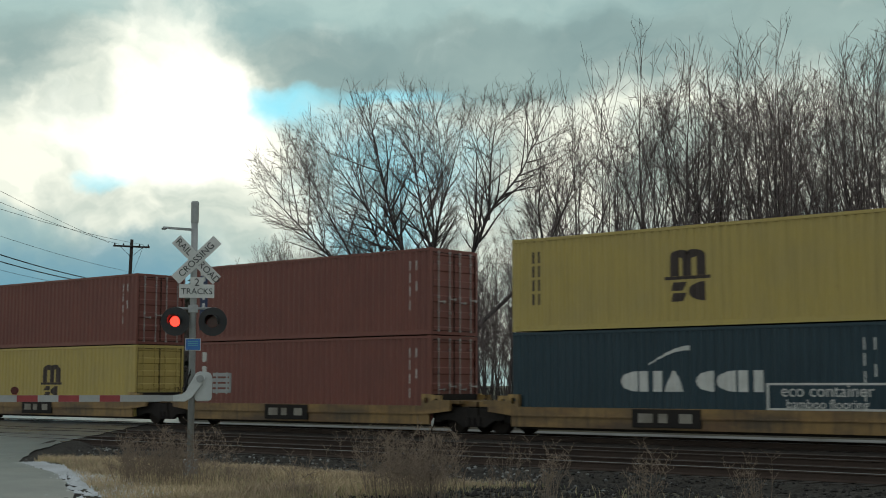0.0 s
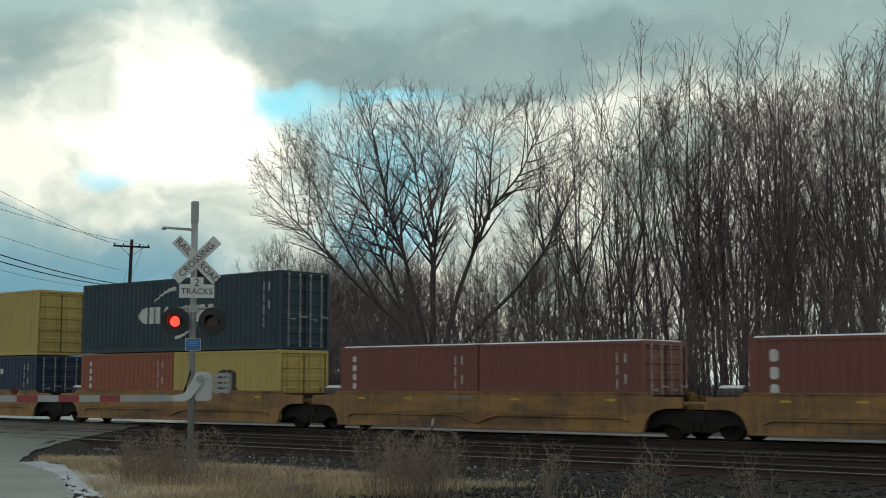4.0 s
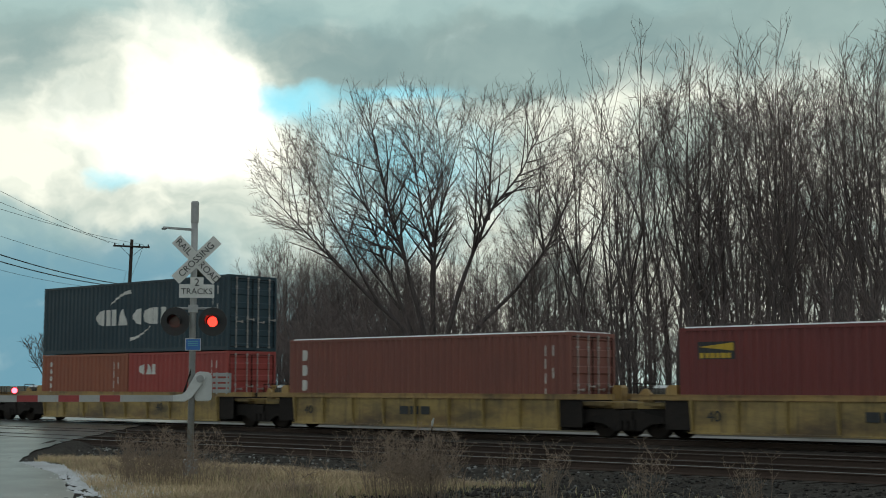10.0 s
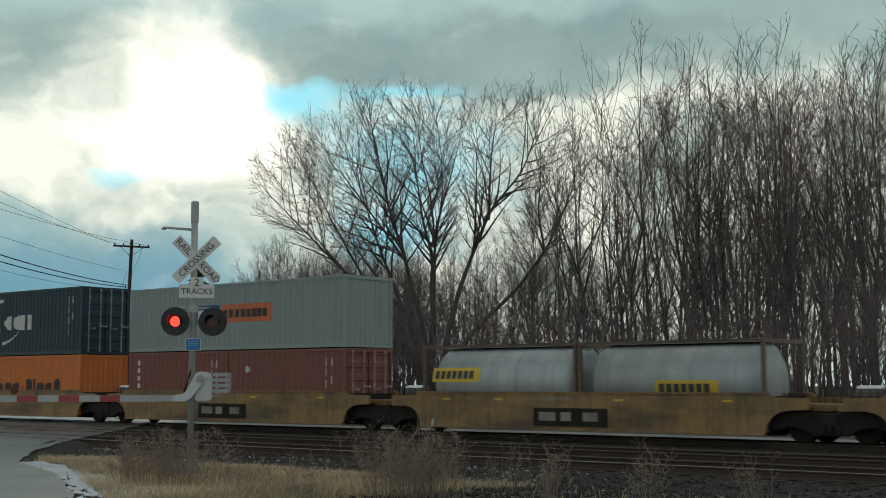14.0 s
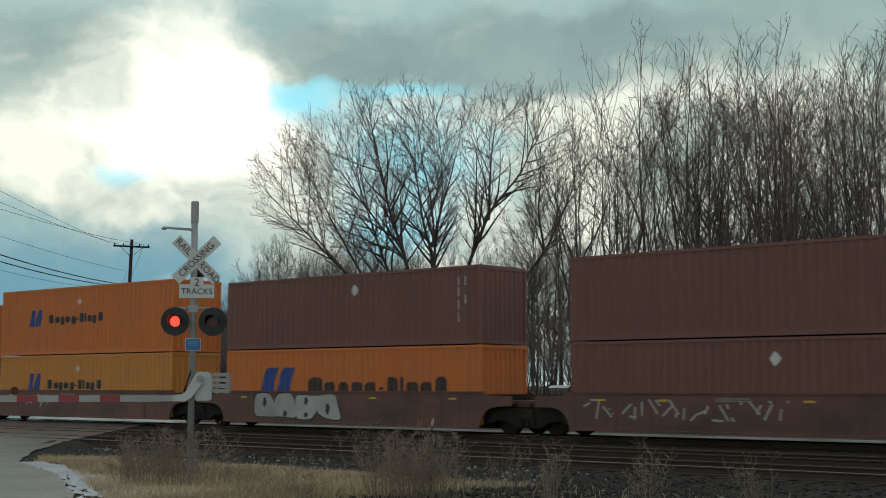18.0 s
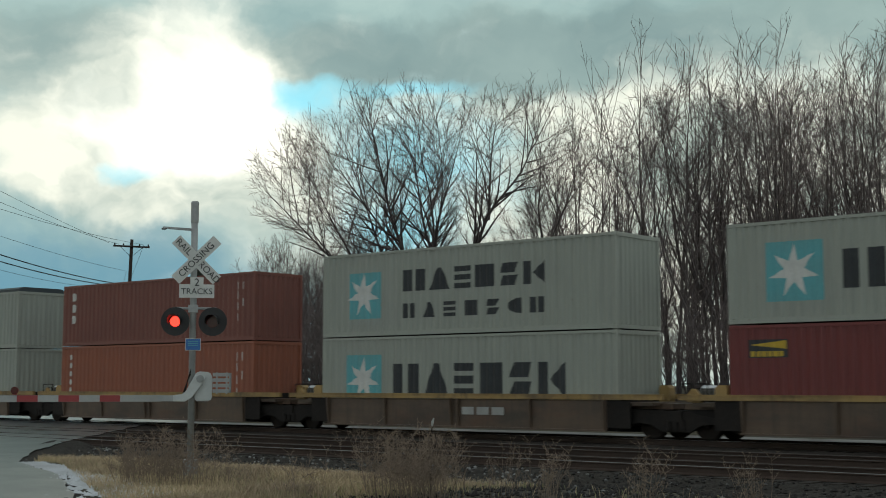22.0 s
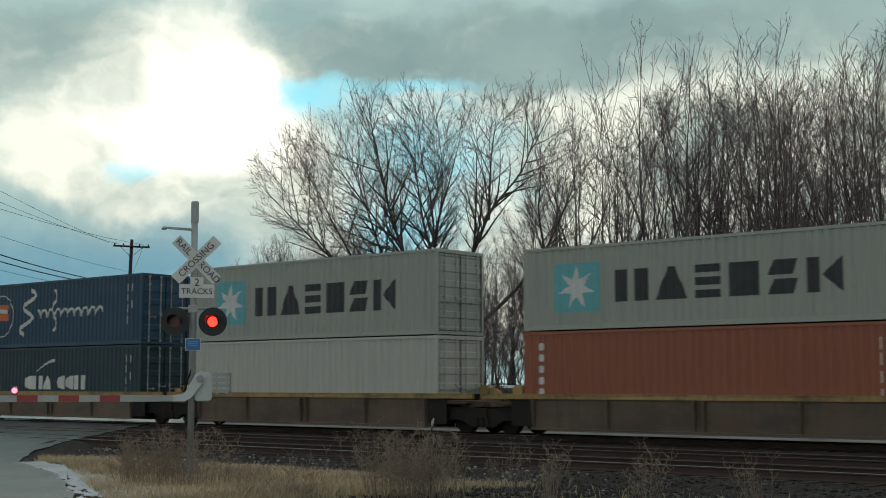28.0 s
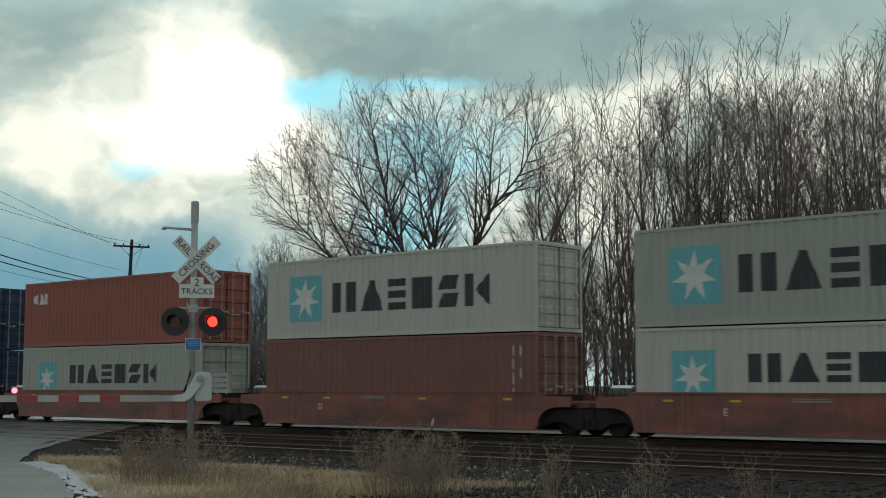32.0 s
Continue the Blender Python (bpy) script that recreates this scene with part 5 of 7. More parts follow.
def number_bars(bm, L, H):
    """Columns of small unreadable print near the right end."""
    for x, zs in ((L - 0.95, (0.86, 0.72, 0.56, 0.40)), (L - 0.66, (0.86, 0.62))):
        for z in zs:
            bar(bm, x, x + 0.045, H * (z - 0.11), H * z)


def print_column(bm, L, H):
    for x in (0.75, 0.98):
        for k in range(4):
            bar(bm, x, x + 0.06, H * (0.28 + 0.15 * k), H * (0.40 + 0.15 * k))


def pair_of_chevrons(bm, x, w, z0, z1):
    h, s = z1 - z0, w / 2
    for a in (x, x + s * 0.95):
        plate(bm, [(a, z0), (a + s * 0.75, z0), (a + s * 1.05, z1), (a + s * 0.40, z1), (a + s * 0.18, z0 + h * 0.6)])


def uneven_name(bm, x0, x1, z0, z1):
    """A long brand name as a row of plain rounded bars, some tall and some hanging low."""
    h, x = z1 - z0, x0
    rows = ((1.25, 0.0, 1.0), (1.0, 0.0, 0.72), (1.0, -0.22, 0.72), (1.0, 0.0, 0.72), (1.0, -0.22, 0.72), (0.55, 0.28, 0.44), (0.95, 0.0, 1.0), (0.4, 0.0, 1.0), (1.0, 0.0, 0.72), (0.95, -0.22, 0.72), (1.0, 0.0, 1.0))
    unit = (x1 - x0) / sum(r[0] for r in rows)
    for w, a, b in rows:
        bar(bm, x, x + unit * (w - 0.2), z0 + a * h, z0 + b * h, cut=0.22)
        x += unit * w


def chevrons(bm, L, H):
    pair_of_chevrons(bm, 2.14, 1.0, H * 0.43, H * 0.68)


def chevron_name(bm, L, H):
    uneven_name(bm, 3.62, 7.6, H * 0.47, H * 0.60)


def chevrons_low(bm, L, H):
    pair_of_chevrons(bm, 2.17, 1.0, H * 0.41, H * 0.69)


def chevron_name_low(bm, L, H):
    uneven_name(bm, 3.64, 7.6, H * 0.43, H * 0.58)


def chevrons_big(bm, L, H):
    pair_of_chevrons(bm, 1.84, 1.8, H * 0.38, H * 0.74)


def chevron_name_big(bm, L, H):
    uneven_name(bm, 4.36, 10.9, H * 0.36, H * 0.60)


def chevrons_twenty(bm, L, H):
    pair_of_chevrons(bm, 0.56, 0.95, H * 0.42, H * 0.70)


def chevron_name_twenty(bm, L, H):
    uneven_name(bm, 2.05, 5.85, H * 0.42, H * 0.60)


def three_letters(bm, L, H):
    blocks(bm, 0.65, 1.72, H * 0.66, H * 0.82, 3, 0.15, widths=(1, 1.1, 0.5), kinds=("half", "wedge", "block"))


def wedge_label(bm, L, H):
    bar(bm, 0.55, 1.70, H * 0.69, H * 0.86)


def wedge_beam(bm, L, H):
    plate(bm, [(0.60, H * 0.81), (1.66, H * 0.77), (1.66, H * 0.85)], -0.013)
    blocks(bm, 0.62, 1.62, H * 0.70, H * 0.75, 6, 0.2, y=-0.013, kinds=("block",))


def two_boxes_left(bm, L, H):
    bar(bm, 4.14, 5.50, H * 0.41, H * 0.68)


def two_boxes_right(bm, L, H):
    bar(bm, 5.57, 8.40, H * 0.41, H * 0.68)


def two_boxes_text(bm, L, H):
    blocks(bm, 4.26, 5.42, H * 0.47, H * 0.61, 3, 0.15, y=-0.013, kinds=("block",))


def two_boxes_dark(bm, L, H):
    blocks(bm, 5.75, 8.25, H * 0.48, H * 0.60, 8, 0.22, y=-0.013, kinds=("block",))


def swirl(bm, L, H):
    """A scroll of rounded strokes."""
    for k in range(4):
        a = 0.60 + 0.25 * k
        plate(bm, [(a, H * (0.60 + 0.03 * (k % 2))), (a + 0.2, H * 0.64), (a + 0.27, H * (0.80 - 0.03 * k)), (a + 0.10, H * 0.76)])
    blocks(bm, 1.95, 3.5, H * 0.69, H * 0.78, 6, 0.25, kinds=("block",))


def ring_flag(bm, L, H):
    a = [(1.95 + 0.90 * math.cos(k * math.tau / 28), H * 0.5 + 0.95 * math.sin(k * math.tau / 28)) for k in range(28)]
    strip(bm, a, [(1.95 + (x - 1.95) * 0.95, H * 0.5 + (z - H * 0.5) * 0.95) for x, z in a], True)
    bar(bm, 1.52, 1.60, H * 0.30, H * 0.72)
    plate(bm, [(1.61, H * 0.555), (2.42, H * 0.535), (2.42, H * 0.60), (1.61, H * 0.62)])


def ring_orange(bm, L, H):
    plate(bm, [(1.61, H * 0.44), (2.46, H * 0.42), (2.46, H * 0.53), (1.61, H * 0.55)])
    plate(bm, [(1.61, H * 0.625), (2.46, H * 0.605), (2.46, H * 0.67), (1.61, H * 0.69)])


def brush(bm, f, n, t0, t1, wide):
    pts = [f(t0 + (t1 - t0) * i / n) for i in range(n + 1)]
    one, two = [], []
    for i, (a, b) in enumerate(pts):
        (p, q), (r, s) = pts[max(0, i - 1)], pts[min(n, i + 1)]
        k = wide / max(1e-6, math.hypot(r - p, s - q))
        one.append((a - (s - q) * k, b + (r - p) * k))
        two.append((a + (s - q) * k, b - (r - p) * k))
    strip(bm, one, two)


def script_line(bm, L, H):
    """A flowing brush line with a tall opening loop."""
    brush(bm, lambda t: (4.25 + 0.42 * math.sin(t * 2.1) - 0.08 * t, H * (0.88 - 0.115 * t)), 24, 0.0, 6.0, 0.085)
    brush(bm, lambda t: (4.75 + 0.56 * t + 0.10 * math.sin(t * 7.0), H * (0.50 + 0.065 * math.sin(t * 7.0 + 1.2))), 70, 0.0, 8.4, 0.055)
    brush(bm, lambda t: (6.05 + 0.16 * math.sin(t * 2.0), H * (0.86 - 0.13 * t)), 16, 0.0, 4.8, 0.055)


def eco_frame(bm, L, H):
    a, b, c, d = 8.52, 11.95, H * 0.20, H * 0.455
    strip(bm, [(a, c), (b, c), (b, d), (a, d)], [(a + 0.06, c + 0.06), (b - 0.06, c + 0.06), (b - 0.06, d - 0.06), (a + 0.06, d - 0.06)], True)


def diamond(bm, L, H):
    plate(bm, [(5.9, H * 0.70), (6.06, H * 0.77), (5.9, H * 0.84), (5.74, H * 0.77)] if L > 7 else [(1.0, H * 0.66), (1.13, H * 0.72), (1.0, H * 0.78), (0.87, H * 0.72)])


def diamond_mid(bm, L, H):
    plate(bm, [(6.60, H * 0.69), (6.79, H * 0.77), (6.60, H * 0.85), (6.41, H * 0.77)])


def diamond_far(bm, L, H):
    plate(bm, [(7.32, H * 0.69), (7.51, H * 0.77), (7.32, H * 0.85), (7.13, H * 0.77)])


def yellow_tag(bm, L, H):
    bar(bm, 0.30, 0.50, H * 0.22, H * 0.34)


SMALL_STAR = [(star_square_low, "sky_print", "logo_panel", "pale blue square"), (star_white_low, "white", "logo_star", "white seven-pointed star"), (name_wide_low, "dark_print", "brand_block", "")]
STAR = [(star_square, "sky_print", "logo_panel", "pale blue square"), (star_white, "white", "logo_star", "white seven-pointed star"), (name_wide, "dark_print", "brand_block", "dark blocks of a brand name")]
SEVEN = [(name_seven, "white", "brand_block", "white blocks of a brand name"), (arcs, "white", "logo_arc", "white curved strokes"), (number_bars, "white", "print_bar", "")]
LOW = [(name_low, "white", "brand_block", "white blocks of a brand name"), (arc_low, "white", "logo_arc", "white curved stroke"), (number_bars, "white", "print_bar", "")]
BOXED = [(plate_box, "white", "logo_panel", "white panel"), (plate_red, "red_print", "brand_block", "red blocks"), (plate_dark, "dark_print", "brand_block", "dark blocks"), (number_bars, "white", "print_bar", ""), (yellow_tag, "yellow_print", "label", "")]
BOXED_LOW = [(plate_box_low, "white", "logo_panel", "white panel"), (plate_red_low, "red_print", "brand_block", "red blocks"), (plate_dark_low, "dark_print", "brand_block", "dark blocks"), (number_bars, "white", "print_bar", "")]
ARCH = [(arches_big, "brown_print", "brand_block", "dark arched letters"), (print_column, "brown_print", "print_bar", "")]
ARCH_LOW = [(arches_low, "brown_print", "brand_block", "dark arched letters"), (print_column, "brown_print", "print_bar", "")]
ARCH_SHORT = [(arches_short, "brown_print", "brand_block", "dark arched letters")]
TALL = [(tall_name, "white", "brand_block", "upright row of white blocks"), (number_bars, "white", "print_bar", "")]
TALL_BOX = [(tall_strip, "blue_deep", "logo_panel", "dark blue upright panel")] + TALL + [(tall_head, "white", "logo_panel", "")]
TEX = [(tall_three, "white", "brand_block", "three white blocks one under another"), (number_bars, "white", "print_bar", "")]
CHEV = [(chevrons, "blue_print", "logo_chevron", "blue chevrons"), (chevron_name, "dark_print", "brand_block", "dark blocks of a brand name"), (diamond, "white", "label", "")]
CHEV_LOW = [(chevrons_low, "blue_print", "logo_chevron", "blue chevrons"), (chevron_name_low, "dark_print", "brand_block", "dark blocks of a brand name"), (diamond, "white", "label", "")]
CHEV_BIG = [(chevrons_big, "blue_print", "logo_chevron", "blue chevrons"), (chevron_name_big, "brown_print", "brand_block", "dark blocks of a brand name")]
CHEV_TWENTY = [(chevrons_twenty, "blue_print", "logo_chevron", "blue chevrons"), (chevron_name_twenty, "brown_print", "brand_block", "dark blocks of a brand name")]
PLAIN = [(number_bars, "white", "print_bar", "")]
CAI = [(three_letters, "white", "brand_block", "white blocks")] + PLAIN
WEDGE = [(wedge_label, "dark_print", "label", "dark label"), (wedge_beam, "yellow_print", "label_wedge", "yellow wedge")] + PLAIN
DIA = [(diamond, "white", "label", "")] + PLAIN
DIA_MID = [(diamond_mid, "white", "label", "")] + PLAIN
DIA_FAR = [(diamond_far, "white", "label", "")] + PLAIN
SHORT = [(name_short, "white", "brand_block", "white blocks of a brand name"), (arc_short, "white", "logo_arc", "")]
SAF = [(ring_flag, "white", "logo_ring", "white ring and flag"), (ring_orange, "orange_print", "logo_flag", "orange flag bands"), (script_line, "white", "brand_script", "flowing white brush line"), (number_bars, "white", "print_bar", "")]
NED = [(two_boxes_left, "blue_print", "logo_panel", "blue panel"), (two_boxes_right, "orange_print", "logo_panel", "orange panel"), (two_boxes_text, "white", "brand_block", ""), (two_boxes_dark, "dark_print", "brand_block", "")]
SEA = [(star_square_high, "sky_print", "logo_panel", "pale blue square"), (star_white, "white", "logo_star", "white seven-pointed star"), (name_upper, "dark_print", "brand_block", "dark blocks of a brand name"), (name_lower, "dark_print", "brand_block", "dark blocks of a brand name")]
SWIRL = [(swirl, "white", "logo_curl", "white scroll and blocks")] + PLAIN
ECO = LOW + [(eco_frame, "white", "panel_outline", "thin white frame")]

TRAIN = []          # (thing, x at 0 s, y, z) of all that rolls past


def container(x, z, L, H, colour, marks, label, doors=True, tarp=False, snowy=False):
    root = thing("shipping_container", pose(x, 0, z), label, "shipping container", "containers on the train")
    root["span"], root["tall"] = L, H
    p = PAINT[colour]
    g = container_meshes(L, H)
    place("side_panel", g["side_panel"], p, root, pose(0.10, 0, 0))
    place("side_panel", g["side_panel"], p, root, pose(L - 0.10, WIDE, 0, 0, 0, 180))
    place("roof", g["roof"], p, root, pose(0, 0, H))
    place("floor", g["floor"], M["steel_dark"], root)
    for turn in (0, 1):
        m = pose(L, WIDE, 0, 0, 0, 180) if turn else pose(0, 0, 0)
        place("top_rail", g["top_rail"], p, root, m @ pose(0, 0, H))
        place("bottom_rail", g["bottom_rail"], p, root, m)
        place("end_beam", g["end_beam"], p, root, m @ pose(0.065, 0, H - 0.062))
        place("end_beam", g["end_beam"], p, root, m @ pose(0.065, 0, 0.075))
        for mm in (m, m @ pose(L, 0, 0, 0, 0, 90)):
            place("corner_post", g["corner_post"], p, root, mm if mm is m else m @ pose(L, 0, 0, 0, 0, 90))
    for cx, cy, turn in ((0, 0, 0), (L, 0, 90), (L, WIDE, 180), (0, WIDE, 270)):
        place("corner_casting", g["corner_casting"], p, root, pose(cx, cy, 0, 0, 0, turn))
        place("corner_casting", g["corner_casting"], p, root, pose(cx, cy, H - 0.118, 0, 0, turn))
    place("end_wall", g["end_wall"], p, root, pose(0.02, WIDE - 0.08, 0, 0, 0, 180))
    if doors:
        bright = M["rod"] if colour in ("maroon", "dark_red", "brown", "rust", "red", "brick", "navy", "deep_blue", "marine", "cobalt", "teal_grey") else p
        for k in (0, 1):
            leaf = place("door", g["door"], p, root, pose(L - 0.02, 0.12 + 1.10 * k, 0), "ribbed steel door leaf")
            place("gasket", cached(("gasket", H), lambda bm: (box(bm, 0.0, 0.020, -0.008, 0.008, 0.14, H - 0.14), box(bm, 0.0, 0.020, 1.076, 1.092, 0.14, H - 0.14), box(bm, 0.0, 0.018, 0.008, 1.076, 0.130, 0.150), box(bm, 0.0, 0.018, 0.008, 1.076, H - 0.150, H - 0.130))), M["rubber"], leaf)
            for y in (0.26, 0.83):
                place("lock_rod", g["lock_rod"], bright, leaf, pose(0.006, y, 0), "upright lock rod")
                place("handle", g["handle"], bright, leaf, pose(0.006, y, 1.1 if y < 0.5 else 1.2))
    else:
        place("end_wall", g["end_wall"], p, root, pose(L - 0.02, 0.08, 0))
    if tarp:
        def cover(bm):
            prism(bm, [(0.02, -0.03), (0.02, 0.10), (0.25, 0.20), (WIDE - 0.25, 0.20), (WIDE - 0.02, 0.10), (WIDE - 0.02, -0.03)], 0.03, L - 0.03, 0)
        place("tarpaulin", cached(("tarpaulin", L), cover), M["tarp"], root, pose(0, 0, H), "dark tarpaulin cover")
    if snowy:
        place("snow_cover", cached(("snow_cover", L), lambda bm: prism(bm, [(0.02, -0.012), (0.05, 0.03), (0.3, 0.045), (WIDE - 0.3, 0.045), (WIDE - 0.05, 0.03), (WIDE - 0.02, -0.012)], 0.16, L - 0.16, 0)), M["snow"], root, pose(0, 0, H), "thin snow on the roof")
    for draw, mat, name, lab in marks:
        mark(root, name, draw, M[mat], lab)
    TRAIN.append((root, x, 0.0, z))
    return root


def tank_container(x, z, shell, colour, label, badge):
    """A tank in a twenty foot frame."""
    L, H = 6.058, 2.52
    root = thing("tank_container", pose(x, 0, z), label, "tank container", "containers on the train")
    root["span"], root["tall"] = L, H
    g = container_meshes(L, H)
    p = PAINT[colour]
    bm = bmesh.new()
    tube(bm, [(0.22, 1.22, 1.30), (0.30, 1.22, 1.30), (0.50, 1.22, 1.30), (L - 0.50, 1.22, 1.30), (L - 0.30, 1.22, 1.30), (L - 0.22, 1.22, 1.30)], [0.45, 0.85, 1.14, 1.14, 0.85, 0.45], 40)
    part("tank", bm, M[shell], root, "", True)
    for i in range(4):
        bm = bmesh.new()
        tube(bm, [(0.9 + i * 1.4, 1.22, 1.30), (0.96 + i * 1.4, 1.22, 1.30)], 1.147, 40)
        part("hoop", bm, M[shell], root)
    for turn in (0, 1):
        m = pose(L, WIDE, 0, 0, 0, 180) if turn else pose(0, 0, 0)
        place("bottom_rail", g["bottom_rail"], p, root, m)
        place("top_rail", g["top_rail"], p, root, m @ pose(0, 0, H))
        for e in (0, 1):
            place("corner_post", g["corner_post"], p, root, m if e == 0 else m @ pose(L, 0, 0, 0, 0, 90))
        place("end_beam", g["end_beam"], p, root, m @ pose(0.065, 0, H - 0.062))
        place("end_beam", g["end_beam"], p, root, m @ pose(0.065, 0, 0.075))
        bm = bmesh.new()
        tube(bm, [(0.06, 0.1, 0.15), (0.06, 1.22, 1.0), (0.06, 2.3, 0.15)], 0.04, 6)
        place("brace", mesh_of("brace", bm), p, root, m)
    for cx, cy, turn in ((0, 0, 0), (L, 0, 90), (L, WIDE, 180), (0, WIDE, 270)):
        place("corner_casting", g["corner_casting"], p, root, pose(cx, cy, 0, 0, 0, turn))
        place("corner_casting", g["corner_casting"], p, root, pose(cx, cy, H - 0.118, 0, 0, turn))
    bm = bmesh.new()
    box(bm, 0.4, L - 0.4, 0.75, 1.65, 2.44, 2.47)
    part("walkway", bm, M["alu"], root)
    a, b, c, d, parts = badge
    for name, mat, u0, u1, v0, v1 in parts:
        bm = bmesh.new()
        xa, xb = c + (d - c) * u0, c + (d - c) * u1
        lift = 0.006 if name == "brand_block" else 0.0
        rows = []
        for i in range(7):
            pz = a + (b - a) * (v0 + (v1 - v0) * i / 6)
            k = max(-1.0, min(1.0, (pz - 1.30) / 1.14))
            py = 1.22 - 1.152 * math.sqrt(1 - k * k) - lift
            rows.append([bm.verts.new((px, py + e, pz)) for e in (0, 0.02) for px in (xa, xb)])
        for p0, p1 in zip(rows, rows[1:]):
            for i, j in ((0, 1), (1, 3), (3, 2), (2, 0)):
                bm.faces.new((p0[i], p0[j], p1[j], p1[i]))
        part(name, bm, M[mat], root)
    TRAIN.append((root, x, 0.0, z))
    return root


# ------------------------------------------------------------------ rail cars
def wheel_mesh(bm):
    tube(bm, [(0, -0.07, 0), (0, -0.05, 0), (0, 0.07, 0), (0, 0.072, 0), (0, 0.10, 0)], [0.38, 0.42, 0.42, 0.45, 0.45], 28)
    tube(bm, [(0, -0.14, 0), (0, -0.07, 0)], 0.11, 14)


def side_frame_mesh(bm):
    prism(bm, [(-1.25, 0.46), (-1.25, 0.62), (-0.70, 0.72), (-0.45, 0.80), (0.45, 0.80), (0.70, 0.72), (1.25, 0.62), (1.25, 0.46), (0.80, 0.42), (0.45, 0.22), (-0.45, 0.22), (-0.80, 0.42)], -0.09, 0.09)


def spring_mesh(bm):
    for x in (-0.22, 0.0, 0.22):
        tube(bm, [(x, 0, 0.26), (x, 0, 0.56)], 0.085, 10)


def truck(root, x):
    t = place("truck", cached(("bolster",), lambda bm: box(bm, -0.22, 0.22, -1.15, 1.15, 0.50, 0.82)), M["steel_dark"], root, pose(x, 1.22, 0), "four-wheeled steel truck")
    for s in (-1, 1):
        place("side_frame", cached(("side_frame",), side_frame_mesh), M["steel_dark"], t, pose(0, s * 0.99, 0))
        place("spring_nest", cached(("spring_nest",), spring_mesh), M["steel_dark"], t, pose(0, s * 1.09, 0))
        for a in (-0.89, 0.89):
            place("wheel", cached(("wheel",), wheel_mesh), M["wheel"], t, pose(a, s * 0.76, 0.42, 0, 0, 0 if s < 0 else 180))
            if s < 0:
                bm_key = cached(("axle",), lambda bm: tube(bm, [(0, -0.95, 0), (0, 0.95, 0)], 0.085, 10))
                place("axle", bm_key, M["wheel"], t, pose(a, 0, 0.42))


BOTTOM = 0.20


def ribbed_side(root, p, low, spots):
    """Deep side with a bright top chord, a set-back web and upright ribs."""
    def web(bm):
        box(bm, 0.35, 11.85, 0.010, 0.05, BOTTOM + 0.02, 1.11)
        box(bm, 0.35, 11.85, -0.10, 0.06, BOTTOM, BOTTOM + 0.05)
    # dark sheets added past the web so that the well ends look dark
    end = cached(("end_plate",), lambda bm: box(bm, -0.45, 0.349, 0.012, 0.05, BOTTOM + 0.1, 1.11))
    place("end_plate", end, M["steel_dark"], root, pose(0, -0.09, 0))
    place("end_plate", end, M["steel_dark"], root, pose(12.295, -0.09, 0))
    place("side_web", cached(("side_web",), web), low, root, pose(0, -0.09, 0))
    place("side_web", cached(("side_web",), web), low, root, pose(12.19, 2.53, 0, 0, 0, 180))
    chord = cached(("top_chord",), lambda bm: (box(bm, -1.55, 13.74, -0.12, 0.02, 1.12, 1.27), box(bm, -1.55, 13.74, -0.14, 0.0, 1.255, 1.28)))
    place("top_chord", chord, p, root, pose(0, -0.02, 0), "bright top chord")
    place("top_chord", chord, p, root, pose(12.19, 2.46, 0, 0, 0, 180))
    rib = cached(("rib",), lambda bm: prism(bm, [(-0.13, 1.12), (-0.13, 1.02), (-0.06, 0.40), (-0.02, BOTTOM + 0.05), (0.02, BOTTOM + 0.05), (0.02, 1.12)], -0.035, 0.035, 0))
    for x in spots:
        place("rib", rib, low, root, pose(x, -0.08, 0))


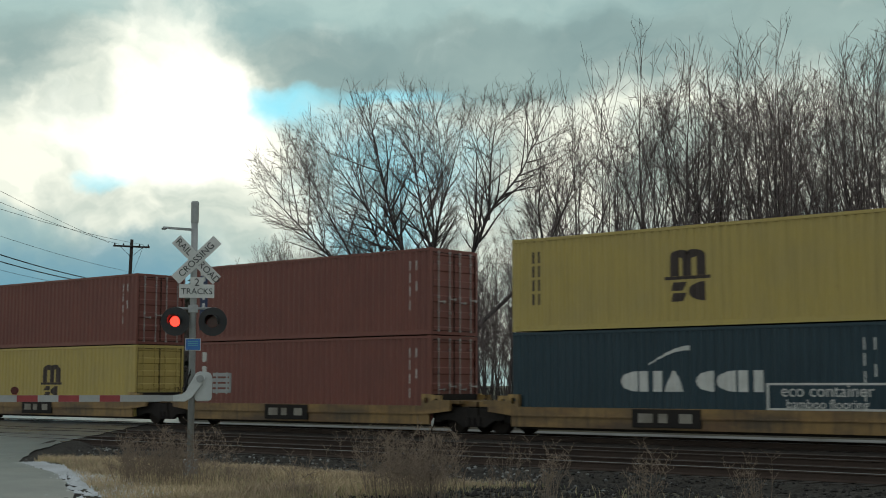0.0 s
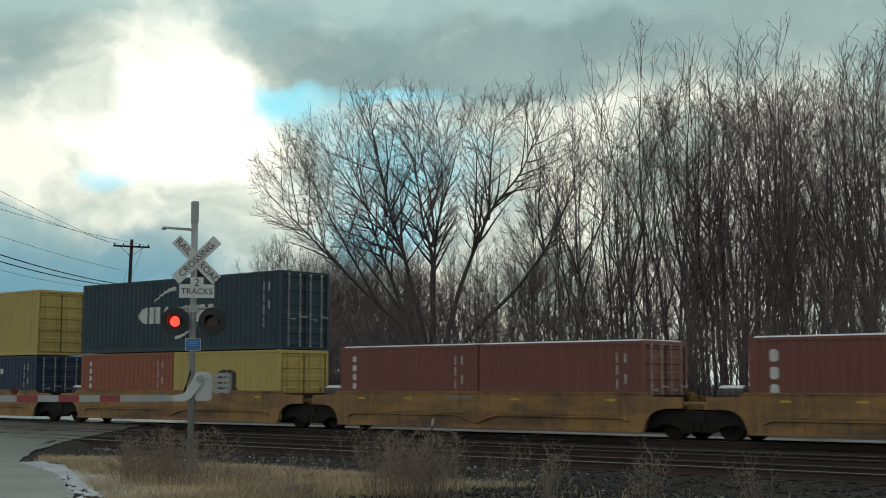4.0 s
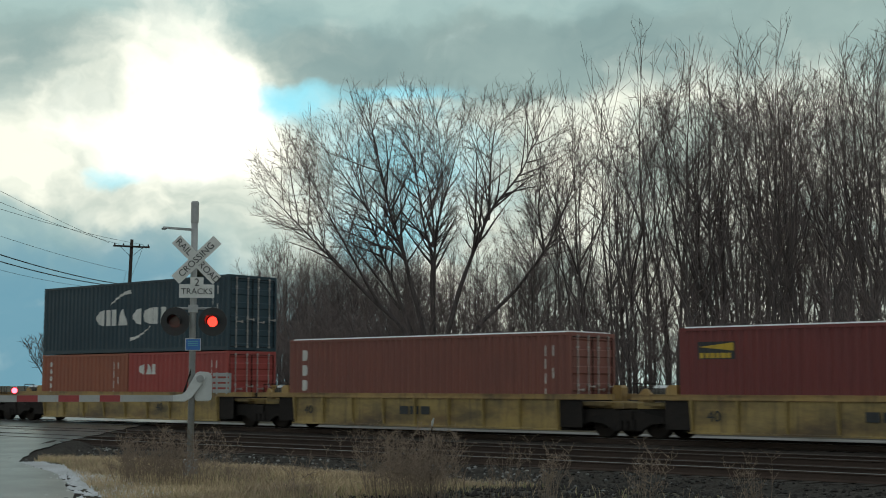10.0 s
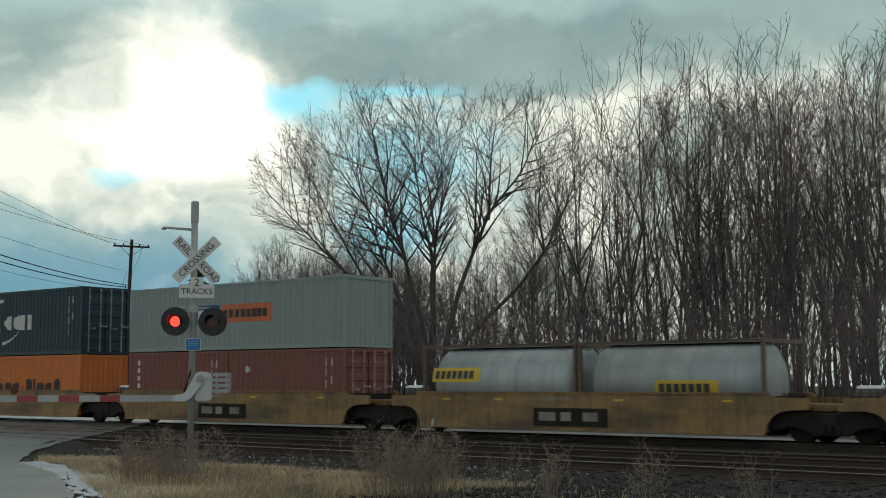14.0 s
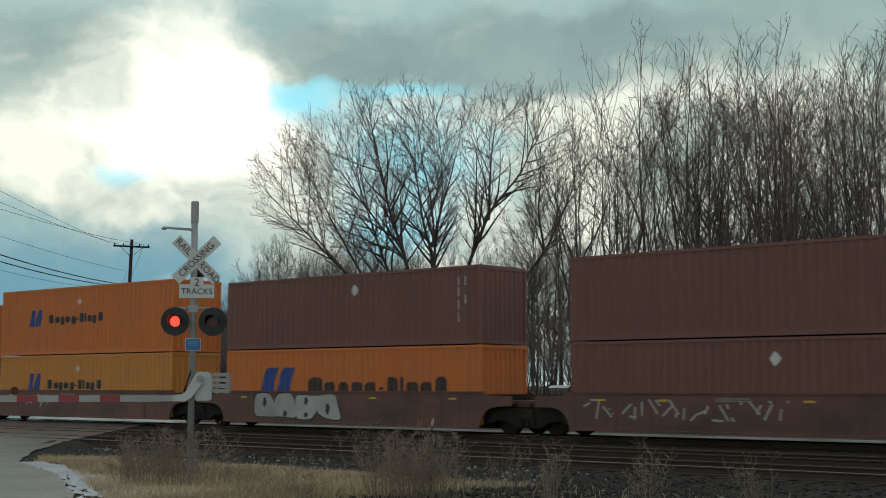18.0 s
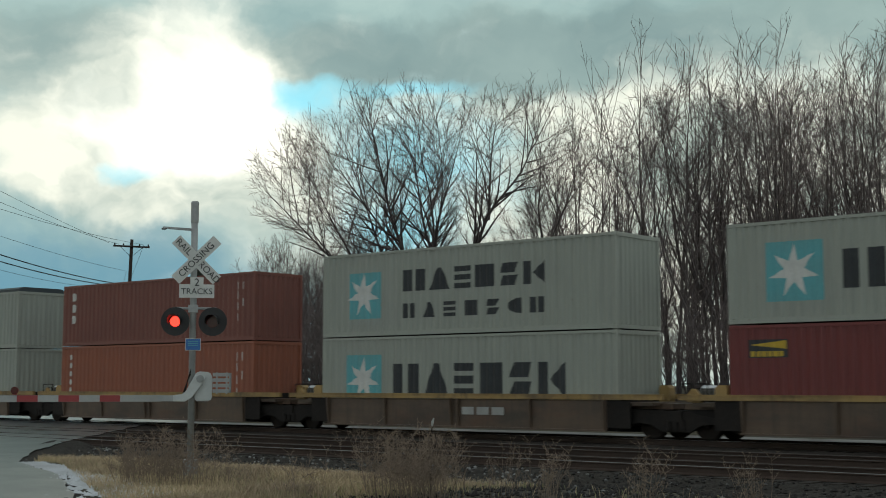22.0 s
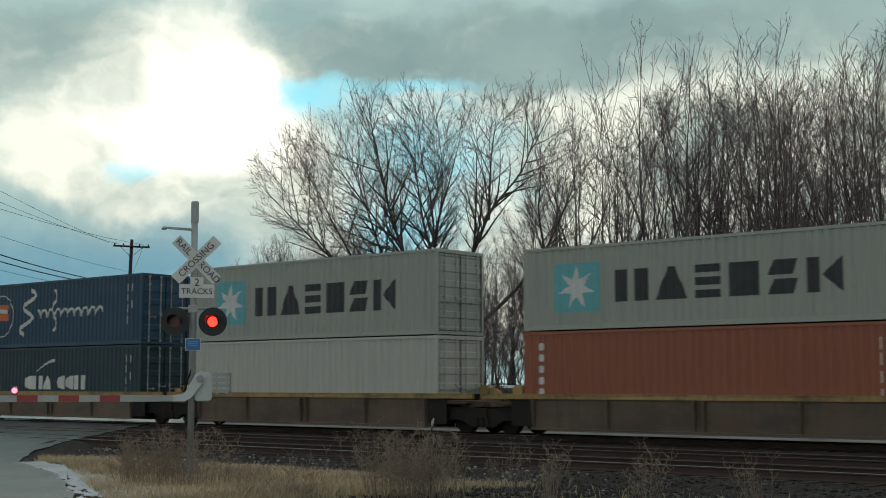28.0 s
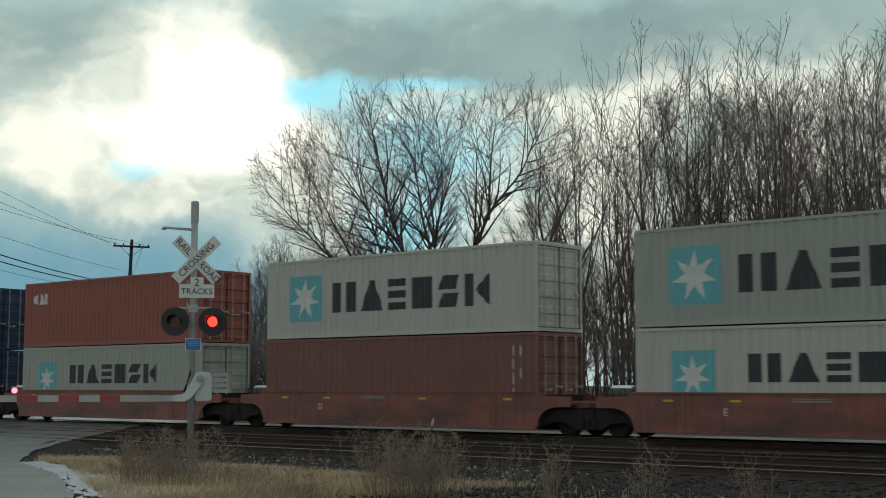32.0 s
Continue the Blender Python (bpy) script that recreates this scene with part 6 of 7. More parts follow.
def smooth_side(root, p):
    """Deep plain side with sloped ends and a bottom flange."""
    arch = [(-0.02, BOTTOM + 0.05), (-0.07, 0.46), (-0.20, 0.68), (-0.42, 0.82), (-0.75, 0.88), (-1.28, 0.90)]
    top = [(-1.28, 1.20), (-0.30, 1.22), (-0.12, 1.32)]
    outline = top + [(12.19 - x, z) for x, z in top[::-1]] + [(12.19 - x, z) for x, z in arch[::-1]] + arch
    me = cached(("side_plate",), lambda bm: prism(bm, outline, -0.10, -0.05))
    flange = cached(("side_flange",), lambda bm: (box(bm, 0.0, 12.19, -0.16, 0.02, BOTTOM, BOTTOM + 0.06), box(bm, -0.12, 12.31, -0.13, 0.0, 1.29, 1.345)))
    for m in (pose(0, 0, 0), pose(12.19, 2.44, 0, 0, 0, 180)):
        place("side_plate", me, p, root, m)
        place("side_flange", flange, p, root, m)
    post = cached(("side_stiffener",), lambda bm: box(bm, -0.05, 0.05, -0.115, -0.06, BOTTOM + 0.06, 1.29))
    for x in (1.6, 10.6):
        place("side_stiffener", post, p, root, pose(x, 0, 0))
    if p == PAINT["car_ochre"]:
        pipe = cached(("side_pipe",), lambda bm: tube(bm, [(0.5, -0.135, 0.50), (0.7, -0.135, 0.60), (5.3, -0.135, 0.60), (5.6, -0.135, 0.52), (6.1, -0.135, 0.36), (6.6, -0.135, 0.52), (6.9, -0.135, 0.60), (11.5, -0.135, 0.60), (11.7, -0.135, 0.50)], 0.032, 6))
        place("side_pipe", pipe, p, root, None, "long pipe with a dip at the middle")
        shelf = cached(("side_shelf",), lambda bm: box(bm, -1.05, 1.05, -0.15, -0.09, 0.655, 0.69))
        for x in (2.3, 4.6, 7.9, 10.2):
            place("side_shelf", shelf, p, root, pose(x, 0, 0))
    for z, w in ((1.17, 1.05), (1.11, 1.10)):
        place("stencil_line", cached(("stencil_line", w), lambda bm: box(bm, 4.85, 4.85 + w, -0.106, -0.101, -0.018, 0.018)), M["tag"], root, pose(0, 0, z))
    for x in (1.1, 3.2, 7.6, 11.1):
        place("reflector", cached(("reflector",), lambda bm: box(bm, -0.16, 0.16, -0.107, -0.101, 1.08, 1.14)), M["yellow_print"], root, pose(x, 0, 0))


def low_side(root, p):
    """Shallow sill under the container with a hung lower web."""
    me = cached(("sill",), lambda bm: (prism(bm, [(-0.9, 1.06), (-0.2, 1.06), (0.3, 0.88), (11.9, 0.88), (12.4, 1.06), (13.1, 1.06), (13.1, 0.72), (12.2, 0.62), (0.0, 0.62), (-0.9, 0.72)], -0.13, -0.03), box(bm, 0.0, 12.19, -0.10, -0.04, 0.28, 0.62)))
    lip = cached(("sill_lip",), lambda bm: box(bm, 0.0, 12.19, -0.16, 0.0, 0.60, 0.64))
    for m in (pose(0, 0, 0), pose(12.19, 2.44, 0, 0, 0, 180)):
        place("sill", me, p, root, m)
        for x in (-0.30, 0.10, 12.09, 12.49):
            place("corner_guide", cached(("corner_guide",), guide_mesh), PAINT["chord_yellow"], root, m @ pose(x, -0.03, 1.06 if 0 < x < 12.2 else 1.02), "pale yellow lug with a lifting hole")
        place("sill_lip", lip, p, root, m)


def guide_mesh(bm):
    """A square lug with a lifting hole."""
    ring = []
    for r in (0.20, 0.085):
        ring.append([(r * c, r * d) for c, d in ((-1, -1), (1, -1), (1, 1), (-1, 1))])
    rows = [[bm.verts.new((p, y, q)) for p, q in loop] for loop in ring for y in (-0.09, 0.03)]
    for a, b in ((0, 1), (1, 3), (3, 2), (2, 0)):
        for k in range(4):
            m = (k + 1) % 4
            bm.faces.new((rows[a][k], rows[a][m], rows[b][m], rows[b][k]))


def graffiti(root, seed, x0, x1, count):
    """Fat sprayed shapes and thin strokes on the side."""
    rng = random.Random(seed)
    for i in range(count):
        w = (x1 - x0) / count
        cx, n, pts = x0 + (i + 0.5) * w, 20, []
        lean, bulge = rng.uniform(-0.18, 0.18), rng.random() * 6
        for k in range(n):
            a = k * math.tau / n
            c, d = math.cos(a), math.sin(a)
            r = 1 + 0.10 * math.sin(3 * a + bulge)
            px = math.copysign(abs(c) ** 0.55, c) * r
            pz = math.copysign(abs(d) ** 0.55, d) * r
            pts.append((cx + 0.52 * w * px + lean * pz, 0.80 + 0.42 * pz))
        bm = bmesh.new()
        prism(bm, [(cx + (a - cx) * 1.10, 0.80 + (b - 0.80) * 1.09) for a, b in pts], -0.1045 - 0.0004 * i, -0.1015)
        part("sprayed_rim", bm, M["dark_print"], root, "dark sprayed outline")
        bm = bmesh.new()
        prism(bm, pts, -0.109 - 0.0004 * i, -0.1065)
        part("sprayed_shape", bm, M["silver_print"], root, "silver sprayed shape")
        for h, z in (((0.20, 0.93),), ((0.13, 0.52),), ((0.16, 0.98), (0.10, 0.50)), ((0.22, 0.72),))[i % 4]:
            bm = bmesh.new()
            prism(bm, [(cx - 0.10, z - h * 0.5), (cx + 0.02, z - h), (cx + 0.12, z + h * 0.2), (cx + 0.02, z + h), (cx - 0.07, z + h * 0.7)], -0.114 - 0.0004 * i, -0.1115)
            part("sprayed_line", bm, M["dark_print"], root)


def scrawl(root, seed, x0, x1, count, z0=0.55, z1=1.15):
    rng = random.Random(seed)
    bm = bmesh.new()
    for i in range(count):
        x = x0 + (x1 - x0) * i / count
        a, b = (x, rng.uniform(z0, z1)), (x + rng.uniform(-0.1, 0.35), rng.uniform(z0, z1))
        dx, dz = b[0] - a[0], b[1] - a[1]
        k = 0.030 / max(0.05, math.hypot(dx, dz))
        prism(bm, [(a[0] - dz * k, a[1] + dx * k), (b[0] - dz * k, b[1] + dx * k), (b[0] + dz * k, b[1] - dx * k), (a[0] + dz * k, a[1] - dx * k)], -0.106, -0.102)
    tagged(part("sprayed_line", bm, M["silver_print"], root, "thin sprayed strokes"), kind="stuff")


def side_word(root, text, size, x, z, material, y=-0.106):
    key = ("figure", text, size)
    if key not in CACHE:
        CACHE[key] = word(text, size)
    place("figure", CACHE[key], material, root, pose(x, y, z))


def end_gear(root, p, right):
    """Platform over the truck with hand brake gear, rails and a white air tank."""
    m = pose(12.19, 2.44, 0, 0, 0, 180) if right else pose(0, 0, 0)
    place("end_platform", cached(("end_platform",), lambda bm: (box(bm, -1.62, 0.0, 0.35, 2.09, 0.86, 1.02), box(bm, -1.2, 0.1, 0.0, 2.44, 0.95, 1.05))), p, root, m)
    # bulkhead kept dark and a full-width block added, so the arch opening looks dark
    place("bulkhead", cached(("bulkhead",), lambda bm: prism(bm, [(0.10, 0.30), (0.10, 1.25), (2.34, 1.25), (2.34, 0.30)], -0.06, 0.0, 0)), M["steel_dark"], root, m)
    place("draft_sill", cached(("draft_sill",), lambda bm: prism(bm, [(0.30, 0.34), (0.30, 0.84), (-1.45, 0.84), (-1.45, 0.60), (-0.75, 0.52), (-0.2, 0.34)], 0.16, 2.28)), M["steel_dark"], root, m)
    place("grab_rail", cached(("grab_rail",), lambda bm: [tube(bm, [(-1.1 + 0.45 * k, 0.12, 1.02), (-1.1 + 0.45 * k, 0.12, 1.45), (-0.9 + 0.45 * k, 0.12, 1.45), (-0.9 + 0.45 * k, 0.12, 1.02)], 0.016, 5) for k in range(2)]), M["steel_dark"], root, m)


def platform_gear(root, p):
    """Boxes, a low rail and lift brackets on the ends of the ribbed cars."""
    for m in (pose(0, 0, 0), pose(12.19, 2.44, 0, 0, 0, 180)):
        place("gear_box", cached(("gear_box",), lambda bm: prism(bm, [(-0.52, 1.05), (-0.52, 1.46), (-0.44, 1.54), (-0.20, 1.54), (-0.16, 1.44), (-0.16, 1.05)], 0.10, 0.42)), p, root, m)
        place("bracket", cached(("bracket",), lambda bm: prism(bm, [(-1.22, 1.05), (-1.22, 1.38), (-1.12, 1.44), (-0.98, 1.30), (-0.92, 1.05)], 0.02, 0.14)), p, root, m)
        place("hand_rail", cached(("hand_rail",), lambda bm: tube(bm, [(-1.45, 0.08, 1.27), (-1.45, 0.08, 1.58), (-0.75, 0.08, 1.58), (-0.75, 0.08, 1.27)], 0.018, 6)), M["steel_dark"], root, m)


def brake_tank(root, x):
    tank = place("air_tank", cached(("air_tank",), lambda bm: tube(bm, [(-0.46, 0.55, 1.30), (-0.36, 0.55, 1.30), (0.36, 0.55, 1.30), (0.46, 0.55, 1.30)], [0.10, 0.22, 0.22, 0.10], 14)), M["dull_tank"], root, pose(x, 0, 0), "grimy air tank with snow on top")

    def cap(bm):
        a = [(0.55 + 0.235 * math.cos(radians(k)), 1.30 + 0.235 * math.sin(radians(k))) for k in range(42, 139, 12)]
        prism(bm, a + [(0.55 + (y - 0.55) * 0.9, 1.30 + (z - 1.30) * 0.93) for y, z in a[::-1]], -0.36, 0.36, 0)
    place("snow_cap", cached(("snow_cap",), cap), M["snow"], tank, None, "thin snow")


def coupler(root, x, right):
    s = 1 if right else -1
    def draw(bm):
        box(bm, 0, 1.5, 1.10, 1.34, 0.72, 0.94)
        box(bm, 1.3, 1.75, 1.02, 1.42, 0.68, 0.98)
    place("coupler", cached(("coupler",), draw), M["steel_dark"], root, pose(x, 0, 0) if right else pose(x, 2.44, 0, 0, 0, 180))


def end_sill_mesh():
    return cached(("end_sill",), lambda bm: (box(bm, -3.2, -1.5, 0.5, 1.94, 0.80, 1.06), box(bm, -3.25, -3.05, 0.0, 2.44, 0.86, 1.12)))


def well_car(x, style, colour, pitch_next, first, last, extra=None):
    """One unit of an articulated well car; the truck under its trailing end belongs to it."""
    names = {"ribbed": "ribbed well car with yellow top rail", "smooth": "smooth-sided well car with sloped ends", "low": "low-sided well car"}
    tone = {"car_yellow": "yellow", "car_ochre": "ochre", "car_tan": "dirty tan", "car_brown": "dark brown", "car_umber": "grimy umber", "car_red": "red-brown"}[colour]
    root = thing("well_car", pose(x, 0, 0), tone + " " + names[style] + " on the rails", "well car", "cars of the train")
    p = PAINT[colour]
    top = PAINT["chord_yellow"] if style == "ribbed" else p
    place("floor", cached(("well_floor",), lambda bm: (box(bm, 0.05, 12.14, 0.06, 2.38, 0.215, 0.28), box(bm, 0.05, 12.14, 1.05, 1.39, 0.16, 0.215))), M["steel_dark"], root)
    if style == "ribbed":
        platform_gear(root, top)
        ribbed_side(root, top, p, (0.42, 3.10, 5.95, 6.25, 9.10, 11.78) if colour == "car_umber" else [0.42 + k * 1.42 for k in range(9)])
    elif style == "smooth":
        smooth_side(root, p)
    else:
        low_side(root, p)
    end_gear(root, p, False)
    end_gear(root, p, True)
    for m, end in ((pose(0, 0, 0), last), (pose(12.19, 2.44, 0, 0, 0, 180), first)):
        if end and style == "smooth":
            for y in (-0.10, 2.49):
                place("end_side", cached(("end_side",), lambda bm: prism(bm, [(-2.5, 0.92), (-2.5, 1.10), (-1.28, 1.20), (-1.28, 0.90)], 0, 0.05)), p, root, m @ pose(0, y, 0))
    if last:
        truck(root, -2.35)
        coupler(root, -2.0, False)
        place("end_sill", end_sill_mesh(), p, root)
        brake_tank(root, -1.3)
    else:
        truck(root, -pitch_next / 2)
        if style != "low":
            brake_tank(root, -0.75)
    if first:
        truck(root, 12.19 + 2.35)
        coupler(root, 12.19 + 2.0, True)
        place("end_sill", end_sill_mesh(), p, root, pose(12.19, 2.44, 0, 0, 0, 180))
        brake_tank(root, 12.19 + 1.2)
    if extra:
        extra(root)
    TRAIN.append((root, x, 0.0, 0.0))
    return root


HC, STD = 2.87, 2.53
BASE = 0.30


def stack(x, lower, upper=None):
    """lower: one long box or two short ones; upper: one long box. Each: (height, colour, marks, label, doors, tarp)."""
    top, snow = 0, () if upper else (True,)
    if lower[0] == "pair":
        for k, s in enumerate(lower[1:]):
            if s[0] == "tank":
                tank_container(x + k * 6.13, BASE, *s[1:])
                top = STD
            else:
                container(x + k * 6.13, BASE, 6.058, *s, *snow)
                top = s[0]
    else:
        container(x, BASE, 12.19, *lower, *snow)
        top = lower[0]
    if upper:
        container(x, BASE + top + 0.022, 12.19, *upper)


def badge_yellow(z0, z1, x0, x1):
    parts = [("label_panel", "yellow_print", 0.0, 1.0, 0.0, 1.0)]
    parts += [("brand_block", "dark_print", 0.06 + 0.12 * k, 0.15 + 0.12 * k, 0.22, 0.78) for k in range(7)]
    return (z0, z1, x0, x1, parts)


BADGE_RED = (1.02, 1.66, 1.85, 4.15, [("label_panel", "red_print", 0.0, 0.30, 0.0, 1.0), ("brand_block", "white", 0.10, 0.20, 0.2, 0.85), ("label_panel", "yellow_print", 0.34, 1.0, 0.05, 0.88)] + [("brand_block", "dark_print", 0.39 + 0.12 * k, 0.47 + 0.12 * k, 0.22, 0.70) for k in range(5)])
TANK_S = ("tank", "tank_white", "car_umber", "white tank container with red and yellow badge in a well car", BADGE_RED)
TANK_B = ("tank", "tank", "car_umber", "grey steel tank container with yellow badge in a well car", badge_yellow(1.35, 1.80, 0.35, 2.3))
TANK_C = ("tank", "tank", "car_umber", "grey steel tank container with yellow badge in a well car", badge_yellow(0.95, 1.38, 2.6, 4.6))


def red(h, marks, c="maroon", doors=True):
    return (h, c, marks, {"maroon": "faded maroon", "dark_red": "dark red", "brown": "dull brown", "rust": "rust-orange", "brick": "brick red", "red": "bright red"}[c] + " corrugated steel shipping container on the train", doors, False)


def grey(h, marks=STAR, c="grey", doors=True, tarp=False):
    return (h, c, marks, "light grey container with pale star panel and dark blocks" + (", tarpaulin-topped" if tarp else ""), doors, tarp)


def blue(h, marks, c="navy", doors=True):
    return (h, c, marks, {"navy": "dark navy", "deep_blue": "deep blue", "marine": "marine blue", "light_blue": "mid blue", "teal_grey": "blue-grey"}[c] + " corrugated container with white marks on the train", doors, False)


def yellow(h, marks):
    return (h, "yellow", marks, "mustard yellow corrugated container with dark arched mark", True, False)


def orange(h, marks, c="orange", doors=False):
    return (h, c, marks, "orange corrugated container with blue chevrons and dark blocks", doors, False)


LOADS = [
    (-25.00, blue(STD + 0.33, ECO, "navy"), yellow(HC, ARCH)),
    (-40.55, red(HC, TEX), red(HC, TALL_BOX)),
    (-56.24, yellow(HC, ARCH_LOW), red(HC, TALL_BOX)),
    (-71.98, red(HC, PLAIN, "rust"), grey(STD - 0.04, doors=False)),
    (-91.25, ("pair", red(STD, TEX), red(STD, PLAIN)), None),
    (-106.73, ("pair", red(STD, TALL), red(STD, PLAIN)), None),
    (-122.00, ("pair", red(STD, TALL, "rust"), yellow(STD, ARCH_SHORT)), blue(HC, SEVEN, "navy")),
    (-137.55, ("pair", yellow(STD, ARCH_SHORT), blue(STD, SWIRL, "deep_blue")), yellow(HC, ARCH)),
    (-153.11, ("pair", red(STD, TALL), yellow(STD, ARCH_SHORT)), (HC, "green", [(tall_bar, "white", "label", "white upright bar")], "sea green corrugated container on the train", True, False)),
    (-172.56, ("pair", yellow(STD, ARCH_SHORT), yellow(STD, ARCH_SHORT)), blue(HC, BOXED, "navy")),
    (-188.47, yellow(HC - 0.03, ARCH_LOW), None),
    (-204.08, red(HC - 0.03, WEDGE, "dark_red"), None),
    (-220.00, red(HC - 0.03, TEX), None),
    (-235.58, ("pair", red(STD, TALL, "rust"), red(STD, CAI, "red")), blue(HC, SEVEN, "navy")),
    (-255.40, ("pair", blue(STD, SHORT, "navy"), blue(STD, PLAIN, "light_blue")), blue(HC - 0.06, SEVEN, "navy", False)),
    (-271.09, ("pair", TANK_S, orange(STD + 0.03, CHEV_TWENTY)), None),
    (-286.77, ("pair", TANK_B, TANK_C), None),
    (-302.54, ("pair", red(STD, TALL), red(STD, DIA)), (STD, "cool_grey", NED, "cool grey corrugated container with blue and orange panels", False, False)),
    (-318.10, orange(STD, CHEV_BIG), blue(HC, SEVEN, "navy")),
    (-338.16, red(STD, DIA_FAR, "rust", False), blue(HC, BOXED, "marine", False)),
    (-353.50, red(STD, DIA_MID, "brown", False), red(STD, PLAIN[:0], "brown", False)),
    (-369.14, orange(STD, CHEV_BIG), red(STD, DIA_MID, "brown", False)),
    (-384.60, orange(STD, CHEV_LOW, "amber"), orange(HC, CHEV)),
    (-400.52, blue(STD, BOXED_LOW, "navy", False), orange(STD, CHEV)),
    (-420.37, red(HC, WEDGE, "dark_red"), grey(HC - 0.1)),
    (-436.18, grey(HC, doors=False), grey(HC, SEA, doors=False)),
    (-451.98, red(HC, TALL, "rust", False), red(STD + 0.03, TEX, "maroon", False)),
    (-467.66, grey(HC, doors=False), grey(STD, doors=False, tarp=True)),
    (-483.32, blue(HC, LOW, "navy", False), grey(HC - 0.04, doors=False)),
    (-503.33, blue(HC, LOW, "navy"), grey(HC - 0.06)),
    (-518.74, blue(HC, LOW, "navy"), grey(HC - 0.06)),
    (-534.52, red(HC, TALL, "rust"), grey(STD)),
    (-550.24, (HC, "pale", PLAIN[:0], "pale grey-white rust-stained corrugated container on the train", True, False), grey(HC - 0.04)),
    (-565.89, blue(HC, LOW, "navy"), (HC, "cobalt", SAF, "marine blue container with white ring and brush line", True, False)),
    (-585.88, blue(HC, PLAIN[:0], "teal_grey"), grey(STD - 0.08, tarp=True)),
    (-601.48, grey(HC, SMALL_STAR, c="pale"), grey(HC - 0.04)),
    (-617.18, red(HC, PLAIN, "brown"), grey(HC - 0.06, c="pale")),
    (-633.05, grey(HC, SMALL_STAR), red(HC - 0.06, CAI, "brick")),
    (-648.90, blue(HC, PLAIN, "deep_blue"), blue(HC, PLAIN, "deep_blue")),
]


def tag_panel(x0, x1):
    """A dark panel with worn pale bars on the side sill."""
    def add(root):
        bm = bmesh.new()
        y, z0, z1 = (-0.168, 0.34, 0.86)
        box(bm, x0, x1, y, -0.09, z0, z1)
        panel = part("name_panel", bm, M["steel_dark"], root, "dark panel with worn pale bars")
        bm = bmesh.new()
        for k in range(3):
            a = x0 + 0.20 + k * (x1 - x0 - 0.2) / 3
            w = (x1 - x0) / 3 - 0.25
            box(bm, a, a + w * (1, 0.6, 0.85)[k], y - 0.005, y - 0.001, 0.48, 0.74)
        pieces(bm, "brand_block", M["tag"], panel)
    return add


def snow_strips(*spans):
    """Thin snow left on the top flange."""
    def add(root):
        for a, b in spans:
            bm = bmesh.new()
            prism(bm, [(-0.13, 1.345), (-0.12, 1.375), (-0.03, 1.380), (-0.005, 1.345)], a, b, 0)
            part("snow_strip", bm, M["snow"], root, "thin snow on the flange")
    return add


def figure_side(text, x, material="dark_print", size=0.42, z=0.68):
    return lambda root: side_word(root, text, size, x, z, M[material], -0.115)


def both(*adds):
    return lambda root: [a(root) for a in adds]


def brand_side(x0, x1, z0, z1, n, material="dark_print"):
    def add(root):
        bm = bmesh.new()
        blocks(bm, x0, x1, z0, z1, n, 0.2, kinds=("block",))
        pieces(bm, "brand_block", M[material], root, pose(0, -0.102, 0))
    return add


SETS = [  # first load, last load, style, colour, extras by load
    (0, 3, "low", "car_tan", {0: tag_panel(4.4, 6.6), 1: tag_panel(4.4, 6.6), 2: tag_panel(4.4, 6.6), 3: brand_side(0.1, 2.6, 0.66, 0.84, 9, "white")}),
    (4, 8, "smooth", "car_ochre", {}),
    (9, 13, "ribbed", "car_yellow", {10: both(figure_side("40", 1.1), brand_side(5.4, 6.8, 0.60, 0.86, 3)), 11: both(figure_side("40", 1.1), brand_side(5.4, 6.8, 0.60, 0.86, 3)), 12: both(figure_side("40", 1.1), brand_side(5.4, 6.8, 0.60, 0.86, 3)), 13: figure_side("40", 8.3), 9: figure_side("40", 8.3)}),
    (14, 18, "smooth", "car_tan", {14: snow_strips((1.4, 3.3), (4.2, 6.2), (7.3, 9.3)), 15: tag_panel(4.6, 7.2), 16: tag_panel(4.6, 7.2), 17: tag_panel(4.6, 7.2)}),
    (19, 23, "smooth", "car_brown", {19: figure_side("B", 7.1, "tag", 0.26, 0.93), 21: lambda r: graffiti(r, 3, 1.7, 6.0, 4), 20: lambda r: scrawl(r, 5, 0.5, 7.2, 30), 22: lambda r: scrawl(r, 6, 2.2, 4.2, 14), 23: lambda r: scrawl(r, 8, 0.3, 4.4, 22)}),
    (24, 28, "ribbed", "car_umber", {25: brand_side(6.4, 8.2, 0.62, 0.86, 3, "silver_print")}),
    (29, 33, "ribbed", "car_umber", {}),
    (34, 38, "smooth", "car_red", {34: both(figure_side("40", 11.3, "white", 0.45, 0.74), figure_side("A", 8.4, "white", 0.28, 0.8)), 35: figure_side("E", 2.9, "white", 0.28, 0.8), 36: figure_side("D", 2.9, "white", 0.28, 0.8)}),
]


def build_train():
    for a, b, style, colour, extras in SETS:
        for i in range(a, b + 1):
            x, lower, upper = LOADS[i]
            gap = x - LOADS[i + 1][0] - 12.19 if i < b else 7.8
            well_car(x, style, colour, gap, i == a, i == b, extra=extras.get(i))
            stack(x, lower, upper)




build_train()
# the boxed words beside the brand on the first container
FIRST = [ob for ob, x, y, z in TRAIN if ob.name.startswith("shipping_container")][0]
place("lettering", word("eco container", 0.46), M["white"], FIRST, pose(10.22, -0.010, 1.08), "white lettering")
place("lettering", word("bamboo flooring", 0.34), M["white"], FIRST, pose(10.22, -0.010, 0.74), "white lettering")


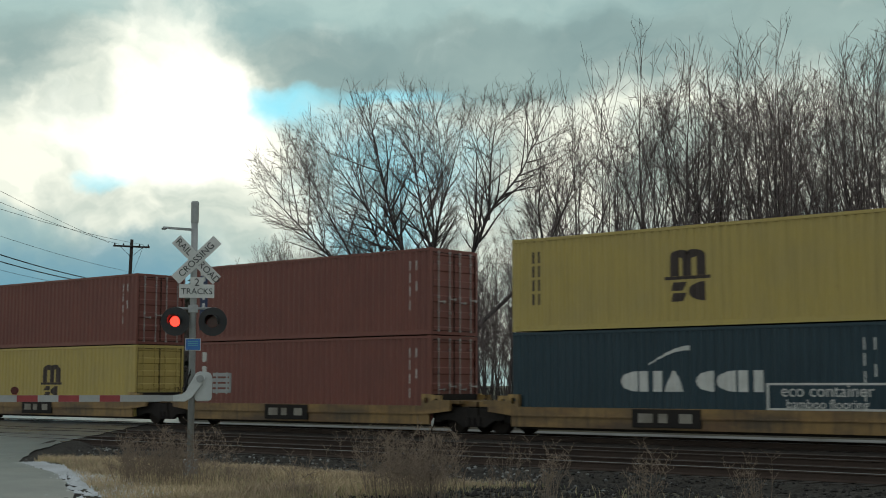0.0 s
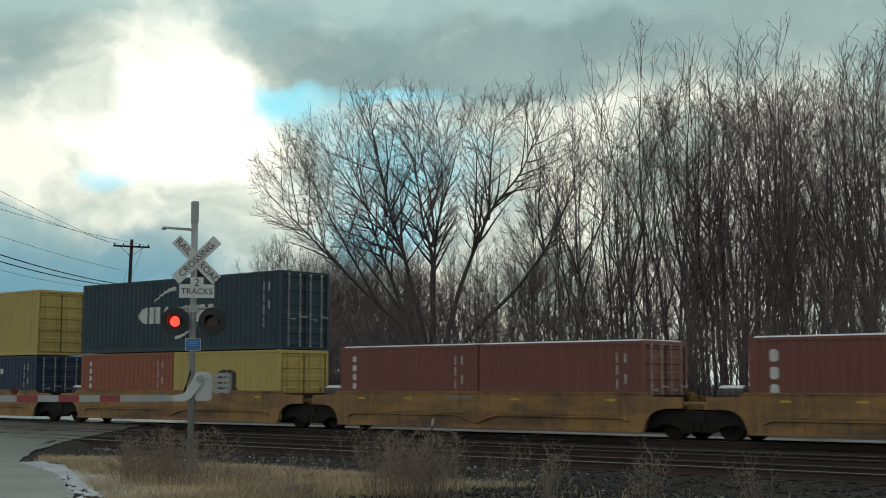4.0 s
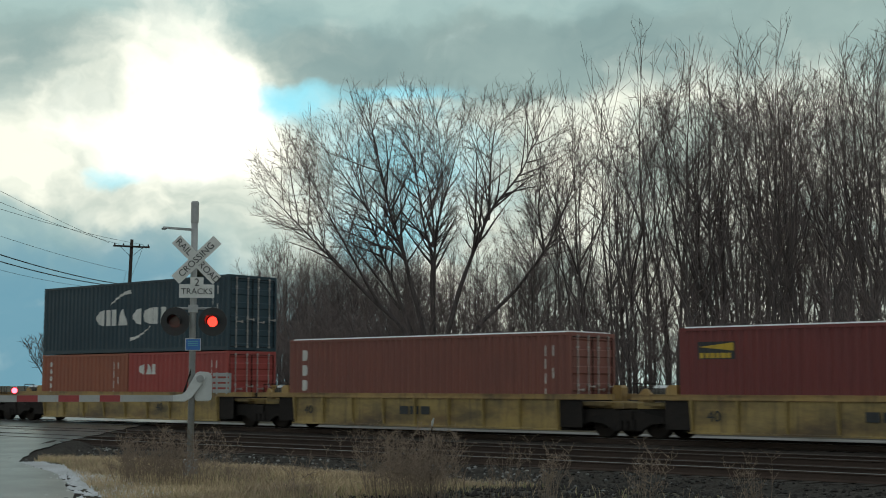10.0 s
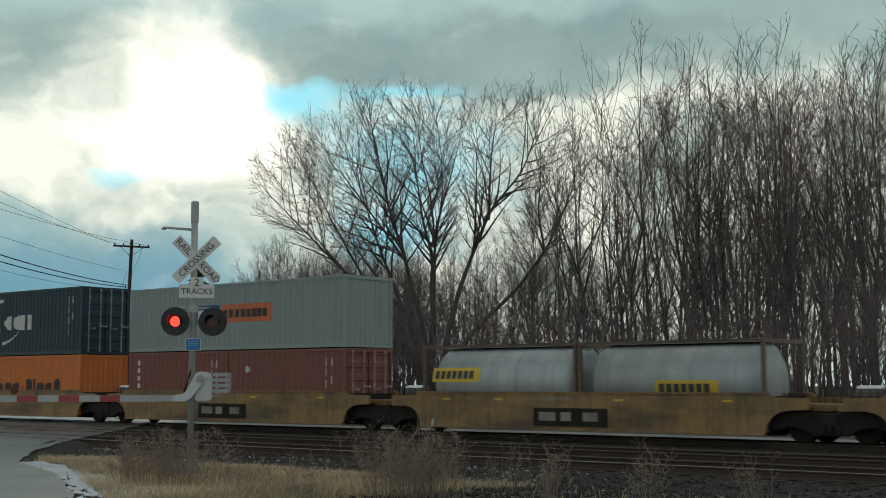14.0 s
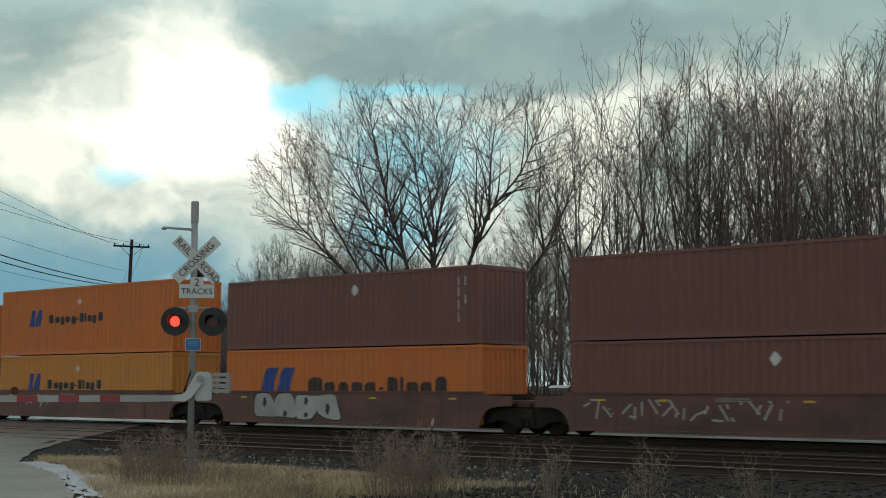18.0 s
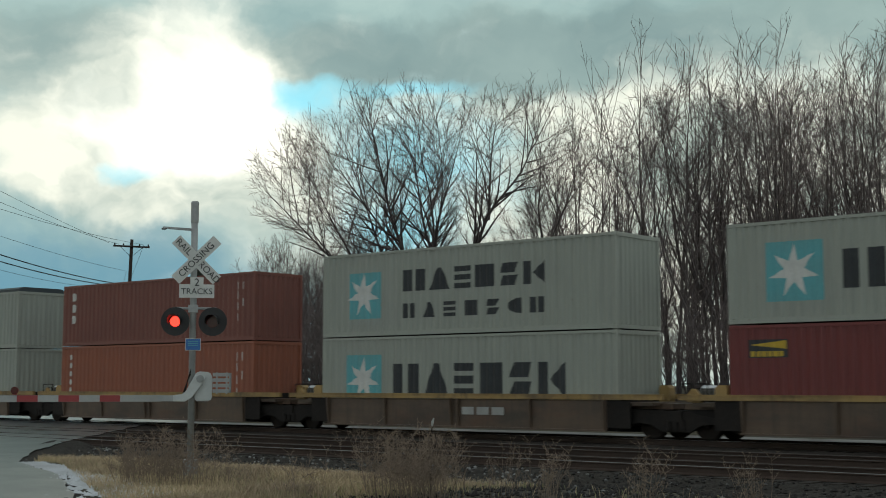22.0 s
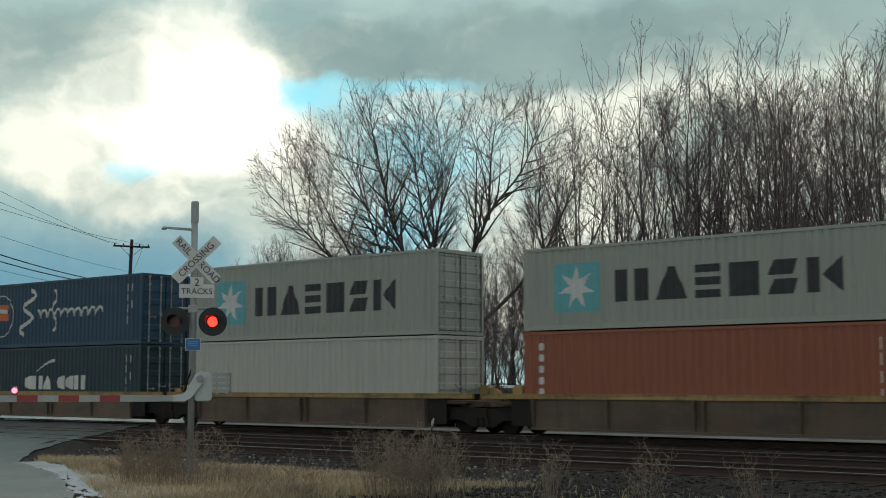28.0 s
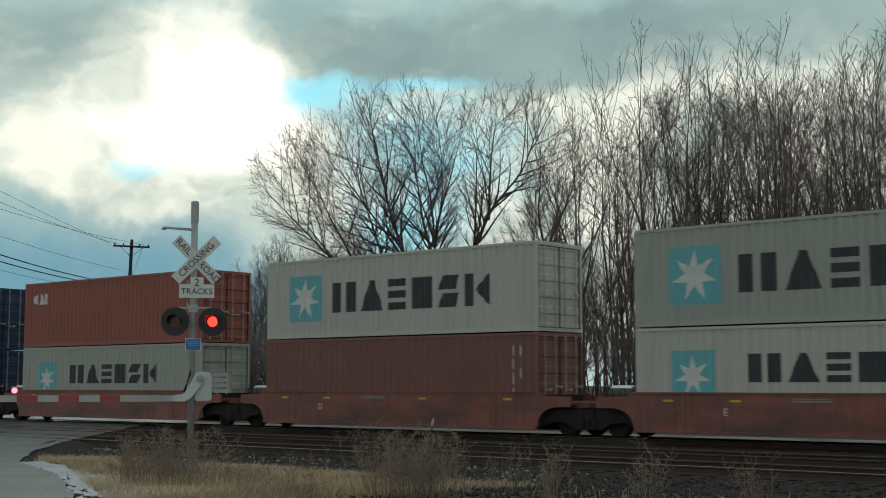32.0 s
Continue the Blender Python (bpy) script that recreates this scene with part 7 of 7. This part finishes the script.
# ------------------------------------------------------------------ dead grass and weeds
def blade_field(name, count, seed, region, tall, material, label):
    rng = random.Random(seed)
    verts, faces = [], []
    for _ in range(count):
        x, y, k = region(rng)
        z = ground_height(x, y) - 0.02
        h = tall * rng.uniform(0.35, 1.0) * k
        a = rng.random() * math.tau
        c, s = math.cos(a), math.sin(a)
        w = rng.uniform(0.003, 0.008)
        lean = h * rng.uniform(0.1, 0.9)
        o = len(verts)
        b = rng.random() * math.tau
        lx, ly = math.cos(b) * lean, math.sin(b) * lean
        verts += [(x - c * w, y - s * w, z), (x + c * w, y + s * w, z), (x + lx * 0.4 + c * w * 0.7, y + ly * 0.4 + s * w * 0.7, z + h * 0.6), (x + lx * 0.4 - c * w * 0.7, y + ly * 0.4 - s * w * 0.7, z + h * 0.6), (x + lx, y + ly, z + h * rng.uniform(0.75, 1.0))]
        faces += [(o, o + 1, o + 2, o + 3), (o + 3, o + 2, o + 4)]
    tagged(solid(name, verts, faces, material), label, "grass", kind="stuff")


def island_colours(name, a, b, c, rough=0.9):
    m, n, l, p = nodes(name)
    rnd = n.new("ShaderNodeNewGeometry").outputs["Random Per Island"]
    co = n.new("ShaderNodeTexCoord").outputs["Object"]
    tint = noise_node(n, l, co, 0.45, 4, 0.6)
    col = mix_node(n, l, rnd, a, b)
    col = mix_node(n, l, span(n, l, tint, 0.44, 0.58, 0.0, 0.75), col, c)
    l.new(col, p.inputs["Base Color"])
    p.inputs["Roughness"].default_value = rough
    return m


STRAW = island_colours("dead straw", (0.68, 0.53, 0.33), (0.45, 0.34, 0.21), (0.295, 0.220, 0.150))
GREENISH = island_colours("winter grass", (0.33, 0.32, 0.140), (0.43, 0.38, 0.19), (0.215, 0.250, 0.105))


def bank(rng):
    """The grassy tongue between the road and the stones."""
    while True:
        x, y = rng.uniform(-27, -4), rng.uniform(-23.5, -13.8)
        edge = -18.6 - (x + 21.4) * 0.58 if x > -25.8 else -16.6 - (x + 25.8) * 0.8
        if y < edge + 0.35:
            continue
        d = noise.noise((x * 0.45, y * 0.45, 2))
        if rng.random() < (0.55 + d * 0.8) * max(0.008, min(1.0, (-13.4 - x) / 1.8)):
            return x, y, 0.75 + 0.5 * max(0, d)


blade_field("dead_grass", 42000, 8, bank, 0.30, STRAW, "long dead straw-coloured grass beside the road")
blade_field("winter_grass", 22000, 9, bank, 0.20, GREENISH, "short dull green winter grass beside the road")


def weed_meshes(seed, stems, tall, wide):
    rng = random.Random(seed)
    stalk, tuft = Skeleton(), Skeleton()
    for _ in range(stems):
        a, r = rng.random() * math.tau, wide * math.sqrt(rng.random()) * 0.5
        lean = rng.uniform(0, 0.35)
        b = a + rng.uniform(-0.8, 0.8)
        n = tall * rng.uniform(0.55, 1.0)
        q = chain(rng, Vector((math.cos(a) * r, math.sin(a) * r, -0.05)), Vector((math.cos(b) * lean, math.sin(b) * lean, 1)), n, 5, 0.07, 0.02)
        stalk.limb(q, [0.0045 - 0.0006 * k for k in range(6)], 3)
        for k in range(9):
            p, d = along(q, rng.uniform(0.35, 1.0))
            c = rng.random() * math.tau
            way = Vector((math.cos(c), math.sin(c), rng.uniform(0.3, 1.3)))
            s = chain(rng, p, way, n * rng.uniform(0.10, 0.26), 2, 0.2, 0.02)
            tuft.limb(s, [0.0024, 0.0026, 0.0012], 3)
            for _ in range(4):
                t, d = along(s, rng.uniform(0.3, 1.0))
                e = chain(rng, t, Vector((rng.gauss(0, 1), rng.gauss(0, 1), rng.gauss(0.4, 0.8))), rng.uniform(0.02, 0.06), 1, 0.1, 0)
                tuft.limb(e, [0.0040, 0.0014], 3)
    out = []
    for s, name in ((stalk, "stalks"), (tuft, "seed_heads")):
        me = bpy.data.meshes.new(name)
        me.from_pydata(s.verts, [], s.faces)
        out.append(me)
    return out


M["weed"] = surface("dead weed stalks", (0.280, 0.215, 0.160), (0.205, 0.158, 0.122), rough=0.95)
M["seed"] = surface("dry brown seed heads", (0.280, 0.215, 0.162), (0.205, 0.158, 0.124), rough=0.95)
WEEDS = [weed_meshes(60, 50, 1.08, 1.5), weed_meshes(61, 32, 0.95, 1.1), weed_meshes(62, 11, 1.0, 0.5)]


def weed(x, y, k, s, turn):
    root = thing("dead_weed", pose(x, y, ground_height(x, y), 0, 0, turn), "clump of dead brown weeds on the verge", "weeds", "dead weeds")
    tagged(place("stalk", WEEDS[k][0], M["weed"], root), kind="stuff")
    tagged(place("seed_head", WEEDS[k][1], M["seed"], root), kind="stuff")
    root.scale = (s, s, s)


for x, y, k, s, turn in ((-17.6, -19.0, 0, 1.0, 10), (-18.6, -18.7, 1, 1.0, 200), (-18.3, -19.1, 1, 0.9, 120), (-17.2, -18.7, 1, 1.0, 130), (-12.9, -18.3, 0, 1.02, 30), (-13.4, -18.0, 0, 1.05, 150), (-13.2, -17.6, 1, 1.05, 60),
                         (-13.1, -18.2, 1, 1.0, 250), (-13.3, -20.15, 2, 0.9, 20), (-12.6, -16.6, 2, 0.9, 75), (-11.75, -16.7, 2, 0.95, 140), (-9.4, -17.8, 2, 1.0, 95),
                         (-7.8, -17.6, 2, 0.9, 300), (-16.2, -18.7, 2, 0.5, 210), (-10.4, -18.6, 2, 0.75, 160)):
    weed(x, y, k, s, turn)


def slush():
    """Thin patches of old snow along the road's edge."""
    rng = random.Random(12)
    verts, faces = [], []
    line = [(-25.6, -16.8), (-23.6, -17.5), (-21.4, -18.5), (-19.4, -19.6), (-17.4, -20.8)]
    for i in range(1500):
        t = rng.random() * (len(line) - 1)
        k = int(t)
        f = t - k
        x = line[k][0] * (1 - f) + line[k + 1][0] * f + rng.gauss(0.18, 0.13) * (1 + 1.1 * max(0, t - 1.6))
        y = line[k][1] * (1 - f) + line[k + 1][1] * f + rng.gauss(0.16, 0.13) * (1 + 0.8 * max(0, t - 1.6))
        s = rng.uniform(0.015, 0.085) * (0.6 + 0.25 * t)
        o = len(verts)
        n = 8
        z = max(ground_height(x, y), -0.12) + 0.012
        verts.append((x, y, z + 0.03))
        for j in range(n):
            a = j * math.tau / n
            r = s * rng.uniform(0.6, 1.3)
            verts.append((x + r * math.cos(a), y + r * 0.7 * math.sin(a), z - 0.02))
        faces += [(o, o + 1 + j, o + 1 + (j + 1) % n) for j in range(n)]
    m = surface("dirty old snow", (0.62, 0.64, 0.66), (0.40, 0.41, 0.41), rough=0.6, grain=30)
    tagged(solid("snow_patches", verts, faces, m, None, True), "thin dirty snow patches along the road edge", "snow", kind="stuff")


slush()


def stake():
    """A short pale stake with a bent top among the weeds."""
    root = thing("marker_stake", pose(-13.58, -17.16, ground_height(-13.58, -17.16)), "short grey stake with pale top among weeds", "stake")
    bm = bmesh.new()
    tube(bm, [(0, 0, -0.1), (0.01, 0, 0.7), (0.03, 0, 1.08)], 0.012, 7)
    part("post", bm, M["wood_pole"], root)
    bm = bmesh.new()
    tube(bm, [(0.03, 0, 1.06), (0.05, -0.01, 1.12), (0.08, -0.02, 1.18)], [0.014, 0.022, 0.012], 7)
    part("tip", bm, M["mech"], root, "pale tip")


stake()


# ------------------------------------------------------------------ what moves
def rolled(t):
    """Metres that the train has gone since the start; it slows a little."""
    return 18.65 * t - 0.0155 * t * t


def motions():
    times = (0.0, 8.0, 16.0, 24.0, 32.0)
    for ob, x, y, z in TRAIN:
        walk(ob, [(t, pose(x + rolled(t), y, z)) for t in times])
    # flashing: an added flap covers each always-lit lens and swings up in turn
    period = 1.3125
    for flap, start, share in zip(SHUTTERS, (0.2 + period / 2, 0.2, 0.10), (0.5, 0.5, 0.56)):
        home = flap.matrix_basis.copy()
        rows, state = [], None
        events = []
        k = -2
        while start + k * period < 33:
            events += [(start + k * period, 1), (start + (k + share) * period, 0)]
            k += 1
        angle = lambda up: -88 if up else 0
        last = 0
        for t, up in events:
            if t <= 0.05:
                last = up
        rows.append((0.0, home @ pose(0, 0, 0, angle(last), 0, 0)))
        for t, up in events:
            if t <= 0.05 or t > 31.85:
                continue
            for f, dt in ((0.0, -0.034), (0.5, 0.0), (1.0, 0.034)):
                a = angle(1 - up) + (angle(up) - angle(1 - up)) * f
                rows.append((t + dt, home @ pose(0, 0, 0, a, 0, 0)))
            last = up
        rows.append((32.0, home @ pose(0, 0, 0, angle(last), 0, 0)))
        walk(flap, rows)
    # the clouds drift slowly across
    walk(BACKDROP, [(0.0, pose(*EYE, -0.25, 0, YAW + 0.75)), (16.0, pose(*EYE, 0, 0, YAW)), (32.0, pose(*EYE, 0.3, 0, YAW - 0.75))])


motions()
